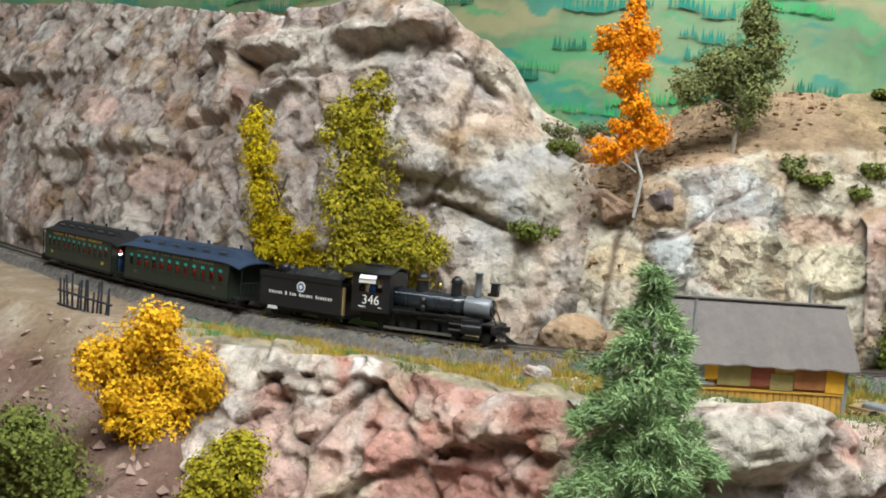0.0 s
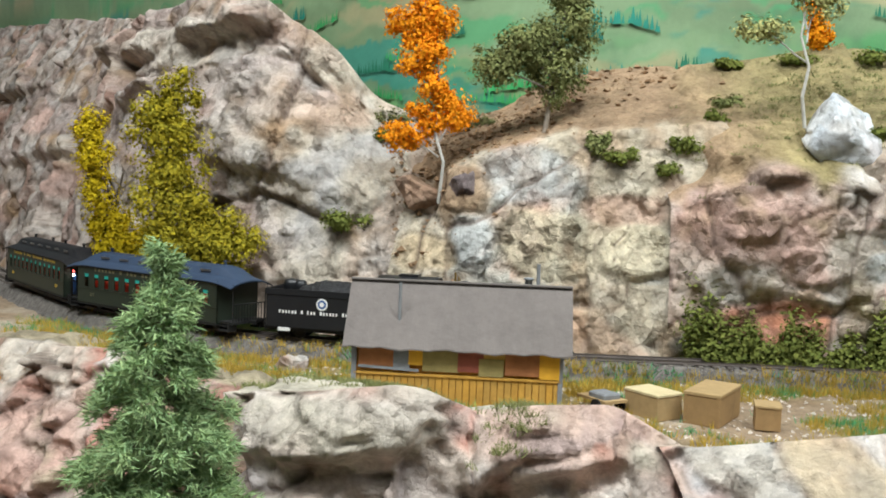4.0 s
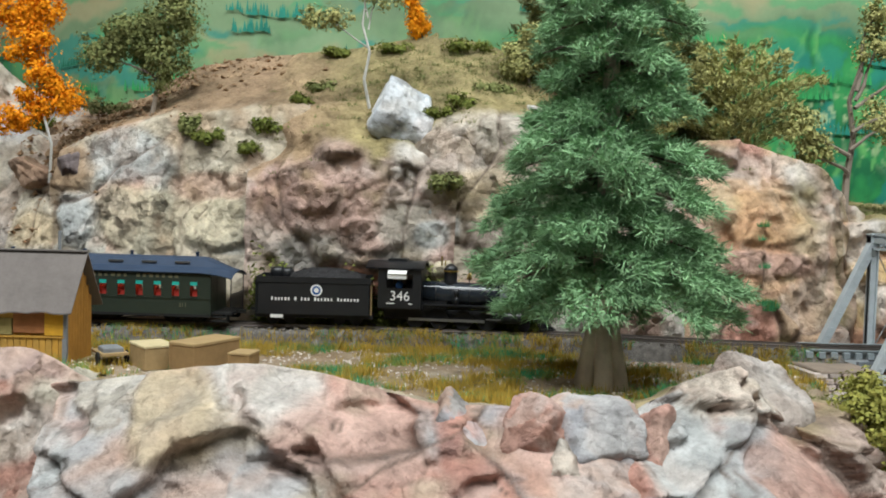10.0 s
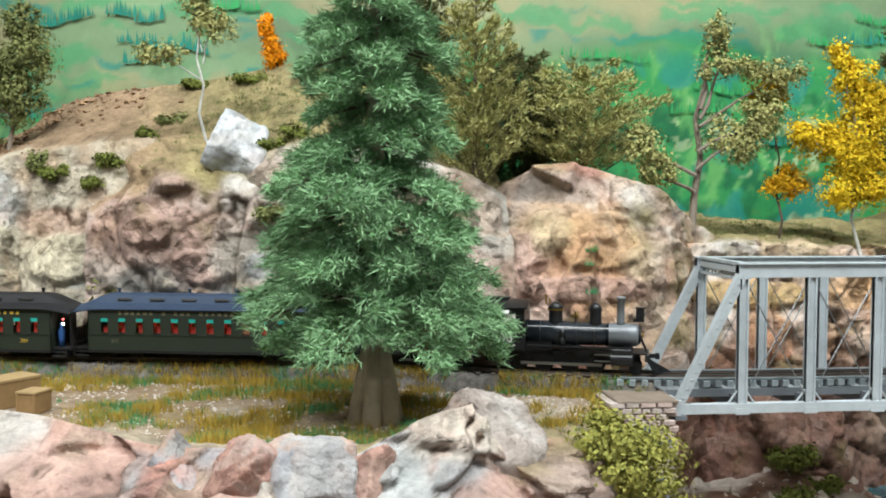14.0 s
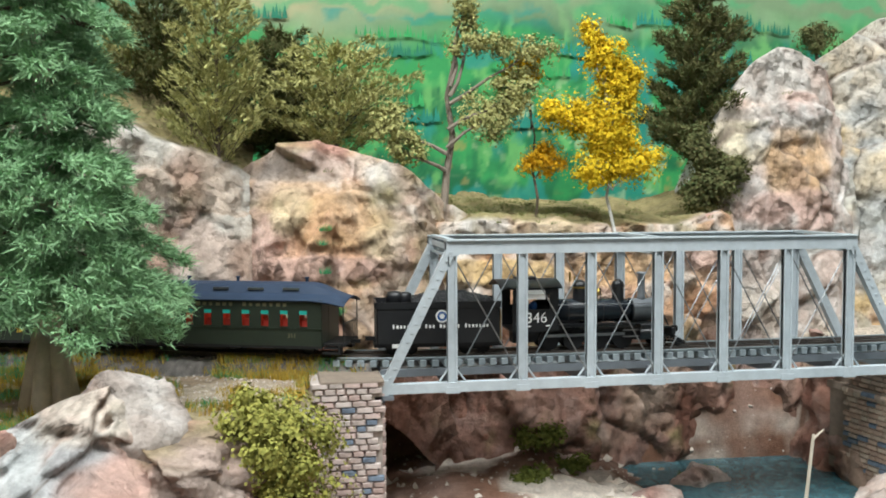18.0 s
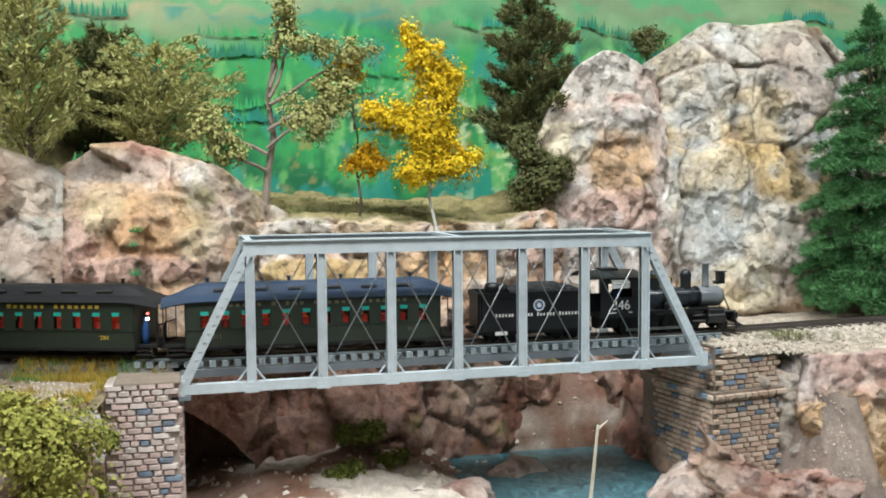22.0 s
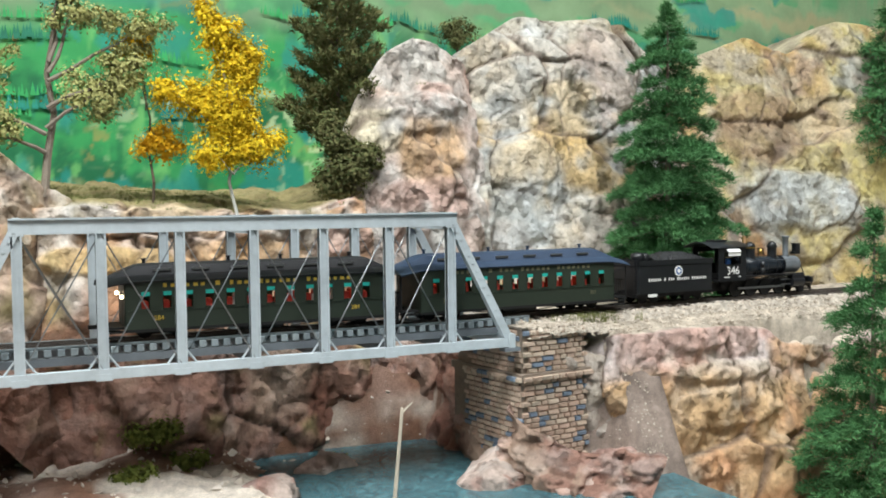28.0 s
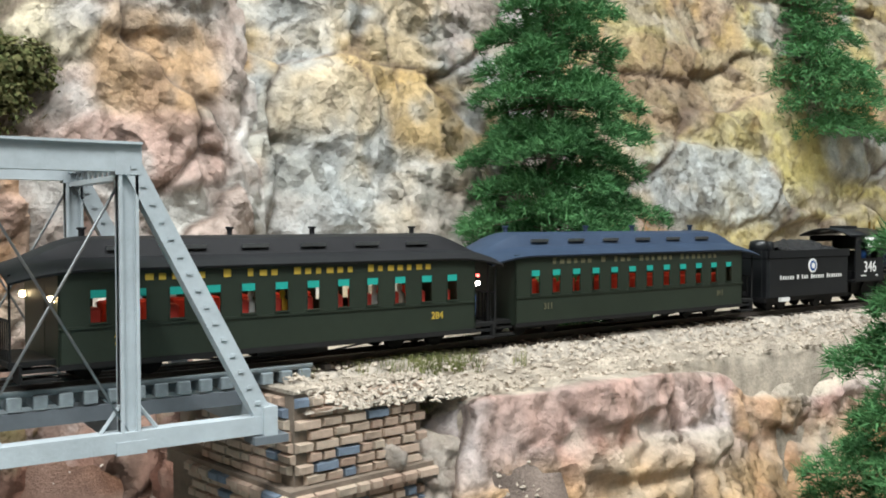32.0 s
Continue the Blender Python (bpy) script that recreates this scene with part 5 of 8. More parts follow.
def build_track():
    tr = thing("railway_track", (0, 0, 0), "narrow gauge model railway track on dark ties", "track")
    prof = [(-0.0005, 0.0), (-0.0004, -0.0012), (-0.0010, -0.0016), (0.0010, -0.0016), (0.0004, -0.0012), (0.0005, 0.0)]
    for side in (-1, 1):
        part("rail", swept(offset_line(side * GAUGE / 2, 0.05, ALONG[-1] - 0.02, 420), RAIL_Z, prof, "rail"), RAIL, tr)
    tie = Solid().box(-0.0012, 0.0012, -0.0098, 0.0098, -0.0032, -0.0016, 0.0002).mesh("tie")
    tie.materials.append(TIE_BROWN)
    rng = random.Random(4)
    s = 0.30
    while s < 2.75:
        if not (S_BRIDGE[0] - 0.012 < s < S_BRIDGE[1] + 0.012):
            p, q = on_track(s), on_track(s + 0.003)
            ob = new("tie", tie)
            ob.parent = tr
            ob.matrix_basis = Matrix.Translation((p[0], p[1], RAIL_Z + rng.uniform(-0.0002, 0.0001))) @ Matrix.Rotation(math.atan2(q[1] - p[1], q[0] - p[0]) + rng.uniform(-0.03, 0.03), 4, "Z")
        s += 0.0072
    # the ballast bed, in two runs up to the bridge
    for s0, s1, name in ((0.05, S_BRIDGE[0] - 0.004, "ballast_bed"), (S_BRIDGE[1] + 0.004, ALONG[-1] - 0.02, "ballast_bed")):
        n = int((s1 - s0) / 0.0022)
        wide = 0.017 if s0 < 1 else 0.026
        ds = np.linspace(-wide, wide, 34)
        P = np.stack([np.concatenate([offset_line(d, s0, s1, n), np.full((n, 1), 0.0)], 1) for d in ds], 1)
        h = RAIL_Z - 0.0027 - 0.0085 * steps(np.abs(ds), 0.010, wide)[None, :]
        P[..., 2] = h + 0.0006 * vnoise(P / 0.0018, 7) + 0.0010 * vnoise(P / 0.009, 9)
        grey = np.array([0.19, 0.175, 0.16]) if s0 < 1 else np.array([0.52, 0.46, 0.39])
        col = grey * (1 + 0.45 * vnoise(P / 0.0016, 11))[..., None]
        tagged(part(name, grid_mesh(name, P, np.clip(col, 0.02, 0.9)), EARTH), "grey grit ballast bed under the track", "ballast", kind="structure")


# ---- the steel bridge ----
BX = [0.5418 + 0.0337 * i for i in range(7)]
BX0, BX1 = 0.5095, 0.7780
BY = (0.4745, 0.5265)
BZ0, BZ1 = 1.1160, 1.1815


def build_bridge():
    br = thing("truss_bridge", (0, 0, 0), "light blue-grey steel through truss bridge with crossed tie rods", "bridge")
    h = 0.0062
    for y in BY:
        sgn = -1 if y == BY[0] else 1
        part("top_chord", Solid().box(BX[0] - 0.003, BX[-1] + 0.003, y - 0.0020, y + 0.0020, BZ1 - h / 2, BZ1 + h / 2).box(BX[0] - 0.003, BX[-1] + 0.003, y - 0.0030, y + 0.0030, BZ1 + h / 2, BZ1 + h / 2 + 0.0006), STEEL_PAINT, br)
        chord = part("bottom_chord", Solid().box(BX0, BX1, y - 0.0022, y + 0.0022, BZ0 + 0.0022, BZ0 + 0.0027), STEEL_PAINT, br)
        for o in (-0.0018, 0.0018):
            part("chord_web", Solid().box(BX0, BX1, y + o - 0.0004, y + o + 0.0004, BZ0 - 0.0018, BZ0 + 0.0022), STEEL_PAINT, chord)
        for a, b in (((BX0, y, BZ0), (BX[0], y, BZ1)), ((BX1, y, BZ0), (BX[-1], y, BZ1))):
            part("end_post", Solid().bar(a, b, 0.0040, 0.0044).box(b[0] - 0.0030, b[0] + 0.0030, y - 0.0021, y + 0.0021, BZ1 - 0.0038, BZ1 + h / 2 - 0.0002), STEEL_PAINT, br)
            d = Vector(b) - Vector(a)
            for i in range(16):
                p = Vector(a) + d * ((i + 0.5) / 16)
                part("lacing_bar", Solid().box(p.x - 0.0007, p.x + 0.0007, y - 0.0023, y + 0.0023, p.z - 0.0004, p.z + 0.0004), STEEL_PAINT, br)
        for i, x in enumerate(BX):
            post = part("post", Solid().box(x - 0.0022, x + 0.0022, y - 0.0010, y + 0.0010, BZ0, BZ1 - h / 2), STEEL_PAINT, br)
            for o in (-0.00185, 0.00185):
                part("flange", Solid().box(x + o - 0.00035, x + o + 0.00035, y - 0.0020, y + 0.0020, BZ0, BZ1 - h / 2), STEEL_PAINT, post)
            part("gusset", Solid().box(x - 0.0034, x + 0.0034, y - 0.0025, y + 0.0025, BZ0 - 0.0024, BZ0 + 0.0006), STEEL_PAINT, br)
            for side in (-1, 1):
                part("knee_brace", Solid().rod((x + side * 0.0010, y, BZ0 + 0.010), (x + side * 0.0075, y, BZ0 + 0.0012), 0.0005, n=5), STEEL_PAINT, br)
        for i in range(6):
            for za, zb, o in ((BZ0 + 0.002, BZ1 - 0.003, 0.0008), (BZ1 - 0.003, BZ0 + 0.002, -0.0008)):
                part("tie_rod", Solid().rod((BX[i], y + o, za), (BX[i + 1], y + o, zb), 0.00033, n=5), STEEL, br)
        # stringer coloured dark so that the gap below the deck looks shaded
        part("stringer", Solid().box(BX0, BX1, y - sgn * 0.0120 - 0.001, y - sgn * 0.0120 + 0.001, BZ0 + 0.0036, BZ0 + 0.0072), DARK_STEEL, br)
    for i, x in enumerate(BX):
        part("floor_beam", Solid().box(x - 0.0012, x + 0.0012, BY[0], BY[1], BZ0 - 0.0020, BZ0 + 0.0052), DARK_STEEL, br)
        if i in (0, 3, 6):
            part("top_strut", Solid().box(x - 0.0016, x + 0.0016, BY[0], BY[1], BZ1 - 0.0012, BZ1 + 0.0016), STEEL_PAINT, br)
        if i < 6:
            for a, b in ((0, 1), (1, 0)):
                part("top_lateral", Solid().rod((x, BY[a], BZ1 + 0.0004), (BX[i + 1], BY[b], BZ1 + 0.0004), 0.0003, n=5), STEEL_PAINT, br)
    for x in (BX[0], BX[3], BX[-1]):
        port = Solid().box(x - 0.0016, x + 0.0016, BY[0], BY[1], BZ1 + 0.0026, BZ1 + 0.0040)
        n = 11
        for k in range(n):
            y0 = BY[0] + (BY[1] - BY[0]) * k / n
            y1 = BY[0] + (BY[1] - BY[0]) * (k + 1) / n
            port.rod((x, y0, BZ1 - 0.0035), (x, y1, BZ1 + 0.003), 0.0004, n=4).rod((x, y1, BZ1 - 0.0035), (x, y0, BZ1 + 0.003), 0.0004, n=4)
        port.box(x - 0.0014, x + 0.0014, BY[0], BY[1], BZ1 - 0.0048, BZ1 - 0.0036)
        part("portal_brace", port, STEEL_PAINT, br)
    for x in (BX0, BX1):
        part("end_beam", Solid().box(x - 0.0018, x + 0.0018, BY[0] - 0.003, BY[1] + 0.003, BZ0 - 0.0025, BZ0 + 0.0050), STEEL_PAINT, br)
        for y in BY:
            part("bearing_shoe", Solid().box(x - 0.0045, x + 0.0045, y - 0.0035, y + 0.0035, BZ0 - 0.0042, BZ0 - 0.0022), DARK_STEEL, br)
    tie = Solid().box(-0.0016, 0.0016, -0.0135, 0.0135, -0.0046, -0.0016, 0.0002).mesh("bridge_tie")
    tie.materials.append(TIE_GREY)
    s = S_BRIDGE[0] - 0.020
    while s < S_BRIDGE[1] + 0.014:
        p = on_track(s)
        q = on_track(s + 0.003)
        ob = new("bridge_tie", tie)
        ob.parent = br
        ob.matrix_basis = Matrix.Translation((p[0], p[1], RAIL_Z)) @ Matrix.Rotation(math.atan2(q[1] - p[1], q[0] - p[0]), 4, "Z")
        s += 0.0056
    prof = [(-0.0007, -0.0004), (-0.0007, -0.0018), (0.0007, -0.0018), (0.0007, -0.0004)]
    for d in (-0.0115, 0.0115):
        part("guard_timber", swept(offset_line(d, S_BRIDGE[0] - 0.02, S_BRIDGE[1] + 0.014, 60), RAIL_Z, prof, "guard_timber"), TIE_GREY, br)
    for d in (-0.0025, 0.0025):
        part("guard_rail", swept(offset_line(d, S_BRIDGE[0] - 0.02, S_BRIDGE[1] + 0.014, 60), RAIL_Z - 0.0004, [(-0.0004, 0), (-0.0004, -0.0012), (0.0004, -0.0012), (0.0004, 0)], "guard_rail"), RAIL, br)


# ---- stone abutments ----
def stone_meshes():
    out = []
    rng = random.Random(11)
    for w in (0.0044, 0.0056, 0.0068, 0.0080):
        s = Solid()
        hh, d, c = 0.00265, 0.0016, 0.0004
        j = [rng.uniform(-0.0002, 0.0002) for _ in range(8)]
        a, b = -w / 2 + 0.00022, w / 2 - 0.00022
        v = [(a, 0, 0), (b, 0, 0), (b, 0, hh), (a, 0, hh), (a + c, -d + j[0], c), (b - c, -d + j[1], c + j[2] * 0.5), (b - c, -d + j[3], hh - c), (a + c, -d + j[4], hh - c)]
        s.add(v, [(4, 5, 6, 7), (0, 1, 5, 4), (1, 2, 6, 5), (2, 3, 7, 6), (3, 0, 4, 7)])
        out.append((w, s.mesh("stone")))
    return out


STONE_BUFF = material("cut_stone", (0.58, 0.47, 0.37), 0.85, vary=0.22, scale=420, bump=0.0004, bump_scale=700, second=(0.50, 0.35, 0.27))
STONE_BLUE = material("blue_grey_stone", (0.20, 0.25, 0.32), 0.85, vary=0.22, scale=420, bump=0.0004, bump_scale=700)
STONE_PALE = material("pale_cut_stone", (0.62, 0.55, 0.51), 0.85, vary=0.25, scale=420, bump=0.0004, bump_scale=700, second=(0.56, 0.42, 0.38))
TAN_GRIT = material("tan_grit_cap", (0.50, 0.43, 0.35), 0.95, vary=0.5, scale=1100, bump=0.0012, bump_scale=900)
PALE_MORTAR = material("pale_mortar", (0.42, 0.36, 0.32), 0.95, vary=0.25, scale=400)
MORTAR = material("dark_mortar", (0.24, 0.19, 0.15), 0.95, vary=0.25, scale=400)


def lay_stones(parent, meshes, a, b, z0, z1, mat_a, mat_b, rng, face=(0, -1)):
    """Courses of stones on an upright face from plan point a to plan point b."""
    a, b = Vector((*a, 0)), Vector((*b, 0))
    run = (b - a).length
    ang = math.atan2(b.y - a.y, b.x - a.x)
    z, row = z0, 0
    while z < z1 - 0.0015:
        x = 0.0 if row % 2 else -0.003
        while x < run - 0.001:
            w, me = rng.choice(meshes)
            mid = x + w / 2
            if mid - w / 2 > -0.0022 and mid + w / 2 < run + 0.0022:
                ob = new("stone", me[1 if rng.random() < 0.12 else 0])
                ob.parent = parent
                p = a + (b - a) * (mid / run)
                ob.matrix_basis = Matrix.Translation((p.x, p.y, z)) @ Matrix.Rotation(ang, 4, "Z")
            x += w
        z += 0.0029
        row += 1


def build_abutments():
    rng = random.Random(8)
    base = stone_meshes()

    def kit(main):
        out = []
        for w, me in base:
            m1, m2 = me.copy(), me.copy()
            m1.materials.append(main)
            m2.materials.append(STONE_BLUE)
            out.append((w, (m1, m2)))
        return out
    right, left = kit(STONE_BUFF), kit(STONE_PALE)
    ab = thing("stone_abutment", (0, 0, 0), "coursed buff stone bridge abutment with a stepped base", "abutment", "bridge abutments")
    ab.matrix_world = Matrix.Translation((0.7860, 0.4755, 0)) @ Matrix.Rotation(math.radians(8.5), 4, "Z") @ Matrix.Translation((-0.7805, -0.470, 0))
    # (x0, x1, y0, y1, z0, z1) of its tiers
    tiers = [(0.7805, 0.8235, 0.470, 0.532, 1.0985, 1.1225), (0.7770, 0.8260, 0.4665, 0.534, 1.0945, 1.0985), (0.7785, 0.8255, 0.4685, 0.533, 1.049, 1.0945)]
    for x0, x1, y0, y1, z0, z1 in tiers:
        part("core", Solid().box(x0, x1, y0, y1, z0, z1), MORTAR, ab)
    part("grit_cap", Solid().box(0.7800, 0.8240, 0.4695, 0.532, 1.1225, 1.1235), TAN_GRIT, ab)
    for x0, x1, y0, y1, z0, z1 in tiers:
        lay_stones(ab, right, (x0, y0), (x1, y0), z0, z1, 0, 0, rng)
        lay_stones(ab, right, (x0, y1 - 0.012), (x0, y0), z0, z1, 0, 0, rng)
    ab = thing("stone_abutment", (0, 0, 0), "pale rose stone bridge abutment with white-washed courses", "abutment", "bridge abutments")
    core = Solid().box(0.476, 0.5085, 0.471, 0.532, 1.04, 1.1205)
    part("core", core, PALE_MORTAR, ab)
    part("cap_stone", Solid().box(0.480, 0.5095, 0.4695, 0.534, 1.1205, 1.1218, 0.0006), MORTAR, ab)
    lay_stones(ab, left, (0.476, 0.471), (0.5085, 0.471), 1.04, 1.1205, 0, 0, rng)
    lay_stones(ab, left, (0.5085, 0.471), (0.5085, 0.50), 1.04, 1.1205, 0, 0, rng)


build_track()
build_bridge()
build_abutments()

# ---- the train; each vehicle's own space: x ahead, y to its left, z up from the rail head ----
def wheel_mesh(r, width, spokes, name):
    s = Solid()
    s.turned((0, 0, 0), [(r * 0.86, -width / 2), (r, -width / 2), (r, width / 2), (r * 0.86, width / 2)], 20, "y")
    if spokes:
        for i in range(spokes):
            w = 2 * math.pi * i / spokes
            s.rod((0, 0, 0), (r * 0.9 * math.cos(w), 0, r * 0.9 * math.sin(w)), 0.0003, n=4)
        s.rod((0, -width / 2, 0), (0, width / 2, 0), r * 0.24, n=10)
        s.rod((0, 0, -r * 0.55), (0, 0, -r * 0.85), r * 0.32, n=6)
    return s


def wheelset(parent, x, r, spokes=0):
    ob = part("wheelset", Solid().rod((0, -GAUGE / 2, 0), (0, GAUGE / 2, 0), 0.0006, n=8), LOCO_FRAME, parent)
    for y in (-1, 1):
        w = wheel_mesh(r, 0.0016, spokes, "wheel")
        part("wheel", Solid().add([(vx, vy + y * GAUGE / 2, vz) for vx, vy, vz in w.v], w.f), LOCO_FRAME, ob)
    ROLLING.append((ob, x, r))
    return ob


ROLLING, RODS = [], []


def glyph_bars(parent, text, x0, x1, z, y, h, material_, name="lettering_bar", face=-1):
    """The painted name, as one upright mark a letter."""
    n = len(text)
    s = Solid()
    for i, c in enumerate(text):
        if c == " ":
            continue
        a = x0 + (x1 - x0) * i / n
        w = (x1 - x0) / n
        yy = (y - 0.00012, y) if face < 0 else (y, y + 0.00012)
        tall = h * (1.25 if i == 0 or text[i - 1] == " " else 1.0)
        s.box(a + 0.18 * w, a + (0.62, 0.78, 0.70)[i % 3] * w, *yy, z, z + tall)
    part(name, s, material_, parent)


def number_on(parent, text, x, z, y, size, material_, left_side=False):
    me = lettering(text, size)
    ob = part("number", me, material_, parent)
    ob.matrix_basis = Matrix.Translation((x, y, z)) @ (pose(0, 0, 0, 90, 0, 180) if left_side else pose(0, 0, 0, 90, 0, 0))
    return ob


def build_loco():
    lo = thing("steam_locomotive", (0, 0, 0), "black narrow gauge steam locomotive with white number 346", "locomotive")
    cy = 0.0187
    boiler = Solid().turned((0, 0, cy), [(0.0063, -0.047), (0.0063, -0.030), (0.0057, -0.012), (0.0056, -0.006)], 22, "x")
    part("boiler", boiler, BOILER, lo, "glossy blue-black boiler", True)
    part("smokebox", Solid().turned((0, 0, cy), [(0.0056, -0.006), (0.0057, -0.0055), (0.0057, 0.0075), (0.0050, 0.0088)], 22, "x"), SMOKEBOX, lo, "grey graphite smokebox", True)
    front = part("smokebox_door", Solid().turned((0, 0, cy), [(0.0048, 0.0086), (0.0042, 0.0098), (0.0012, 0.0106)], 20, "x"), LOCO_BLACK, lo)
    part("number_plate", Solid().turned((0, 0, cy), [(0.0014, 0.0105), (0.0014, 0.0110)], 12, "x"), BRASS, front)
    for x in (-0.040, -0.031, -0.022, -0.013, -0.0062):
        part("boiler_band", Solid().turned((0, 0, cy), [(0.0064 if x < -0.03 else 0.0061, x), (0.0064 if x < -0.03 else 0.0061, x + 0.0005)], 22, "x"), LOCO_BLACK, lo)
    part("smokestack", Solid().turned((0, 0, 0), [(0.0026, 0.0235), (0.0019, 0.0255), (0.0019, 0.0365), (0.0025, 0.0368), (0.0025, 0.0378), (0.0016, 0.0378)], 16), SMOKEBOX, lo, "straight grey smokestack", True)
    for x, r in ((-0.0125, 0.0030), (-0.0325, 0.0036)):
        d = part("dome", Solid().turned((x, 0, 0), [(r * 1.25, 0.0225), (r, 0.0255), (r, 0.0305), (r * 1.12, 0.0310), (r * 0.9, 0.0330), (r * 0.35, 0.0345)], 16), LOCO_BLACK, lo, "", True)
        part("dome_ring", Solid().turned((x, 0, 0), [(r * 1.15, 0.0304), (r * 1.15, 0.0312)], 16), BRASS if r > 0.0033 else LOCO_BLACK, d)
    part("whistle", Solid().rod((-0.0375, 0.0006, 0.0335), (-0.0375, 0.0006, 0.0385), 0.0005).rod((-0.0355, -0.0006, 0.0335), (-0.0355, -0.0006, 0.0365), 0.0004), BRASS, lo, "brass whistle and safety valve")
    bell = part("bell", Solid().turned((-0.0225, 0, 0), [(0.0016, 0.0265), (0.0013, 0.0280), (0.0008, 0.0296), (0.0002, 0.0300)], 12), BRASS, lo, "brass bell", True)
    part("bell_hanger", Solid().bar((-0.0225, -0.0022, 0.0245), (-0.0225, -0.0022, 0.0300), 0.0004, 0.0004, (1, 0, 0)).bar((-0.0225, 0.0022, 0.0245), (-0.0225, 0.0022, 0.0300), 0.0004, 0.0004, (1, 0, 0)).rod((-0.0225, -0.0022, 0.0300), (-0.0225, 0.0022, 0.0300), 0.0003, n=4), LOCO_BLACK, bell)
    head = part("headlight", Solid().box(0.0075, 0.0115, -0.0021, 0.0021, 0.0272, 0.0322, 0.0004).box(0.0070, 0.0122, -0.0024, 0.0024, 0.0322, 0.0327), LOCO_BLACK, lo)
    part("lens", Solid().turned((0.0115, 0, 0.0297), [(0.0017, 0.0), (0.0017, 0.0005)], 14, "x"), STEEL, head)
    part("headlight_bracket", Solid().box(0.0060, 0.0115, -0.0018, 0.0018, 0.0255, 0.0272), LOCO_BLACK, lo)
    for y in (-1, 1):
        part("running_board", Solid().box(-0.046, 0.006, y * 0.0083 - 0.0020, y * 0.0083 + 0.0020, 0.0128, 0.0134), LOCO_BLACK, lo)
        part("handrail", Solid().rod((-0.046, y * 0.0068, 0.0228), (0.004, y * 0.0062, 0.0224), 0.00022, n=5), STEEL, lo)
        part("air_pipe", Solid().rod((-0.044, y * 0.0080, 0.0120), (-0.005, y * 0.0080, 0.0120), 0.00045, n=6), LOCO_BLACK, lo)
        part("cylinder", Solid().turned((0.0, y * 0.0082, 0.0078), [(0.0034, -0.0045), (0.0034, 0.0060), (0.0026, 0.0066)], 16, "x").box(-0.0045, 0.0060, y * 0.0082 - 0.0026, y * 0.0082 + 0.0026, 0.0095, 0.0128, 0.0005), LOCO_BLACK, lo)
        part("crosshead_guide", Solid().box(-0.0125, -0.0045, y * 0.0082 - 0.0007, y * 0.0082 + 0.0007, 0.0092, 0.0098).box(-0.0125, -0.0045, y * 0.0082 - 0.0007, y * 0.0082 + 0.0007, 0.0060, 0.0066), STEEL, lo)
    part("air_tank", Solid().turned((0, 0.0085, 0.0108), [(0.0016, -0.034), (0.0016, -0.020)], 10, "x"), LOCO_BLACK, lo)
    part("air_pump", Solid().turned((-0.0285, -0.0078, 0), [(0.0014, 0.0135), (0.0014, 0.0170), (0.0009, 0.0174), (0.0009, 0.0182), (0.0014, 0.0185), (0.0014, 0.0215)], 12), LOCO_BLACK, lo, "", True)
    part("firebox", Solid().box(-0.062, -0.034, -0.0050, 0.0050, 0.0050, 0.0150), LOCO_FRAME, lo)
    part("main_frame", Solid().box(-0.068, 0.010, -0.0036, 0.0036, 0.0040, 0.0100), LOCO_FRAME, lo)
    cab = part("cab", Solid().box(-0.0700, -0.0470, -0.0114, 0.0114, 0.0104, 0.0112), LOCO_BLACK, lo)
    for y0, y1 in ((-0.0120, -0.0114), (0.0114, 0.0120)):
        part("cab_side", Solid().box(-0.0700, -0.0470, y0, y1, 0.0110, 0.0215).box(-0.0700, -0.0655, y0, y1, 0.0215, 0.0290).box(-0.0515, -0.0470, y0, y1, 0.0215, 0.0290).box(-0.0700, -0.0470, y0, y1, 0.0290, 0.0320), LOCO_BLACK, cab)
    part("cab_front", Solid().box(-0.0476, -0.0470, -0.0114, -0.0062, 0.0112, 0.0320).box(-0.0476, -0.0470, 0.0062, 0.0114, 0.0112, 0.0320).box(-0.0476, -0.0470, -0.0062, 0.0062, 0.0250, 0.0330), LOCO_BLACK, cab)
    n = 12
    roof, rv = Solid(), []
    for x in (-0.0765, -0.0455):
        for i in range(n + 1):
            w = -1 + 2 * i / n
            rv.append((x, w * 0.0132, 0.0322 + 0.0034 * (1 - w * w)))
        for i in range(n + 1):
            w = -1 + 2 * i / n
            rv.append((x, w * 0.0132, 0.0316 + 0.0034 * (1 - w * w)))
    f = []
    m = n + 1
    for i in range(n):
        f += [(i, i + 1, 2 * m + i + 1, 2 * m + i), (m + i + 1, m + i, 3 * m + i, 3 * m + i + 1), (i + 1, i, m + i, m + i + 1), (2 * m + i, 2 * m + i + 1, 3 * m + i + 1, 3 * m + i)]
    part("cab_roof", roof.add(rv, f), LOCO_BLACK, cab, "", True)
    part("roof_hatch", Solid().box(-0.066, -0.056, -0.004, 0.004, 0.0352, 0.0366), LOCO_BLACK, cab)
    part("awning", Solid().bar((-0.0645, -0.0142, 0.0300), (-0.0545, -0.0142, 0.0300), 0.0030, 0.0006, (0, -0.75, 1)).box(-0.0645, -0.0545, -0.0150, -0.0146, 0.0268, 0.0292), WHITE_PAINT, cab, "white canvas cab awning")
    part("engineer_figure", Solid().turned((-0.059, -0.0085, 0), [(0.0018, 0.0205), (0.0020, 0.0235), (0.0012, 0.0250)], 10), BLUE_PAINT, cab, "plain blue seated doll shape", True)
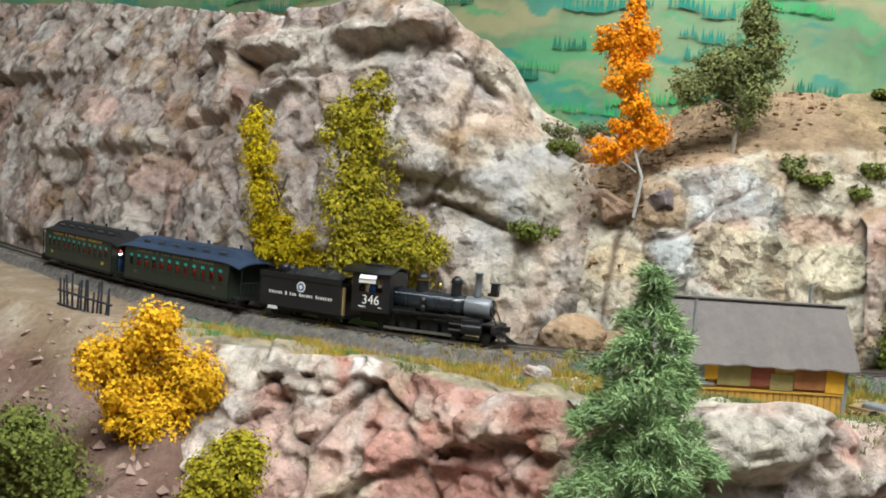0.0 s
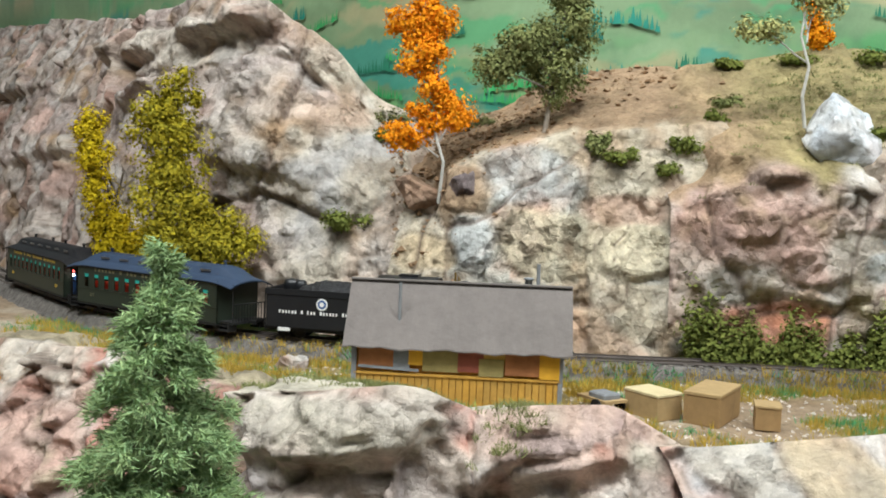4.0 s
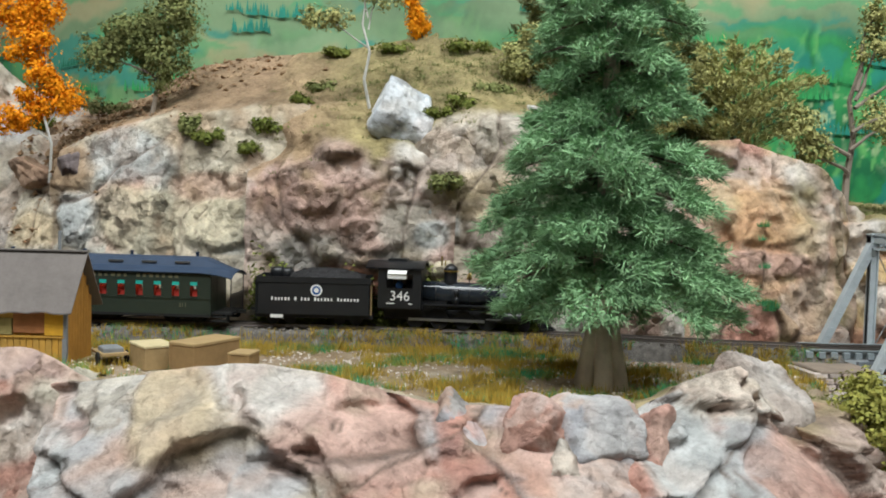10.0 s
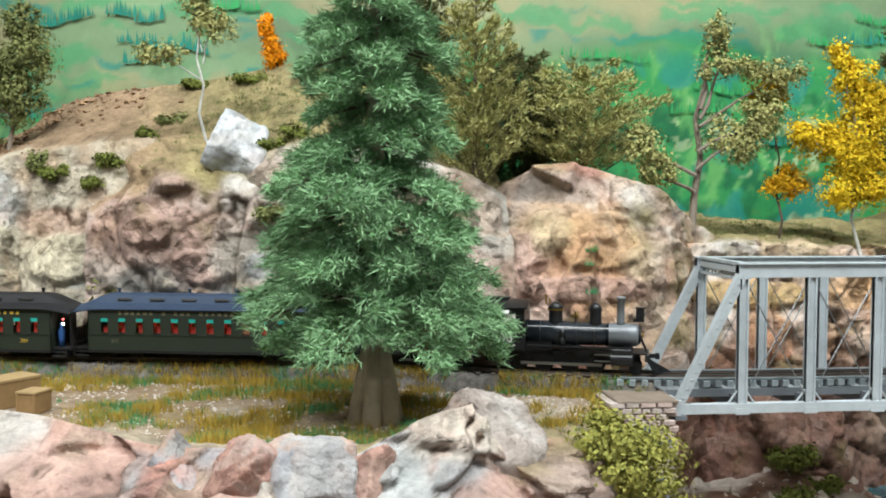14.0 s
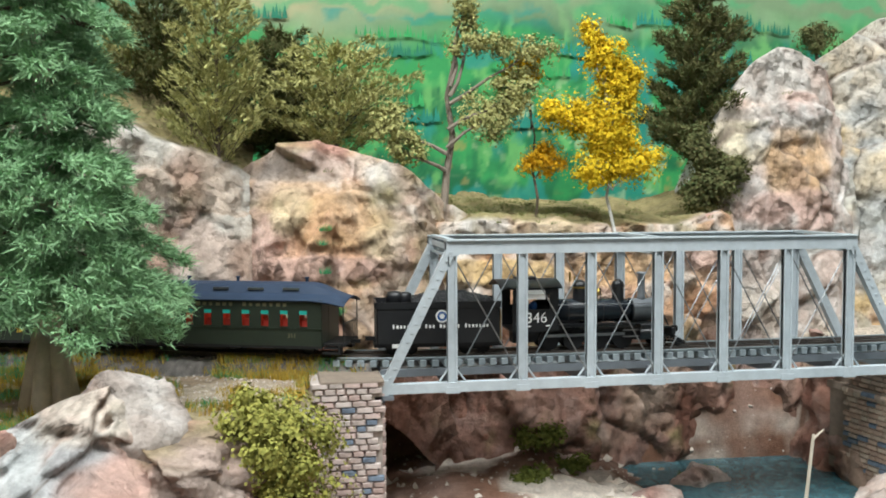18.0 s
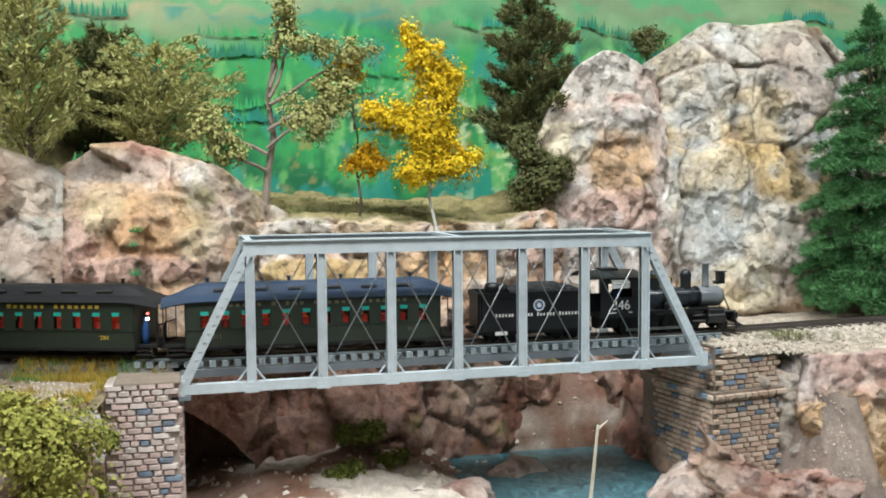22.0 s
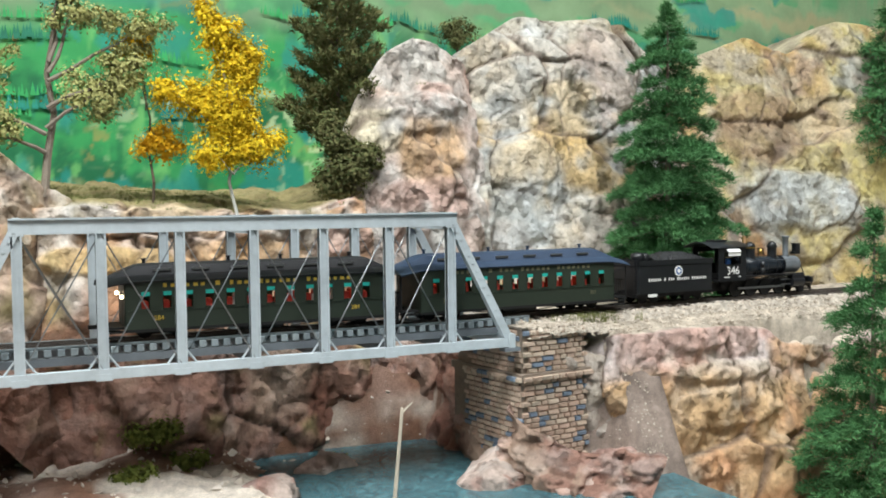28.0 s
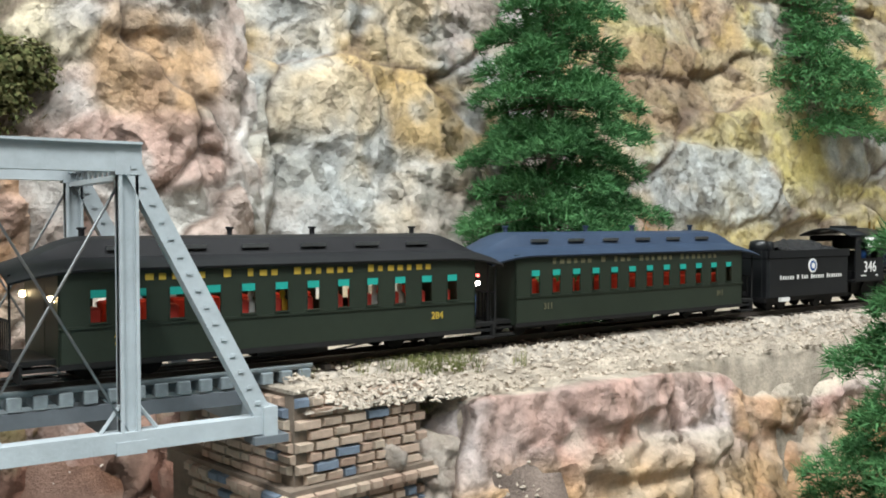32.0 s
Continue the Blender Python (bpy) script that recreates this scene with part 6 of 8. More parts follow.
    part("backhead", Solid().turned((0, 0, cy), [(0.0062, -0.056), (0.0062, -0.0475)], 18, "x"), LOCO_FRAME, cab)
    number_on(cab, "346", -0.0582, 0.0172, -0.01212, 0.0072, WHITE_PAINT)
    number_on(cab, "346", -0.0582, 0.0172, 0.01212, 0.0072, WHITE_PAINT, True)
    part("lettering_bar", Solid().box(-0.0655, -0.0610, -0.01212, -0.0120, 0.0131, 0.0137).box(-0.0535, -0.0515, -0.01212, -0.0120, 0.0131, 0.0137), WHITE_PAINT, cab)
    pilot = part("pilot_beam", Solid().box(0.0120, 0.0142, -0.0110, 0.0110, 0.0070, 0.0105, 0.0004), LOCO_BLACK, lo)
    for i in range(13):
        y = -0.0100 + i * 0.020 / 12
        part("pilot_bar", Solid().bar((0.0135, y, 0.0072), (0.0240 - 0.0075 * abs(y) / 0.010, y * 0.55, 0.0014), 0.0006, 0.0006), LOCO_BLACK, pilot)
    part("pilot_foot", Solid().bar((0.0160, -0.0062, 0.0013), (0.0240, 0, 0.0013), 0.0008, 0.0008).bar((0.0160, 0.0062, 0.0013), (0.0240, 0, 0.0013), 0.0008, 0.0008), LOCO_BLACK, pilot)
    part("coupler", Solid().box(0.0142, 0.0185, -0.0010, 0.0010, 0.0076, 0.0096).box(0.0172, 0.0192, -0.0016, 0.0016, 0.0072, 0.0100), LOCO_FRAME, pilot)
    part("front_deck", Solid().box(0.0060, 0.0130, -0.0095, 0.0095, 0.0103, 0.0110), LOCO_BLACK, lo)
    for y in (-1, 1):
        part("front_brace", Solid().rod((0.0080, y * 0.0040, 0.0215), (0.0130, y * 0.0045, 0.0105), 0.0004, n=5), LOCO_BLACK, lo)
    for i in range(4):
        wheelset(lo, -0.0120 - i * 0.0128, 0.0052, 10)
    wheelset(lo, 0.0075, 0.0033)
    for y in (-1, 1):
        rod = part("side_rod", Solid().box(-0.0395, 0.0010, -0.0004, 0.0004, -0.0007, 0.0007), STEEL, lo)
        RODS.append((rod, -0.0120, y * 0.0070, 0.0052, 0.0024))
    return lo


def build_tender():
    te = thing("coal_tender", (0, 0, 0), "black coal tender with white lettering and a round emblem", "tender")
    # its own zero is the middle of its body
    part("tank", Solid().box(-0.0310, 0.0290, -0.0118, 0.0118, 0.0062, 0.0235, 0.0008).box(-0.0313, 0.0293, -0.0121, -0.0115, 0.0230, 0.0262).box(-0.0313, 0.0293, 0.0115, 0.0121, 0.0230, 0.0262).box(-0.0313, -0.0307, -0.0121, 0.0121, 0.0230, 0.0262), LOCO_BLACK, te)
    part("frame", Solid().box(-0.0320, 0.0305, -0.0105, 0.0105, 0.0042, 0.0062), LOCO_FRAME, te)
    u, v = np.meshgrid(np.linspace(-0.014, 0.026, 60), np.linspace(-0.0112, 0.0112, 40), indexing="ij")
    h = 0.0250 + 0.0052 * (1 - (v / 0.0112) ** 2) * np.clip((0.028 - np.abs(u - 0.005)) / 0.02, 0, 1)
    P = np.stack([u, v, h], -1)
    d, r, gap = facets(P, 0.0022, 9)
    P[..., 2] += 0.0010 * d
    part("coal_load", grid_mesh("coal_load", P), COAL, te, "heaped black coal")
    part("water_hatch", Solid().turned((-0.0215, 0, 0), [(0.0040, 0.0235), (0.0044, 0.0280), (0.0038, 0.0300), (0.0010, 0.0306)], 14), LOCO_BLACK, te, "", True)
    part("doghouse", Solid().turned((-0.0165, 0.0, 0), [(0.0034, 0.0235), (0.0034, 0.0290), (0.0020, 0.0300)], 12), LOCO_BLACK, te, "", True)
    for y, fc in ((-0.0119, -1), (0.0119, 1)):
        glyph_bars(te, "nnnnnn n nnn nnnnnn nnnnnnn", -0.0235, 0.0235, 0.0136, y, 0.0015, WHITE_PAINT, "name_lettering", fc)
        em = part("emblem", Solid().turned((0.0005, y, 0.0192), [(0.0031, -0.0002), (0.0031, 0.0002)], 20, "y"), WHITE_PAINT, te, "round white and blue emblem")
        part("emblem_ring", Solid().turned((0.0005, y, 0.0192), [(0.0023, -0.0003), (0.0023, 0.0003)], 16, "y"), BLUE_PAINT, em)
        part("emblem_shield", Solid().turned((0.0005, y, 0.0192), [(0.0014, -0.0004), (0.0014, 0.0004)], 6, "y"), WHITE_PAINT, em)
    part("white_panel", Solid().box(-0.0235, -0.0170, -0.0124, -0.0112, 0.0043, 0.0060), WHITE_PAINT, te, "small white panel on the frame")
    part("front_post", Solid().box(0.0290, 0.0298, -0.0100, -0.0080, 0.0062, 0.0220), CRATE_TAN, te, "tan cab curtain")
    for x in (-0.0185, 0.0170):
        tk = part("truck", Solid().box(x - 0.0072, x + 0.0072, -0.0066, -0.0056, 0.0024, 0.0046).box(x - 0.0072, x + 0.0072, 0.0056, 0.0066, 0.0024, 0.0046).box(x - 0.0012, x + 0.0012, -0.0066, 0.0066, 0.0024, 0.0050), LOCO_FRAME, te)
        wheelset(te, x - 0.0045, 0.0033)
        wheelset(te, x + 0.0045, 0.0033)
    part("rear_coupler", Solid().box(-0.0360, -0.0315, -0.0008, 0.0008, 0.0066, 0.0084), LOCO_FRAME, te)
    part("rear_ladder", Solid().rod((-0.0316, -0.0110, 0.006), (-0.0316, -0.0110, 0.026), 0.0003, n=5).rod((-0.0316, -0.0085, 0.006), (-0.0316, -0.0085, 0.026), 0.0003, n=5), LOCO_BLACK, te)
    return te


def build_coach(number, roof_mat, label, gold):
    """A wooden coach, its zero at the middle of its body."""
    co = thing("passenger_coach", (0, 0, 0), label, "railway coach", "coaches of the train")
    L, W = 0.1250, 0.0290
    z0, z1, z2, z3, z4 = 0.0048, 0.0122, 0.0147, 0.0224, 0.0276
    h = W / 2
    body = Solid()
    wins = [-L / 2 + 0.0062 + i * (L - 0.0124 - 0.006) / 11 + 0.003 for i in range(12)]
    ww = 0.0022
    for y0, y1 in ((-h, -h + 0.0007), (h - 0.0007, h)):
        body.box(-L / 2, L / 2, y0, y1, z0, z2)
        body.box(-L / 2, L / 2, y0, y1, z3, z4)
        xs = [-L / 2] + [v for w in wins for v in (w - ww, w + ww)] + [L / 2]
        for a, b in zip(xs[::2], xs[1::2]):
            body.box(a, b, y0, y1, z2, z3)
    for x0, x1 in ((-L / 2, -L / 2 + 0.0007), (L / 2 - 0.0007, L / 2)):
        body.box(x0, x1, -h, -0.0035, z0, z4).box(x0, x1, 0.0035, h, z0, z4).box(x0, x1, -0.0035, 0.0035, 0.0238, z4)
    part("body", body, COACH_GREEN, co)
    part("floor", Solid().box(-L / 2 + 0.0008, L / 2 - 0.0008, -h + 0.0008, h - 0.0008, z0, z0 + 0.001), INSIDE, co)
    part("lit_ceiling", Solid().box(-L / 2 + 0.004, L / 2 - 0.004, -0.003, 0.003, z4 - 0.0006, z4 - 0.0003), CEIL_LIT, co, "warm lit ceiling strip")
    for x in (-L / 2 - 0.0001, L / 2 - 0.0005):
        part("end_door", Solid().box(x, x + 0.0006, -0.0035, 0.0035, z0, 0.0238), COACH_GREEN, co)
    for y in (-h, h):
        part("belt_rail", Solid().box(-L / 2, L / 2, y - 0.0003, y + 0.0003, z1 + 0.0012, z1 + 0.0018), COACH_GREEN, co)
        part("sill_beam", Solid().box(-L / 2, L / 2, y - 0.0002, y + 0.0002, z0 - 0.0008, z0 + 0.0006), UNDERFRAME, co)
        for w in wins:
            win = part("window", Solid().box(w - ww, w - ww + 0.0003, y - 0.0002, y + 0.0002, z2, z3).box(w + ww - 0.0003, w + ww, y - 0.0002, y + 0.0002, z2, z3).box(w - ww, w + ww, y - 0.0005, y + 0.0005, z2 - 0.0004, z2), COACH_GREEN, co)
            yy = y + (0.0001 if y < 0 else -0.0001)
            part("shade", Solid().box(w - ww + 0.0002, w + ww - 0.0002, yy - 0.0001, yy + 0.0001, z3 - 0.0019, z3), SHADE_TEAL, win, "teal window shade")
            part("seat", Solid().box(w - 0.0018, w + 0.0016, (y + 0.0025 if y < 0 else y - 0.0085), (y + 0.0085 if y < 0 else y - 0.0025), z0 + 0.001, z2 + 0.0032, 0.0005), SEAT_RED, win, "red plush seat")
    for y, fc in ((-h, -1), (h, 1)):
        glyph_bars(co, "nnnnnn n nnn nnnnnn nnnnnnn", -0.046, 0.046, 0.0243, y, 0.0016, GOLD_PAINT if gold else DIM_GOLD, "name_lettering", fc)
        for x in (-0.0475, 0.0475):
            number_on(co, number, x, 0.0102, y + fc * 0.00012, 0.0030, GOLD_PAINT if gold else DIM_GOLD, fc > 0)
    # roof: curved lower deck and raised clerestory, both swept down at the ends
    nu, RL = 90, L + 0.022
    xs = np.linspace(-RL / 2, RL / 2, nu)
    w = np.linspace(-1, 1, 29)
    drop = np.clip((np.abs(xs) - (L / 2 - 0.009)) / (RL / 2 - L / 2 + 0.009), 0, 1)
    X, Wd = np.meshgrid(xs, w, indexing="ij")
    dr = np.repeat(drop[:, None], len(w), 1)
    low = z4 - 0.0002 + 0.0034 * (1 - np.abs(Wd) ** 2.2)
    clere = steps(0.48 - np.abs(Wd), -0.02, 0.05) * 0.0034 * (1 - steps(dr, 0.0, 0.85)) + 0.0008 * (1 - (np.clip(np.abs(Wd), 0, 0.5) / 0.5) ** 2) * (1 - dr)
    Z = low + clere - 0.0026 * dr ** 2
    P = np.stack([X, Wd * (h + 0.0010), Z], -1)
    under = P[:, ::-1].copy()
    under[..., 2] = np.minimum(under[..., 2] - 0.0006, z4 + 0.0018)
    part("roof", grid_mesh("roof", np.concatenate([P, under, P[:, :1]], 1)), roof_mat, co)
    for i in range(6):
        x = -0.045 + i * 0.018
        for y in (-1, 1):
            part("clerestory_window", Solid().box(x - 0.004, x + 0.004, y * 0.0077 - 0.0003, y * 0.0077 + 0.0003, z4 + 0.0040, z4 + 0.0050), STEEL, co)
    for x in (-0.052, -0.012, 0.014, 0.050):
        part("roof_vent", Solid().rod((x, 0.002, z4 + 0.0070), (x, 0.002, z4 + 0.0092), 0.0008, n=8).rod((x, 0.002, z4 + 0.0090), (x, 0.002, z4 + 0.0096), 0.0012, n=8), roof_mat, co)
    for sx in (-1, 1):
        xe = sx * L / 2
        pf = part("platform", Solid().box(min(xe, xe + sx * 0.0105), max(xe, xe + sx * 0.0105), -0.0125, 0.0125, z0 + 0.0006, z0 + 0.0018), UNDERFRAME, co)
        rail = part("platform_railing", Solid().rod((xe + sx * 0.0100, -0.0124, z0 + 0.0112), (xe + sx * 0.0100, 0.0124, z0 + 0.0112), 0.00035, n=5), UNDERFRAME, co)
        for y in np.linspace(-0.0120, 0.0120, 13):
            part("railing_bar", Solid().rod((xe + sx * 0.0100, y, z0 + 0.0018), (xe + sx * 0.0100, y, z0 + 0.0112), 0.00022, n=4), UNDERFRAME, rail)
        for y in (-1, 1):
            part("corner_rod", Solid().rod((xe + sx * 0.0100, y * 0.0124, z0), (xe + sx * 0.0100, y * 0.0124, z4 - 0.001), 0.0003, n=5), UNDERFRAME, co)
        for y in (-1, 1):
            part("step", Solid().box(min(xe, xe + sx * 0.008), max(xe, xe + sx * 0.008), y * 0.0115 - 0.0024, y * 0.0115 + 0.0024, 0.0016, 0.0024).box(min(xe, xe + sx * 0.008), max(xe, xe + sx * 0.008), y * 0.0105 - 0.0024, y * 0.0105 + 0.0024, 0.0038, 0.0046).box(xe + sx * 0.0078, xe + sx * 0.0084, y * 0.0110 - 0.0030, y * 0.0110 + 0.0030, 0.0016, 0.0060), UNDERFRAME, pf)
        part("coupler", Solid().box(min(xe + sx * 0.0105, xe + sx * 0.015), max(xe + sx * 0.0105, xe + sx * 0.015), -0.0008, 0.0008, 0.0052, 0.0070), UNDERFRAME, co)
        x = sx * (L / 2 - 0.0170)
        part("truck", Solid().box(x - 0.0105, x + 0.0105, -0.0070, -0.0060, 0.0022, 0.0042).box(x - 0.0105, x + 0.0105, 0.0060, 0.0070, 0.0022, 0.0042).box(x - 0.0015, x + 0.0015, -0.007, 0.007, 0.0024, 0.0048), UNDERFRAME, co)
        for dx in (-0.0075, 0.0075):
            wheelset(co, x + dx, 0.0035)
    for y in (-0.009, 0.009):
        part("truss_rod", Solid().rod((-0.040, y, z0), (-0.014, y, 0.0020), 0.0003, n=5).rod((-0.014, y, 0.0020), (0.014, y, 0.0020), 0.0003, n=5).rod((0.014, y, 0.0020), (0.040, y, z0), 0.0003, n=5), UNDERFRAME, co)
    part("battery_box", Solid().box(-0.010, 0.012, -0.0100, -0.0050, 0.0022, z0), UNDERFRAME, co)
    part("air_cylinder", Solid().turned((0, 0.006, 0.0034), [(0.0015, -0.008), (0.0015, 0.006)], 10, "x"), UNDERFRAME, co)
    return co


loco = build_loco()
tender = build_tender()
coach_front = build_coach("311", COACH_BLUE, "dark green wooden coach with a blue-black clerestory roof and red seats", False)
coach_rear = build_coach("284", COACH_ROOF, "dark green wooden coach with a black clerestory roof and gold lettering", True)
for y in (-1, 1):
    part("marker_lamp", Solid().turned((-0.0635, y * 0.0125, 0.0205), [(0.0003, -0.0008), (0.0008, -0.0006), (0.0008, 0.0006), (0.0003, 0.0008)], 8), LAMP_WARM, coach_rear, "lit warm marker lamp")
part("trainman_figure", Solid().turned((0.0655, -0.0085, 0), [(0.0015, 0.0066), (0.0017, 0.0110), (0.0018, 0.0150), (0.0010, 0.0168), (0.0013, 0.0185), (0.0008, 0.0202)], 10), BLUE_PAINT, coach_rear, "plain blue doll shape on the platform", True)
part("hand_lamp", Solid().turned((0.0672, -0.0100, 0.0190), [(0.0003, -0.0007), (0.0008, -0.0004), (0.0008, 0.0004), (0.0003, 0.0007)], 8), LAMP_WHITE, coach_rear, "lit white hand lamp")
part("hand_lamp", Solid().turned((0.0672, -0.0100, 0.0215), [(0.0002, -0.0005), (0.0006, -0.0003), (0.0006, 0.0003), (0.0002, 0.0005)], 8), LAMP_RED, coach_rear, "lit red signal lamp")

for n, (x, tone) in enumerate([(-0.012, WHITE_PAINT), (-0.0025, YELLOW_PANEL), (0.0275, WHITE_PAINT), (0.0365, SKIN_PAINT)]):
    part("passenger_figure", Solid().turned((x, -0.0105, 0), [(0.0012, 0.0120), (0.0016, 0.0150), (0.0014, 0.0172), (0.0006, 0.0180), (0.0009, 0.0190), (0.0005, 0.0204)], 8), tone, coach_rear, "plain seated doll shape at a window", True)

# ---- trackside shed ----
def build_shed():
    ang = math.atan2(-0.0158, 0.0915)
    sh = thing("trackside_shed", Matrix.Translation((0.0895, 0.5235, 1.1160)) @ Matrix.Rotation(ang, 4, "Z"), "weathered ochre board shed with a grey tar paper roof", "shed")
    # its own space: x along the ridge, y away from the aisle
    hl, d, wall, ridge = 0.0440, 0.0300, 0.0295, 0.0515
    ym = d / 2
    core = Solid().box(-hl, hl, 0.0008, d, 0, wall)
    for x0, x1 in ((-hl, -hl + 0.0008), (hl - 0.0008, hl)):
        core.add([(x0, 0, wall), (x0, d, wall), (x0, ym, ridge - 0.001), (x1, 0, wall), (x1, d, wall), (x1, ym, ridge - 0.001)], [(0, 2, 1), (3, 4, 5), (0, 1, 4, 3), (1, 2, 5, 4), (2, 0, 3, 5)])
    part("wall_core", core, OCHRE_END, sh)
    n = 30
    for i in range(n):
        x = -hl + 2 * hl * i / n
        part("board", Solid().box(x + 0.00015, x + 2 * hl / n - 0.00015, -0.0005, 0.0008, 0, 0.0135 + 0.0003 * (i % 3), 0.0001), OCHRE_BOARD, sh)
    part("rail_board", Solid().box(-hl, hl, -0.0010, 0.0004, 0.0137, 0.0147), OCHRE_BOARD, sh)
    panels = [(-0.042, -0.027, 0.0175, 0.0255, RUST_BROWN), (-0.027, -0.020, 0.0165, 0.0250, GREY_WOOD), (-0.0205, -0.0145, 0.0185, 0.0262, YELLOW_PANEL), (-0.0145, 0.001, 0.0160, 0.0270, OLIVE_PANEL),
              (0.0005, 0.0115, 0.0165, 0.0285, RUST_RED), (0.0095, 0.0200, 0.0150, 0.0225, OLIVE_PANEL), (0.0065, 0.0205, 0.0225, 0.0270, OCHRE_BOARD), (0.0205, 0.0350, 0.0160, 0.0272, RUST_BROWN), (0.0350, 0.0435, 0.0150, 0.0280, YELLOW_PANEL)]
    for i, (x0, x1, z0, z1, m) in enumerate(panels):
        part("patch_panel", Solid().box(x0, x1, -0.0008 - 0.0002 * (i % 3), 0.0008, z0, z1, 0.0001), m, sh)
    part("plank_strip", Solid().bar((-0.030, -0.0014, 0.0255), (0.002, -0.0014, 0.0280), 0.0004, 0.0012, (0, 0, 1)), OCHRE_BOARD, sh)
    part("plank_strip", Solid().bar((-0.042, -0.0013, 0.0172), (-0.016, -0.0013, 0.0162), 0.0004, 0.0011, (0, 0, 1)), GREY_WOOD, sh)
    for i in range(9):
        y = d * i / 9
        zt = wall + (ridge - wall) * (1 - abs(y + d / 18 - ym) / ym) - 0.001
        part("end_board", Solid().box(hl, hl + 0.0006, y + 0.0001, y + d / 9 - 0.0001, 0, max(zt, wall)), OCHRE_END, sh)
    for x in (-hl, hl):
        part("corner_post", Solid().box(x - 0.0010, x + 0.0010, -0.0010, 0.0010, 0, wall), GREY_WOOD, sh)
    ov = 0.0045
    for s in (-1, 1):
        y0, z0 = (-0.0045, wall - 0.0042) if s < 0 else (d + 0.0045, wall - 0.0042)
        v = []
        nx = 24
        for i in range(nx + 1):
            x = -hl - ov + (2 * hl + 2 * ov) * i / nx
            w = 0.0004 * math.sin(i * 1.9) + 0.0003 * math.sin(i * 0.7)
            v += [(x, y0, z0 + w), (x, y0, z0 + 0.0006 + w), (x, ym, ridge + 0.0012), (x, ym, ridge)]
        f = []
        for i in range(nx):
            a, b = 4 * i, 4 * i + 4
            f += [(a, a + 1, b + 1, b), (a + 1, a + 2, b + 2, b + 1), (a + 2, a + 3, b + 3, b + 2), (a + 3, a, b, b + 3)]
        f += [(0, 3, 2, 1), (4 * nx, 4 * nx + 1, 4 * nx + 2, 4 * nx + 3)]
        part("roof_slope", Solid().add(v, f), ROOF_PAPER, sh)
    part("ridge_cap", Solid().bar((-hl - ov, ym, ridge + 0.0014), (hl + ov, ym, ridge + 0.0014), 0.0032, 0.0006), ROOF_PAPER, sh)
    part("stove_pipe", Solid().rod((-0.0255, 0.004, wall + 0.004), (-0.0255, 0.004, wall + 0.0235), 0.0007, n=8).rod((-0.0255, 0.004, wall + 0.004), (-0.0255, 0.004, wall + 0.0065), 0.0012, n=8), GREY_WOOD, sh)
    part("stove_pipe", Solid().rod((0.0335, ym + 0.004, ridge - 0.004), (0.0335, ym + 0.004, ridge + 0.0105), 0.0008, n=8), GREY_WOOD, sh)


def crate(x, y, sx, sy, sz, ang, mat_body, mat_top, label, name="crate"):
    c = thing(name, Matrix.Translation((x, y, 1.1175)) @ Matrix.Rotation(math.radians(ang), 4, "Z"), label, "crate", "freight by the shed")
    part("box", Solid().box(-sx / 2, sx / 2, -sy / 2, sy / 2, 0, sz * 0.9, 0.0003), mat_body, c)
    part("lid", Solid().box(-sx / 2 - 0.0003, sx / 2 + 0.0003, -sy / 2 - 0.0003, sy / 2 + 0.0003, sz * 0.9, sz, 0.0003), mat_top, c)
    for x in (-sx / 2 + 0.0008, sx / 2 - 0.0008):
        part("corner_batten", Solid().box(x - 0.0006, x + 0.0006, -sy / 2 - 0.0002, -sy / 2 + 0.0002, 0, sz * 0.9), mat_body, c)


def build_freight():
    crate(0.172, 0.512, 0.0145, 0.0190, 0.0110, 28, CRATE_TAN, CRATE_BUFF, "tan crate topped with buff canvas")
    crate(0.196, 0.507, 0.0150, 0.0300, 0.0135, -38, CRATE_BROWN, CRATE_TAN, "long brown wooden crate")
    crate(0.214, 0.494, 0.0100, 0.0120, 0.0100, -20, CRATE_BROWN, CRATE_TAN, "small brown crate with a tilted lid")
    w = thing("hand_cart", Matrix.Translation((0.152, 0.519, 1.1175)) @ Matrix.Rotation(math.radians(25), 4, "Z"), "small grey wooden hand cart with spoked wheels", "cart")
    part("deck", Solid().box(-0.006, 0.006, -0.0095, 0.0095, 0.0050, 0.0062), CRATE_TAN, w)
    part("load", Solid().box(-0.0045, 0.0045, -0.007, 0.004, 0.0062, 0.0085, 0.0006), GREY_WOOD, w, "grey tarpaulin load")
    for x in (-0.0065, 0.0065):
        m = wheel_mesh(0.0032, 0.0008, 8, "cart_wheel")
        ob = part("cart_wheel", m, UNDERFRAME, w)
        ob.matrix_basis = Matrix.Translation((x, -0.004, 0.0033)) @ Matrix.Rotation(math.radians(90), 4, "Z")


# ---- broken timber trestle fence ----
def build_fence():
    f = thing("timber_fence", Matrix.Translation((-0.222, 0.775, 1.112)) @ Matrix.Rotation(math.radians(-50), 4, "Z"), "leaning broken fence of blackened poles", "fence")
    rng = random.Random(3)
    for i in range(13):
        x = -0.026 + i * 0.0043
        lean = rng.uniform(-0.0025, 0.0025)
        h = rng.uniform(0.018, 0.028)
        part("pole", Solid().rod((x, 0, -0.006), (x + lean, rng.uniform(-0.002, 0.002), h), 0.0009, 0.0006, 6), DARK_TIMBER, f)
    for z in (0.006, 0.015):
        part("cross_pole", Solid().rod((-0.028, -0.0012, z + 0.001), (0.030, -0.0012, z - 0.002), 0.0008, n=6), DARK_TIMBER, f)


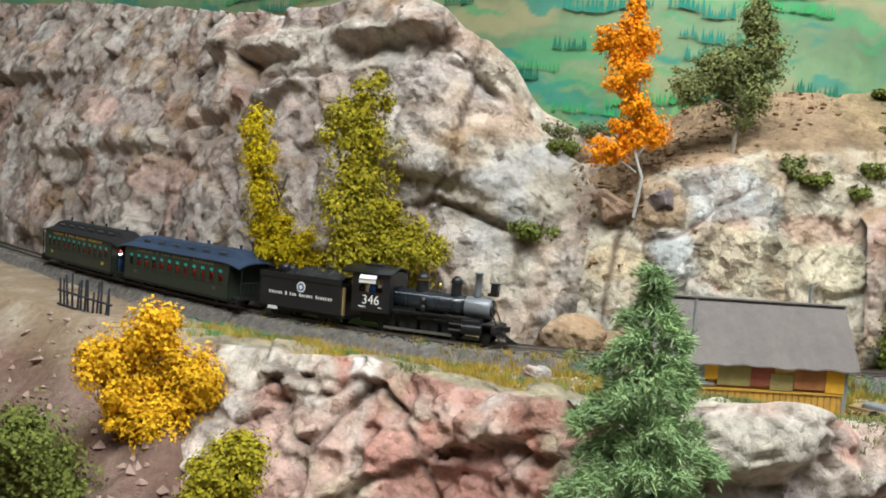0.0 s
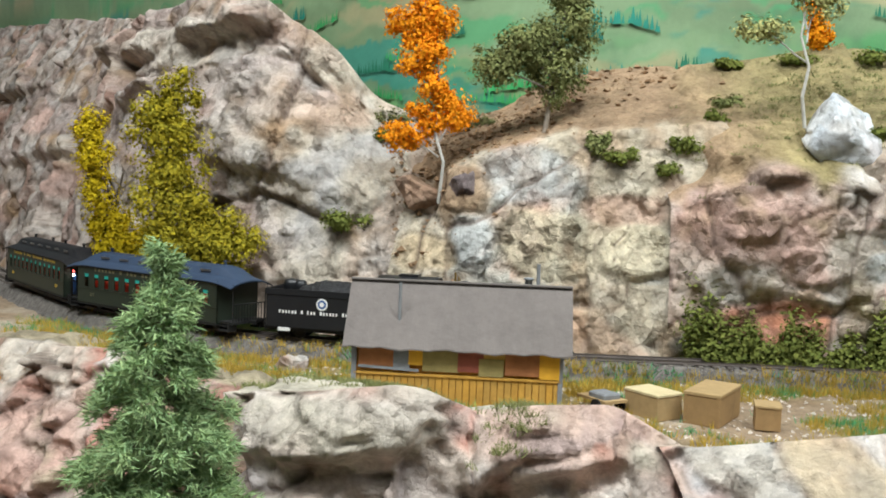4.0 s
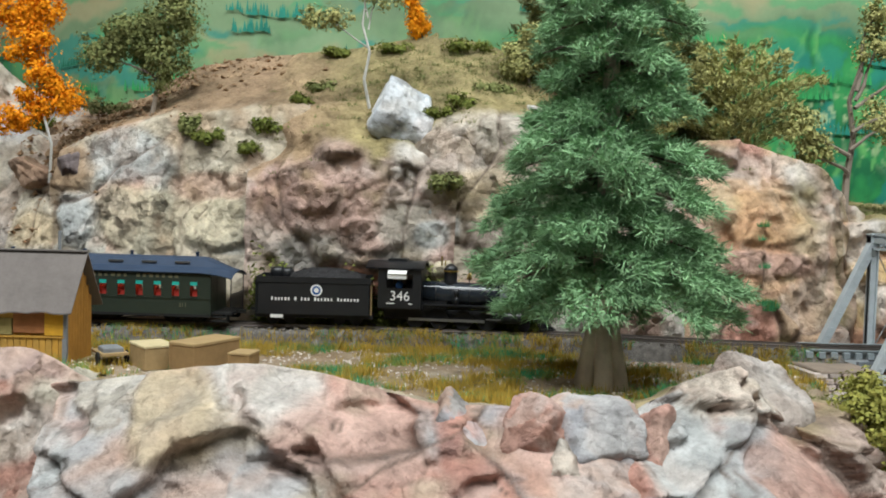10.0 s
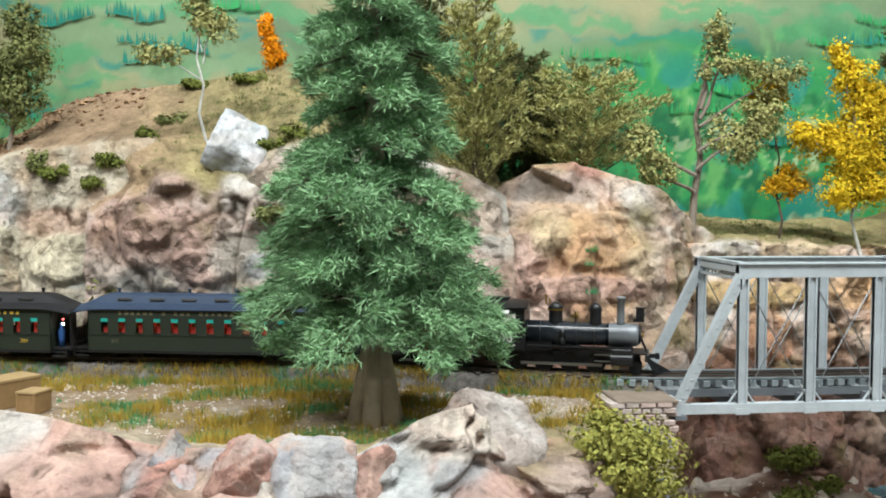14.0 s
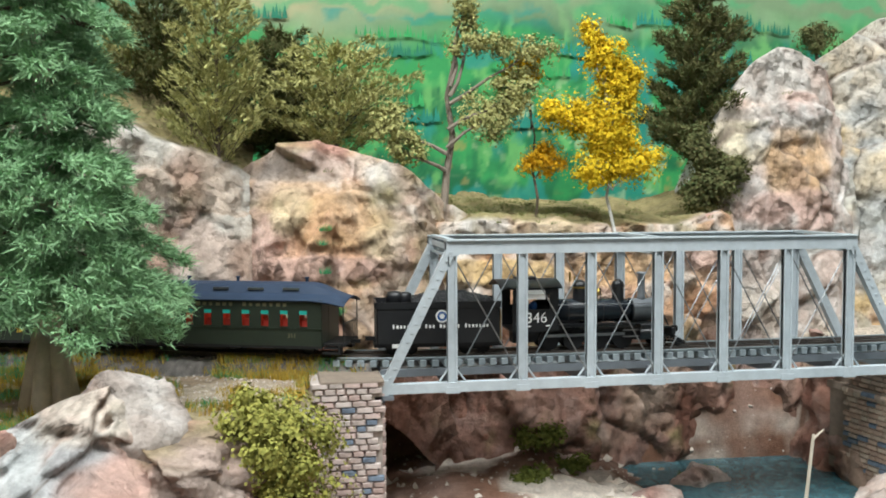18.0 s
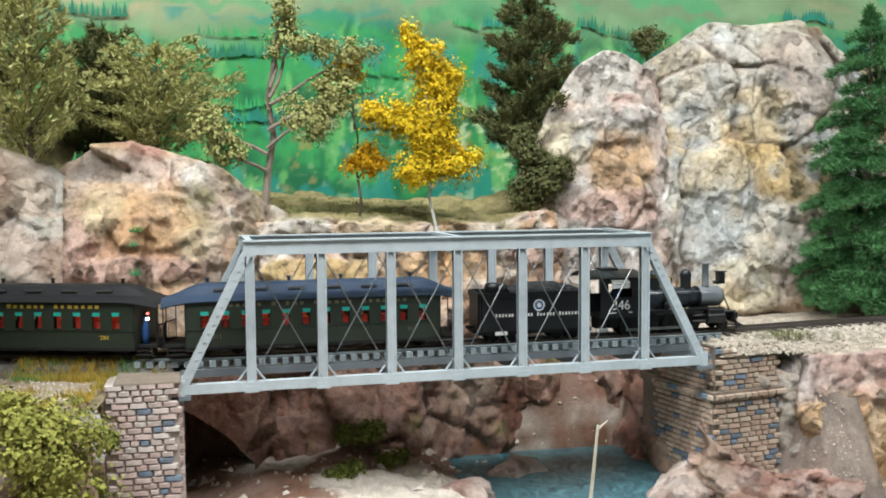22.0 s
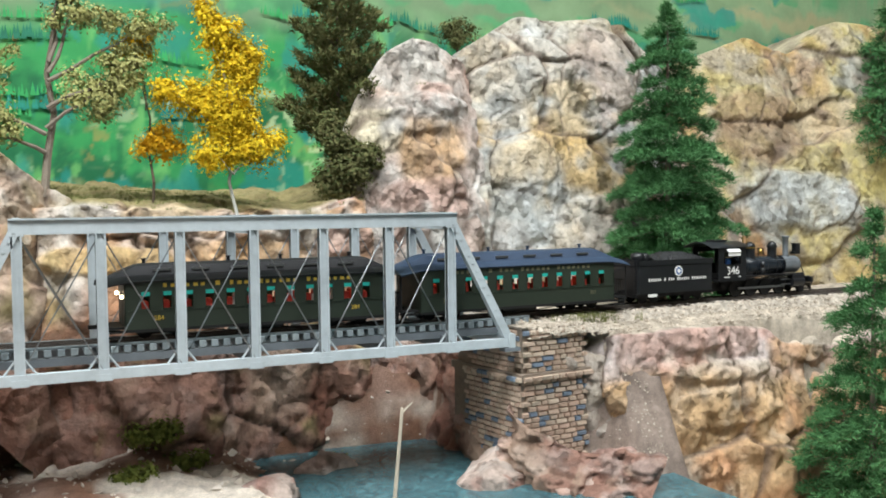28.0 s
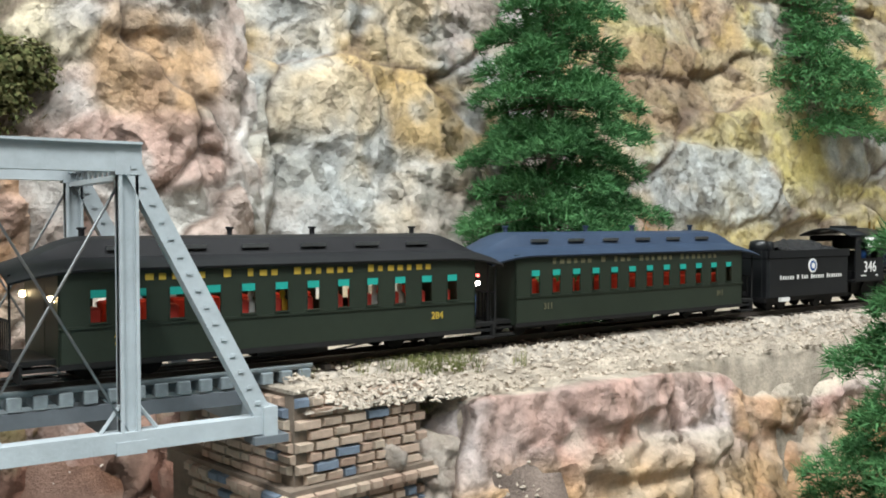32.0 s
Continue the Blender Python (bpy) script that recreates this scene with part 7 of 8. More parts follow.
# ---- plants ----
def leaves(rng, centres, radii, count, size, flat=0.0):
    """Small leaf flakes over and inside uneven clumps."""
    centres, radii = np.asarray(centres, float), np.asarray(radii, float)
    vol = np.prod(radii, axis=1) ** (2 / 3)
    pick = rng.choice(len(centres), count, p=vol / vol.sum())
    d = rng.normal(size=(count, 3))
    d /= np.linalg.norm(d, axis=1, keepdims=True)
    r = 0.25 + 1.10 * rng.uniform(size=(count, 1))
    c = centres[pick] + d * radii[pick] * r
    lump = 0.28 * radii[pick] * vnoise(c / (radii[pick].mean() * 0.45), 5)[:, None] * d
    c = c + lump
    face = d + 0.38 * rng.normal(size=(count, 3)) + np.array([0, 0, 0.35])
    a = np.cross(face, rng.normal(size=(count, 3)))
    b = np.cross(a, face)
    a /= np.linalg.norm(a, axis=1, keepdims=True)
    b /= np.linalg.norm(b, axis=1, keepdims=True) + 1e-9
    s = size * rng.uniform(0.6, 1.4, size=(count, 1))
    V = np.stack([c + a * s, c - a * s * 0.6 + b * s * 0.8, c - a * s * 0.6 - b * s * 0.8], 1)
    return V.reshape(-1, 3)


def limb(s, p, q, r0, r1, rng, depth=0, tips=None):
    """A crooked limb in three pieces with side branches."""
    p, q = Vector(p), Vector(q)
    d = q - p
    last, n = p, 4
    for i in range(1, n + 1):
        w = i / n
        jit = d.length * 0.06 * (1 if i < n else 0)
        cur = p + d * w + Vector((rng.uniform(-jit, jit), rng.uniform(-jit, jit), 0))
        s.rod(last, cur, r0 + (r1 - r0) * (w - 1 / n), r0 + (r1 - r0) * w, 6, False)
        last = cur
    if tips is not None:
        tips.append(last)


def broadleaf(name, base, clumps, leaf_mat, bark, label, count=5200, size=0.0013, seed=1, trunk_r=0.0016, category="tree", subs=14):
    """A foam-leaf tree: clumps (dx, dy, dz, rx, ry, rz) from its base, with a limb to each."""
    rng, pr = np.random.RandomState(seed), random.Random(seed)
    t = thing(name, base, label, category)
    top = max(c[2] for c in clumps)
    s = Solid()
    limb(s, (0, 0, -0.004), (clumps[-1][0] * 0.5, clumps[-1][1] * 0.5, top * 0.75), trunk_r, trunk_r * 0.45, pr)
    part("trunk", s, bark, t)
    for c in clumps:
        b = Solid()
        z0 = max(0.0, min(c[2] * 0.65, top * 0.6))
        limb(b, (clumps[-1][0] * 0.5 * z0 / max(top, 1e-6), 0, z0), (c[0], c[1], c[2]), trunk_r * 0.55, trunk_r * 0.2, pr)
        part("branch", b, bark, t)
    sub_c, sub_r = [], []
    joined = list(clumps)
    for i, a in enumerate(clumps):
        for b in clumps[i + 1:]:
            gap = math.dist(a[:3], b[:3])
            if gap < 1.05 * (max(a[3], a[5]) + max(b[3], b[5])):
                joined.append(tuple((u + v) / 2 for u, v in zip(a[:3], b[:3])) + tuple(0.28 * (u + v) for u, v in zip(a[3:], b[3:])))
    for c in joined:
        for _ in range(subs):
            d = rng.normal(size=3)
            d /= np.linalg.norm(d)
            sub_c.append(np.array(c[:3]) + d * np.array(c[3:]) * rng.uniform(0.35, 0.95))
            sub_r.append((np.array(c[3:]) * 0.5 + np.mean(c[3:]) * 0.5) * rng.uniform(0.16, 0.42) * (14 / subs) ** 0.3)
        sub_c.append(np.array(c[:3]))
        sub_r.append(np.array(c[3:]) * 0.80)
    part("crown", tri_mesh("crown", leaves(rng, sub_c, sub_r, int(count * 2.7), size * 0.80)), leaf_mat, t)
    return t


def fibres(rng, at, way, count, length, width, spread):
    """Fine needle fibres round branch points."""
    k = rng.randint(0, len(at), count)
    d = way[k] + spread * rng.normal(size=(count, 3))
    d /= np.linalg.norm(d, axis=1, keepdims=True)
    p = at[k] + rng.normal(size=(count, 3)) * length * 0.30
    side = np.cross(d, rng.normal(size=(count, 3)))
    side /= np.linalg.norm(side, axis=1, keepdims=True) + 1e-9
    L = length * rng.uniform(0.5, 1.3, size=(count, 1))
    return np.stack([p - side * width, p + side * width, p + d * L], 1).reshape(-1, 3)


def conifer(name, base, height, radius, start, mat_, bark, label, tiers=11, count=16000, length=0.0062, width=0.00045, droop=0.25, seed=1, trunk_r=0.003, flare=0.0, power=0.85, fanout=0.34, rise=-0.1):
    """A fir: drooping boughs in uneven tiers, each a spray of fine fibres."""
    rng = np.random.RandomState(seed)
    t = thing(name, base, label, "tree")
    s = Solid()
    s.rod((0, 0, -0.004), (0, 0, height * 0.5), trunk_r * 1.1, trunk_r * 0.6, 10, False).rod((0, 0, height * 0.5), (0, 0, height * 0.98), trunk_r * 0.6, trunk_r * 0.15, 8)
    part("trunk", s, bark, t)
    if flare:
        fl = Solid()
        for i in range(6):
            w = 2 * math.pi * i / 6 + 0.3
            fl.rod((flare * math.cos(w) * 1.0, flare * math.sin(w) * 1.0, -0.004), (trunk_r * 0.45 * math.cos(w), trunk_r * 0.45 * math.sin(w), height * 0.13), trunk_r * 0.75, trunk_r * 0.55, 8)
        part("root_flare", fl, bark, t, "", True)
    at, way = [], []
    for i in range(tiers):
        f = i / (tiers - 1)
        z = start + (height * 0.97 - start) * f
        R = radius * (1 - f) ** power * rng.uniform(0.85, 1.1) + 0.0030
        nb = max(5, int(12 - 6 * f))
        for b in range(nb):
            w = 2 * math.pi * (b + rng.uniform(-0.3, 0.3)) / nb + i * 0.7
            rr = R * rng.uniform(0.70, 1.10)
            zz = z + rng.uniform(-0.45, 0.45) * (height - start) / tiers
            end = np.array([rr * math.cos(w), rr * math.sin(w), zz - droop * rr + rng.uniform(-0.002, 0.002)])
            root = np.array([0, 0, zz])
            part("bough", Solid().rod(root, end, trunk_r * 0.18, trunk_r * 0.06, 4, False), TRUNK_DARK, t)
            m = max(3, int(rr / 0.0030))
            for q in range(m):
                u = (q + 1) / m
                p = root + (end - root) * u + np.array([0, 0, 0.12 * rr * math.sin(u * 3.1)])
                fan = fanout * rr * (1.15 - 0.55 * u)
                for _ in range(1 + int(4 * u + 1)):
                    o = rng.uniform(-1, 1) * fan
                    at.append(p + np.array([-math.sin(w) * o, math.cos(w) * o, rng.uniform(-0.0015, 0.0025)]))
                    way.append(np.array([math.cos(w) * 0.7 - math.sin(w) * o / max(fan, 1e-6) * 0.5, math.sin(w) * 0.7 + math.cos(w) * o / max(fan, 1e-6) * 0.5, rise]))
    part("needles", tri_mesh("needles", fibres(rng, np.array(at), np.array(way), count, length, width, 0.55)), mat_, t)
    return t


def bush(x, y, z, r, h, mat_, label, seed, count=900, size=0.0011):
    rng = np.random.RandomState(seed)
    b = thing("bush", (x, y, z), label, "bush")
    cs = [np.array([rng.uniform(-0.8, 0.8) * r, rng.uniform(-0.5, 0.5) * r, h * rng.uniform(0.05, 0.55)]) for _ in range(12)]
    rs = [np.array([r, r, h]) * rng.uniform(0.28, 0.50) for _ in range(12)]
    part("leaves", tri_mesh("leaves", leaves(rng, cs, rs, int(count * 1.6), size)), mat_, b)
    s = Solid()
    for c in cs[:4]:
        s.rod((0, 0, -0.003), tuple(c), 0.0005, 0.0002, 4, False)
    part("stem", s, TRUNK_DARK, b)
    return b


def build_trees():
    conifer("fir_tree", (0.368, 0.456, 1.117), 0.268, 0.049, 0.046, FIR, TRUNK_PALE, "tall green fir with a pale flared carved trunk", 14, 120000, 0.0050, 0.00036, 0.30, 3, 0.0060, 0.0095, 0.55, 0.30)
    conifer("fir_tree", (-0.012, 0.417, 1.055), 0.132, 0.034, 0.008, FIR_PALE, TRUNK, "soft pale green fir on the layout edge", 13, 90000, 0.0038, 0.00030, 0.32, 5, 0.0026, 0, 0.62, 0.36)
    conifer("fir_tree", (0.966, 0.585, 1.118), 0.212, 0.054, 0.014, FIR_DARK, TRUNK, "dense dark green fir against the rock bluff", 16, 110000, 0.0044, 0.00032, 0.12, 7, 0.003, 0, 0.62, 0.30, 0.25)
    conifer("fir_tree", (0.990, 0.428, 0.985), 0.195, 0.048, 0.010, FIR_DARK, TRUNK, "dark green fir on the layout edge", 13, 56000, 0.0046, 0.00034, 0.15, 9, 0.003, 0, 0.75, 0.30, 0.2)
    conifer("fir_tree", (1.285, 0.675, 1.235), 0.13, 0.060, 0.006, FIR_DARK, TRUNK, "dark green fir high on the cliff", 9, 22000, 0.0066, 0.0005, 0.20, 12, 0.003, 0, 0.8, 0.32)
    broadleaf("aspen_tree", (-0.112, 0.750, 1.128), [(0.006, 0, 0.040, 0.015, 0.012, 0.022), (-0.004, 0, 0.065, 0.013, 0.011, 0.022), (-0.010, 0, 0.092, 0.012, 0.010, 0.020), (-0.012, 0, 0.112, 0.010, 0.009, 0.016), (0.018, 0, 0.036, 0.014, 0.011, 0.016)],
              YELLOW_LEAF, TRUNK_DARK, "slim yellow foam-leaf aspen against the cliff", 8000, 0.0012, 21)
    broadleaf("aspen_tree", (-0.053, 0.702, 1.140), [(-0.014, 0, 0.018, 0.018, 0.014, 0.020), (0.018, 0, 0.032, 0.024, 0.018, 0.022), (-0.012, 0, 0.052, 0.028, 0.016, 0.026), (-0.010, 0, 0.088, 0.026, 0.014, 0.024), (-0.008, 0, 0.118, 0.014, 0.011, 0.018), (-0.024, 0, 0.108, 0.012, 0.010, 0.014)],
              MUSTARD_LEAF, TRUNK_DARK, "full mustard-yellow tree against the cliff", 14000, 0.0013, 22)
    broadleaf("aspen_tree", (-0.168, 0.625, 1.035), [(-0.020, 0, 0.078, 0.016, 0.014, 0.022), (0.016, 0, 0.070, 0.018, 0.014, 0.022), (-0.004, -0.004, 0.096, 0.014, 0.012, 0.016), (0.002, -0.006, 0.050, 0.015, 0.012, 0.018), (-0.016, 0, 0.055, 0.010, 0.010, 0.012)],
              AMBER_LEAF, TRUNK, "bright golden foam-leaf aspen below the fence", 15000, 0.0014, 23)
    broadleaf("shrub", (-0.133, 0.560, 1.050), [(0, 0, 0.030, 0.019, 0.014, 0.018), (-0.010, 0, 0.024, 0.012, 0.012, 0.014), (0.008, 0, 0.040, 0.010, 0.010, 0.010)], MUSTARD_LEAF, TRUNK_DARK, "yellow-green leafy shrub in the ravine", 5200, 0.0013, 24, category="bush")
    broadleaf("shrub", (-0.222, 0.60, 1.045), [(0, 0, 0.036, 0.026, 0.018, 0.024), (0.014, 0, 0.018, 0.022, 0.016, 0.018), (-0.02, 0, 0.02, 0.02, 0.016, 0.02)], BUSH_LEAF, TRUNK_DARK, "dark green leafy shrub in the ravine", 6500, 0.0014, 25, category="bush")
    broadleaf("aspen_tree", (0.0915, 0.662, 1.205), [(-0.020, 0, 0.034, 0.018, 0.008, 0.008), (0.006, 0, 0.048, 0.015, 0.010, 0.013), (-0.006, 0, 0.062, 0.010, 0.009, 0.012), (-0.012, 0, 0.078, 0.016, 0.010, 0.014), (-0.022, 0, 0.096, 0.012, 0.008, 0.010), (-0.004, 0, 0.098, 0.013, 0.009, 0.013), (-0.008, 0, 0.118, 0.006, 0.006, 0.014)],
              ORANGE_LEAF, TRUNK_WHITE, "orange foam-leaf aspen with a thin white trunk", 7000, 0.0012, 26, 0.0010)
    broadleaf("tree", (0.150, 0.660, 1.245), [(-0.030, 0, 0.034, 0.016, 0.012, 0.014), (0.006, 0, 0.030, 0.016, 0.012, 0.016), (-0.012, 0, 0.046, 0.018, 0.013, 0.014), (0.012, 0, 0.058, 0.022, 0.014, 0.018), (0.010, 0, 0.078, 0.014, 0.010, 0.014)],
              GREEN_LEAF, TRUNK, "olive-green broad tree on the hilltop", 8000, 0.0012, 27)
    broadleaf("birch_tree", (0.277, 0.606, 1.252), [(-0.024, 0, 0.046, 0.014, 0.008, 0.008), (0.004, 0, 0.062, 0.014, 0.008, 0.012), (-0.006, 0, 0.078, 0.012, 0.008, 0.014)], OLIVE_LEAF, TRUNK_WHITE, "thin pale birch with sparse khaki leaves", 1500, 0.0012, 28, 0.0010)
    broadleaf("aspen_tree", (0.315, 0.665, 1.288), [(-0.004, 0, 0.020, 0.008, 0.008, 0.012), (-0.008, 0, 0.036, 0.006, 0.006, 0.010)], ORANGE_LEAF, TRUNK_DARK, "small orange tree behind the hill crest", 1800, 0.0012, 29, 0.0008)
    broadleaf("tree", (0.372, 0.615, 1.262), [(-0.006, 0, 0.020, 0.014, 0.010, 0.012), (0.004, 0, 0.030, 0.011, 0.010, 0.012)], OLIVE_LEAF, TRUNK, "small khaki tree on the hillside", 3200, 0.0011, 30, 0.0010)
    conifer("juniper_tree", (0.430, 0.585, 1.218), 0.118, 0.029, 0.004, OLIVE_LEAF, TRUNK_DARK, "feathery khaki juniper with upswept sprays above the rocks", 9, 9500, 0.0038, 0.0006, -1.0, 31, 0.0016, 0, 0.60, 0.16, 0.8)
    conifer("juniper_tree", (0.398, 0.63, 1.245), 0.105, 0.034, 0.004, DARK_LEAF, TRUNK_DARK, "dark green juniper behind the rocks", 9, 14000, 0.0044, 0.0006, -0.8, 32, 0.0016, 0, 0.5, 0.18, 0.7)
    conifer("juniper_tree", (0.497, 0.605, 1.220), 0.072, 0.046, 0.006, OLIVE_LEAF, TRUNK_DARK, "spreading khaki juniper on the rock outcrop", 8, 12500, 0.0036, 0.0006, -0.55, 33, 0.0016, 0, 0.45, 0.18, 0.5)
    conifer("juniper_tree", (0.462, 0.635, 1.222), 0.080, 0.040, 0.004, DARK_LEAF, TRUNK_DARK, "dark juniper behind the outcrop", 8, 18000, 0.0044, 0.0006, -0.6, 34, 0.0016, 0, 0.5, 0.2, 0.5)
    broadleaf("tree", (0.556, 0.578, 1.200), [(-0.030, 0, 0.045, 0.018, 0.010, 0.014), (-0.022, 0, 0.030, 0.014, 0.010, 0.010), (0.024, 0, 0.050, 0.022, 0.012, 0.014), (0.016, 0, 0.095, 0.016, 0.010, 0.012), (0.050, 0, 0.088, 0.022, 0.010, 0.010), (0.046, 0, 0.066, 0.018, 0.010, 0.012), (0.014, 0, 0.112, 0.010, 0.008, 0.010)],
              OLIVE_LEAF, TRUNK, "open khaki tree with a crooked grey trunk", 5600, 0.0012, 35, 0.0024)
    broadleaf("aspen_tree", (0.657, 0.572, 1.186), [(-0.012, 0, 0.034, 0.017, 0.012, 0.012), (0.013, 0, 0.036, 0.017, 0.012, 0.014), (-0.008, 0, 0.052, 0.016, 0.012, 0.012), (-0.033, 0, 0.066, 0.017, 0.012, 0.014), (-0.002, 0, 0.068, 0.021, 0.014, 0.018), (0.008, 0, 0.088, 0.013, 0.011, 0.014), (-0.008, 0, 0.098, 0.016, 0.012, 0.014), (-0.016, 0, 0.114, 0.009, 0.008, 0.009)],
              GOLD_LEAF, TRUNK_WHITE, "golden yellow aspen on the bank behind the bridge", 10000, 0.0012, 36, 0.0010)
    broadleaf("aspen_tree", (0.612, 0.585, 1.190), [(0.006, 0, 0.036, 0.014, 0.008, 0.012), (-0.008, 0, 0.090, 0.014, 0.008, 0.010)], AMBER_LEAF, TRUNK_DARK, "thin tree with a few amber leaves", 1500, 0.0012, 37, 0.0009)
    broadleaf("juniper_tree", (0.728, 0.602, 1.185), [(0.0, 0, 0.022, 0.018, 0.012, 0.018), (0.016, 0, 0.034, 0.014, 0.010, 0.012), (-0.006, 0, 0.050, 0.012, 0.010, 0.014)], DARK_LEAF, TRUNK_DARK, "dark green juniper beside the pale spire", 6500, 0.0013, 38)
    conifer("juniper_tree", (0.742, 0.648, 1.205), 0.135, 0.036, 0.020, DARK_LEAF, TRUNK_DARK, "tall dark brown-green juniper behind the spire", 10, 24000, 0.0046, 0.0006, -0.7, 39, 0.0018, 0, 0.4, 0.18, 0.6)
    broadleaf("shrub", (0.459, 0.392, 1.085), [(0, 0, 0.026, 0.024, 0.018, 0.024), (0.006, 0, 0.006, 0.026, 0.018, 0.02), (-0.006, 0, 0.040, 0.014, 0.012, 0.010)], LIME_LEAF, TRUNK_DARK, "pale lime-green bush beside the abutment", 8500, 0.0012, 40, category="bush")
    broadleaf("shrub", (0.840, 0.665, 1.30), [(0, 0, 0.014, 0.018, 0.01, 0.012)], DARK_LEAF, TRUNK_DARK, "dark bush behind the rock notch", 1500, 0.0012, 41, category="bush")
    spots = [(0.175, 1.236, 0.006, 0.010), (0.186, 1.230, 0.009, 0.008), (0.222, 1.237, 0.011, 0.008), (0.250, 1.262, 0.010, 0.009), (0.240, 1.254, 0.007, 0.006), (0.212, 1.224, 0.008, 0.007), (0.318, 1.207, 0.009, 0.008),
             (0.040, 1.188, 0.015, 0.010), (0.065, 1.240, 0.012, 0.010), (0.048, 1.275, 0.010, 0.018), (0.330, 1.252, 0.010, 0.008), (0.315, 1.245, 0.008, 0.007), (0.35, 1.262, 0.012, 0.007)]
    for i, (x, z, r, h) in enumerate(spots):
        y = on_face(x, z)
        if y is None:
            y = 0.62
            z = float(rest(x, y))
        bush(x, y + 0.001, z - 0.002, r, h, BUSH_LEAF if i % 3 else GREEN_LEAF, "small dark green bush on the rock", 60 + i, 800)
    for i, (x, y, r, h) in enumerate([(0.065, 0.735, 0.012, 0.014), (0.116, 0.72, 0.016, 0.010), (0.095, 0.735, 0.012, 0.012), (0.262, 0.675, 0.008, 0.005), (0.30, 0.66, 0.014, 0.006), (0.34, 0.65, 0.016, 0.008), (0.52, 0.60, 0.010, 0.008)]):
        bush(x, y, float(rest(x, y)) - 0.001, r, h, DARK_LEAF if i < 3 else BUSH_LEAF, "dark green bush along the hill crest", 75 + i, 900)
    for i in range(15):
        x = 0.222 + i * 0.0100
        y = min(on_face(x, 1.128, float(track_y(x)) + 0.012) or 0.6, float(track_y(x)) + 0.030)
        bush(x, y - 0.002, 1.115, 0.0115, 0.054 if i == 0 else (0.032 if i == 1 else 0.024 + 0.009 * (i % 3)), BUSH_LEAF, "leafy green undergrowth at the foot of the rock", 90 + i, 1900, 0.0012)
    for i, (x, y, r) in enumerate([(0.605, 0.545, 0.015), (0.700, 0.545, 0.012), (0.468, 0.440, 0.014), (0.474, 0.450, 0.010), (0.515, 0.42, 0.014), (0.62, 0.54, 0.011), (0.59, 0.52, 0.010)]):
        z = 1.100 if i in (2, 3) else float(rest(x, y))
        bush(x, y, z - 0.002 - 0.02 * (i == 2), r, r * 0.9, BUSH_LEAF, "dark green bush on the gorge bank", 110 + i, 1000)
    st = thing("dead_branch", (0.697, 0.428, 1.040), "bare bleached driftwood branch standing in the river", "branch")
    part("stem", Solid().rod((-0.006, 0, -0.01), (0.001, 0, 0.058), 0.0011, 0.0007, 6).rod((0.001, 0, 0.056), (0.006, 0, 0.060), 0.0006, 0.0003, 5), TRUNK_PALE, st)


def blades(rng, x, y, z, per, radius, tall, wide=0.00026):
    """Grass blades round tuft points."""
    n = len(x) * per
    x, y, z = np.repeat(x, per), np.repeat(y, per), np.repeat(z, per)
    a, q = rng.uniform(0, 6.28, n), radius * rng.uniform(size=n) ** 0.5
    p = np.stack([x + q * np.cos(a), y + q * np.sin(a), z - 0.0006], -1)
    tip = np.stack([0.0012 * rng.normal(size=n) + 0.25 * q * np.cos(a), 0.0012 * rng.normal(size=n) + 0.25 * q * np.sin(a), tall * rng.uniform(0.5, 1.25, n)], -1)
    w = rng.uniform(0, 3.14, n)
    d = np.stack([np.cos(w), np.sin(w), 0 * w], -1) * wide
    return np.stack([p - d, p + d, p + tip], 1).reshape(-1, 3)


def scatter(rng, x, y, z, size):
    """Broken bits of stone or soil: squashed, skewed octahedra."""
    n = len(x)
    c = np.stack([x, y, z], -1)
    axes = np.array([[1, 0, 0], [0, 1, 0], [-1, 0, 0], [0, -1, 0], [0, 0, 0.8], [0, 0, -0.6]], float)
    w = rng.uniform(0, 6.28, n)
    turn = np.stack([np.stack([np.cos(w), -np.sin(w), 0 * w], -1), np.stack([np.sin(w), np.cos(w), 0 * w], -1), np.stack([0 * w, 0 * w, 1 + 0 * w], -1)], 1)
    V = (axes[None] * rng.uniform(0.6, 1.3, (n, 6, 1)) + 0.25 * rng.normal(size=(n, 6, 3))) * size[:, None, None]
    V = np.einsum("nij,nkj->nki", turn, V) + c[:, None]
    faces = [(0, 1, 4), (1, 2, 4), (2, 3, 4), (3, 0, 4), (1, 0, 5), (2, 1, 5), (3, 2, 5), (0, 3, 5)]
    return V[:, np.array(faces)].reshape(-1, 3)


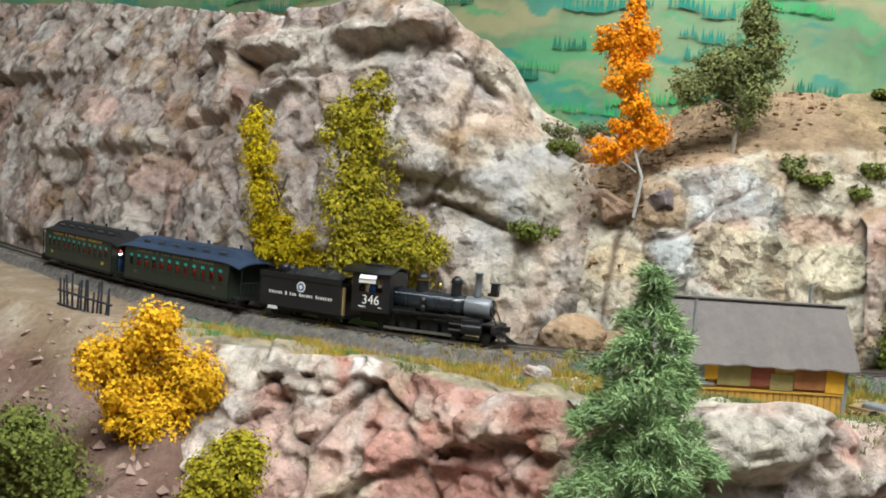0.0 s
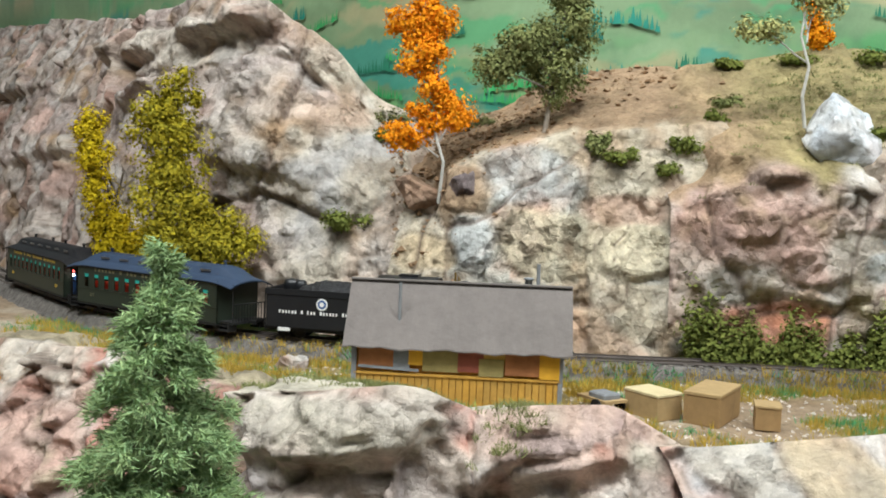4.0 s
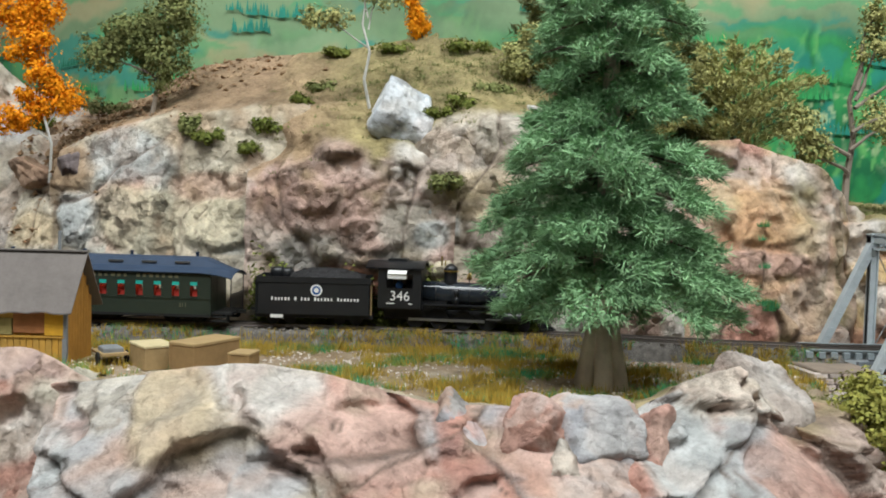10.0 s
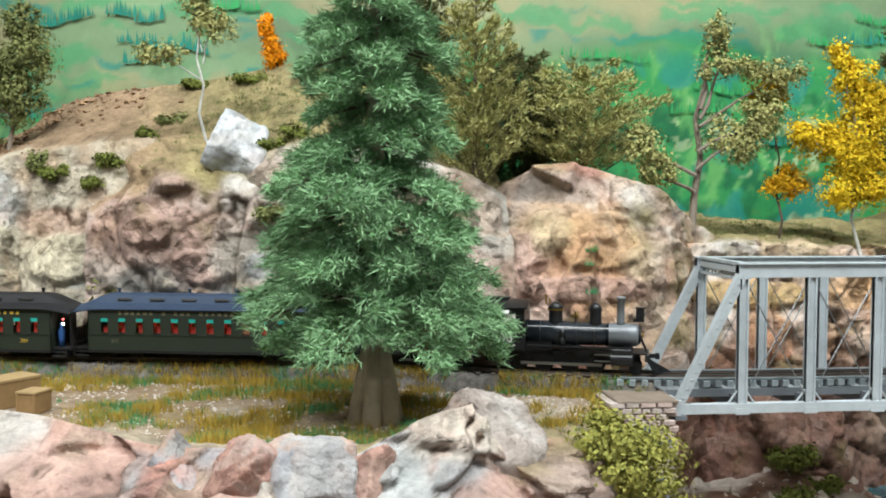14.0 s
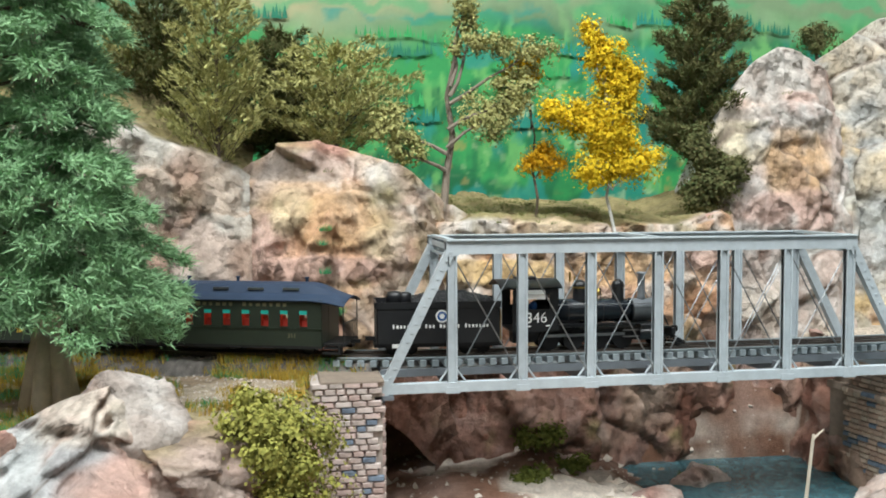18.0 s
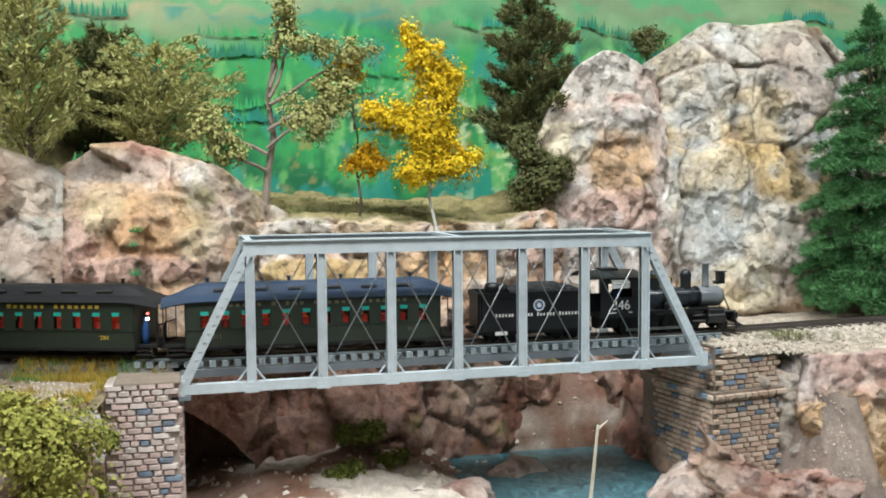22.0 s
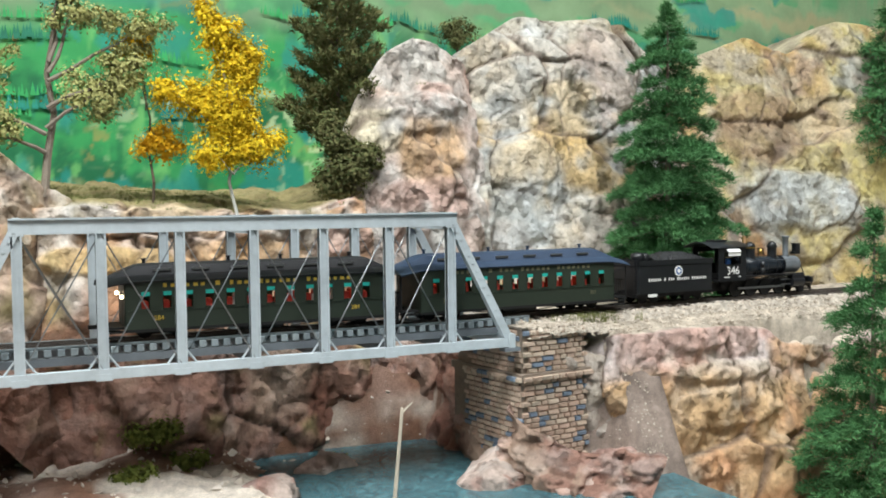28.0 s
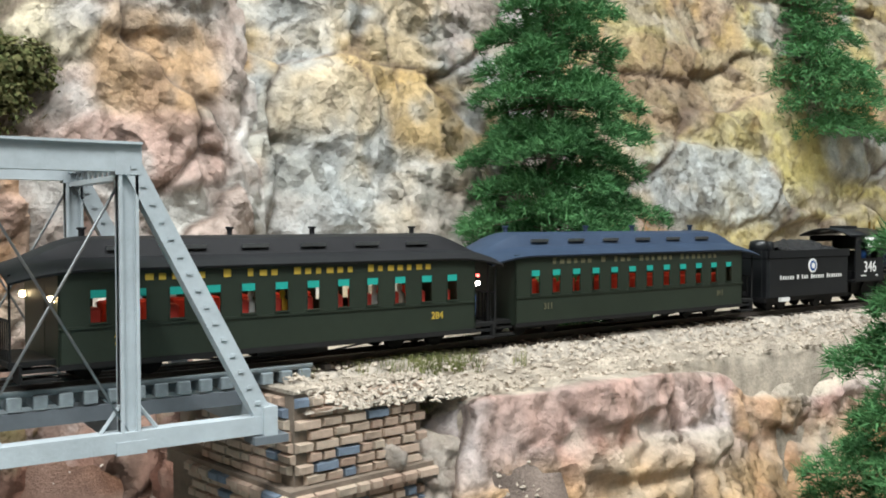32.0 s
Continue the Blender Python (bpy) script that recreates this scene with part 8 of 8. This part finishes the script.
def build_grass():
    """Static grass tufts and turf on the shelf, by colour; rubble, pebbles and grit."""
    rng = np.random.RandomState(2)
    n = 30000
    x = rng.uniform(-0.17, 0.505, n)
    y = front_edge(x) + (track_y(x) + 0.034 - front_edge(x)) * rng.uniform(0.0, 1.0, n)
    off = y - track_y(x)
    dens = grassy(np.stack([x, y], -1)) * np.where(np.abs(off) < 0.0118, 0, 1) * np.where(off > 0.0118, 0.9, 1)
    dens *= np.where((x > 0.035) & (x < 0.145) & (y > 0.498) & (y < 0.565), 0.05, 1)
    dens *= np.where((np.abs(x - 0.368) < 0.012) & (np.abs(y - 0.456) < 0.010), 0, 1)
    dens *= np.where(x < 0.10, 0.55, 1.0) * (0.25 + 0.75 * steps(vnoise(np.stack([x, y, 0 * x], -1) / 0.010, 515), -0.5, 0.3))
    keep = rng.uniform(size=n) < dens * 0.62
    x, y = x[keep], y[keep]
    ex = rng.uniform(-0.12, 0.50, 3600)
    ey = track_y(ex) - rng.uniform(0.0100, 0.0240, len(ex))
    thick = rng.uniform(size=len(ex)) < steps(fbm(np.stack([ex, ey, 0 * ex], -1) / 0.03, 3, 530), -0.25, 0.10) * np.where(ex < 0.12, 0.4, 1.0)
    x, y = np.r_[x, ex[thick]], np.r_[y, ey[thick]]
    z = np.where(y < front_edge(x) + 0.03, rest(x, y), ground_z(x, y))
    z = np.maximum(z, np.where(np.abs(y - track_y(x)) < 0.017, RAIL_Z - 0.0030 - 0.0085 * steps(np.abs(y - track_y(x)), 0.010, 0.017), 0))
    kind = fbm(np.stack([x, y, 0 * x], -1) / 0.018, 2, 520) + 0.20 * rng.normal(size=len(x))
    for mat_, pick, name, label, tall in ((GRASS_GOLD, kind < 0.10, "golden_grass", "golden static grass tufts along the track", 0.0046), (GRASS_GREEN, (kind >= 0.10) & (kind < 0.28), "green_grass", "olive green static grass tufts on the shelf", 0.0042), (GRASS_TEAL, kind >= 0.28, "turf_tuft", "blue-green turf tufts on the shelf", 0.0034)):
        tagged(part(name, tri_mesh(name, blades(rng, x[pick], y[pick], z[pick], 12, 0.0028, tall)), mat_), label, "grass", kind="stuff")
    # turf on ledges, hill and abutment
    spots = [(0.055, 0.482, 0.020, 0.012, 170), (0.115, 0.472, 0.012, 0.010, 60), (0.02, 0.50, 0.018, 0.010, 90), (-0.045, 0.595, 0.012, 0.008, 30), (0.10, 0.44, 0.010, 0.014, 60), (0.36, 0.62, 0.05, 0.03, 240), (0.29, 0.63, 0.04, 0.03, 200), (0.60, 0.62, 0.10, 0.04, 420), (0.835, 0.496, 0.010, 0.006, 60), (0.46, 0.44, 0.02, 0.014, 60)]
    hx, hy = [], []
    for cx, cy, rx, ry, m in spots:
        hx.append(cx + rx * rng.normal(size=m) * 0.6)
        hy.append(cy + ry * rng.normal(size=m) * 0.6)
    hx, hy = np.concatenate(hx), np.concatenate(hy)
    tagged(part("ledge_turf", tri_mesh("ledge_turf", blades(rng, hx, hy, rest(hx, hy), 16, 0.0030, 0.0024)), GRASS_HILL), "short grey-green turf on ledges and hillside", "grass", kind="stuff")
    gx, gy = 0.833 + 0.011 * rng.normal(size=150), 0.4935 + 0.0035 * rng.normal(size=150)
    tagged(part("abutment_grass", tri_mesh("abutment_grass", blades(rng, gx, gy, np.full(150, 1.1215), 14, 0.0022, 0.0060)), GRASS_HILL), "patch of green turf beside the stone abutment", "grass", kind="stuff")
    pale = material("pale_pebble", (0.56, 0.47, 0.38), 0.9, vary=0.2, second=(0.66, 0.60, 0.54), island=True)
    clod = material("brown_clod", (0.33, 0.21, 0.12), 0.95, vary=0.3, second=(0.22, 0.14, 0.08), island=True)
    grit = material("ballast_stone", (0.20, 0.185, 0.17), 0.95, vary=0.2, second=(0.32, 0.29, 0.26), island=True)
    gravel = material("tan_gravel", (0.62, 0.54, 0.45), 0.95, vary=0.2, second=(0.38, 0.32, 0.26), island=True)
    dusty = material("rose_rubble", (0.44, 0.31, 0.26), 0.95, vary=0.2, second=(0.28, 0.19, 0.15), island=True)
    x = rng.uniform(0.0, 0.50, 2600)
    y = front_edge(x) + 0.01 + (track_y(x) - 0.02 - front_edge(x)) * rng.uniform(size=len(x))
    tagged(part("pebbles", tri_mesh("pebbles", scatter(rng, x, y, ground_z(x, y), rng.uniform(0.0004, 0.0012, len(x)))), pale), "scattered pale pebbles on the shelf", "pebbles", kind="stuff")
    x = np.concatenate([rng.normal(0.09, 0.035, 700), rng.uniform(0.02, 0.24, 700), rng.normal(0.17, 0.05, 300)])
    y = np.concatenate([rng.normal(0.685, 0.02, 700), rng.uniform(0.68, 0.76, 700), rng.normal(0.70, 0.02, 300)])
    east = x > 0.065 + 0.6 * np.maximum(0, y - 0.70)
    x, y = x[east], y[east]
    tagged(part("soil_clods", tri_mesh("soil_clods", scatter(rng, x, y, rest(x, y), 0.0005 + 0.0022 * rng.uniform(size=len(x)) ** 3)), clod), "brown soil clods on the hill", "soil", kind="stuff")
    s = rng.uniform(0.3, 2.6, 26000)
    o = rng.normal(0, 0.011, len(s))
    p = np.stack([np.interp(s, ALONG, TRACK[:, 0]), np.interp(s, ALONG, TRACK[:, 1])], -1)
    q = np.stack([np.interp(s + 0.004, ALONG, TRACK[:, 0]), np.interp(s + 0.004, ALONG, TRACK[:, 1])], -1)
    t = (q - p) / np.linalg.norm(q - p, axis=1, keepdims=True)
    b = p + np.stack([-t[:, 1], t[:, 0]], -1) * o[:, None]
    zb = RAIL_Z - 0.0026 - 0.0085 * steps(np.abs(o), 0.010, 0.017)
    okay = ~((s > S_BRIDGE[0] - 0.004) & (s < S_BRIDGE[1] + 0.004)) & (np.abs(o) < 0.018)
    west = okay & (s < S_BRIDGE[0])
    tagged(part("ballast_stones", tri_mesh("ballast_stones", scatter(rng, b[west, 0], b[west, 1], zb[west], rng.uniform(0.0003, 0.0007, west.sum()))), grit), "grey ballast stones", "ballast", kind="stuff")
    x = rng.uniform(0.786, 1.35, 24000)
    y = 0.445 + 0.155 * rng.uniform(size=len(x)) ** 1.2
    off = np.abs(y - track_y(x))
    zz = np.maximum(ground_z(x, y), np.where(off < 0.034, RAIL_Z - 0.0027 - 0.0085 * steps(off, 0.010, 0.034), 0))
    zz = np.where((x < 0.827) & (y < 0.533), np.maximum(zz, 1.1235), zz)
    okay = zz > np.where(x < 0.86, 1.05, 1.10)
    tagged(part("gravel", tri_mesh("gravel", scatter(rng, x[okay], y[okay], zz[okay], rng.uniform(0.0003, 0.0010, okay.sum()))), gravel), "pale tan gravel bank beside the track", "gravel", kind="stuff")
    x = rng.uniform(-0.30, -0.06, 1500)
    y = rng.uniform(0.45, 0.80, 1500)
    low = y < front_edge(x)
    tagged(part("rubble", tri_mesh("rubble", scatter(rng, x[low], y[low], ground_z(x[low], y[low]), 0.0006 + 0.004 * rng.uniform(size=low.sum()) ** 4)), dusty), "rosy brown rubble on the ravine slope", "rubble", kind="stuff")
    x = rng.uniform(0.50, 0.80, 1400)
    y = rng.uniform(0.38, 0.60, 1400)
    tagged(part("river_gravel", tri_mesh("river_gravel", scatter(rng, x, y, ground_z(x, y), 0.0005 + 0.003 * rng.uniform(size=len(x)) ** 4)), pale), "pale stones along the river bed", "gravel", kind="stuff")


build_shed()
build_freight()
build_fence()
build_trees()
build_grass()


# ---- the train's run ----
def run_of(t):
    """How far along the track the smokestack stands at t seconds."""
    return float(np.interp(t, [0.0, 4.5, 9.0, 14.5, 21.0, 25.0, 28.0, 32.0], [0.8470, 1.0100, 1.1763, 1.3828, 1.6303, 1.7743, 1.8843, 2.0280]))


def stand(s, half):
    """The pose of a vehicle whose middle is at s along the track, borne at half to each side."""
    a, b = on_track(s - half), on_track(s + half)
    m = (a + b) / 2
    return Matrix.Translation((m[0], m[1], RAIL_Z)) @ Matrix.Rotation(math.atan2(b[1] - a[1], b[0] - a[0]), 4, "Z")


def motions():
    times = [i * 0.5 for i in range(65)]
    for ob, off, half in ((loco, 0.0, 0.03), (tender, -0.1045, 0.018), (coach_front, -0.2200, 0.045), (coach_rear, -0.3640, 0.045)):
        if ob is loco:
            walk(ob, [(t, stand(run_of(t) - 0.03, half) @ Matrix.Translation((0.03, 0, 0))) for t in times])
        else:
            walk(ob, [(t, stand(run_of(t) + off, half)) for t in times])
    for ob, x, r in ROLLING:
        gap = 0.2 if r > 0.004 else 0.125
        n = int(round(32 / gap))
        walk(ob, [(i * gap, Matrix.Translation((x, 0, r)) @ Matrix.Rotation((run_of(i * gap) - run_of(0)) / r, 4, "Y")) for i in range(n + 1)])
    for ob, x, y, r, crank in RODS:
        rows = []
        for i in range(161):
            a = (run_of(i * 0.2) - run_of(0)) / r
            rows.append((i * 0.2, Matrix.Translation((x - crank * math.sin(a), y, r - crank * math.cos(a)))))
        walk(ob, rows)


motions()
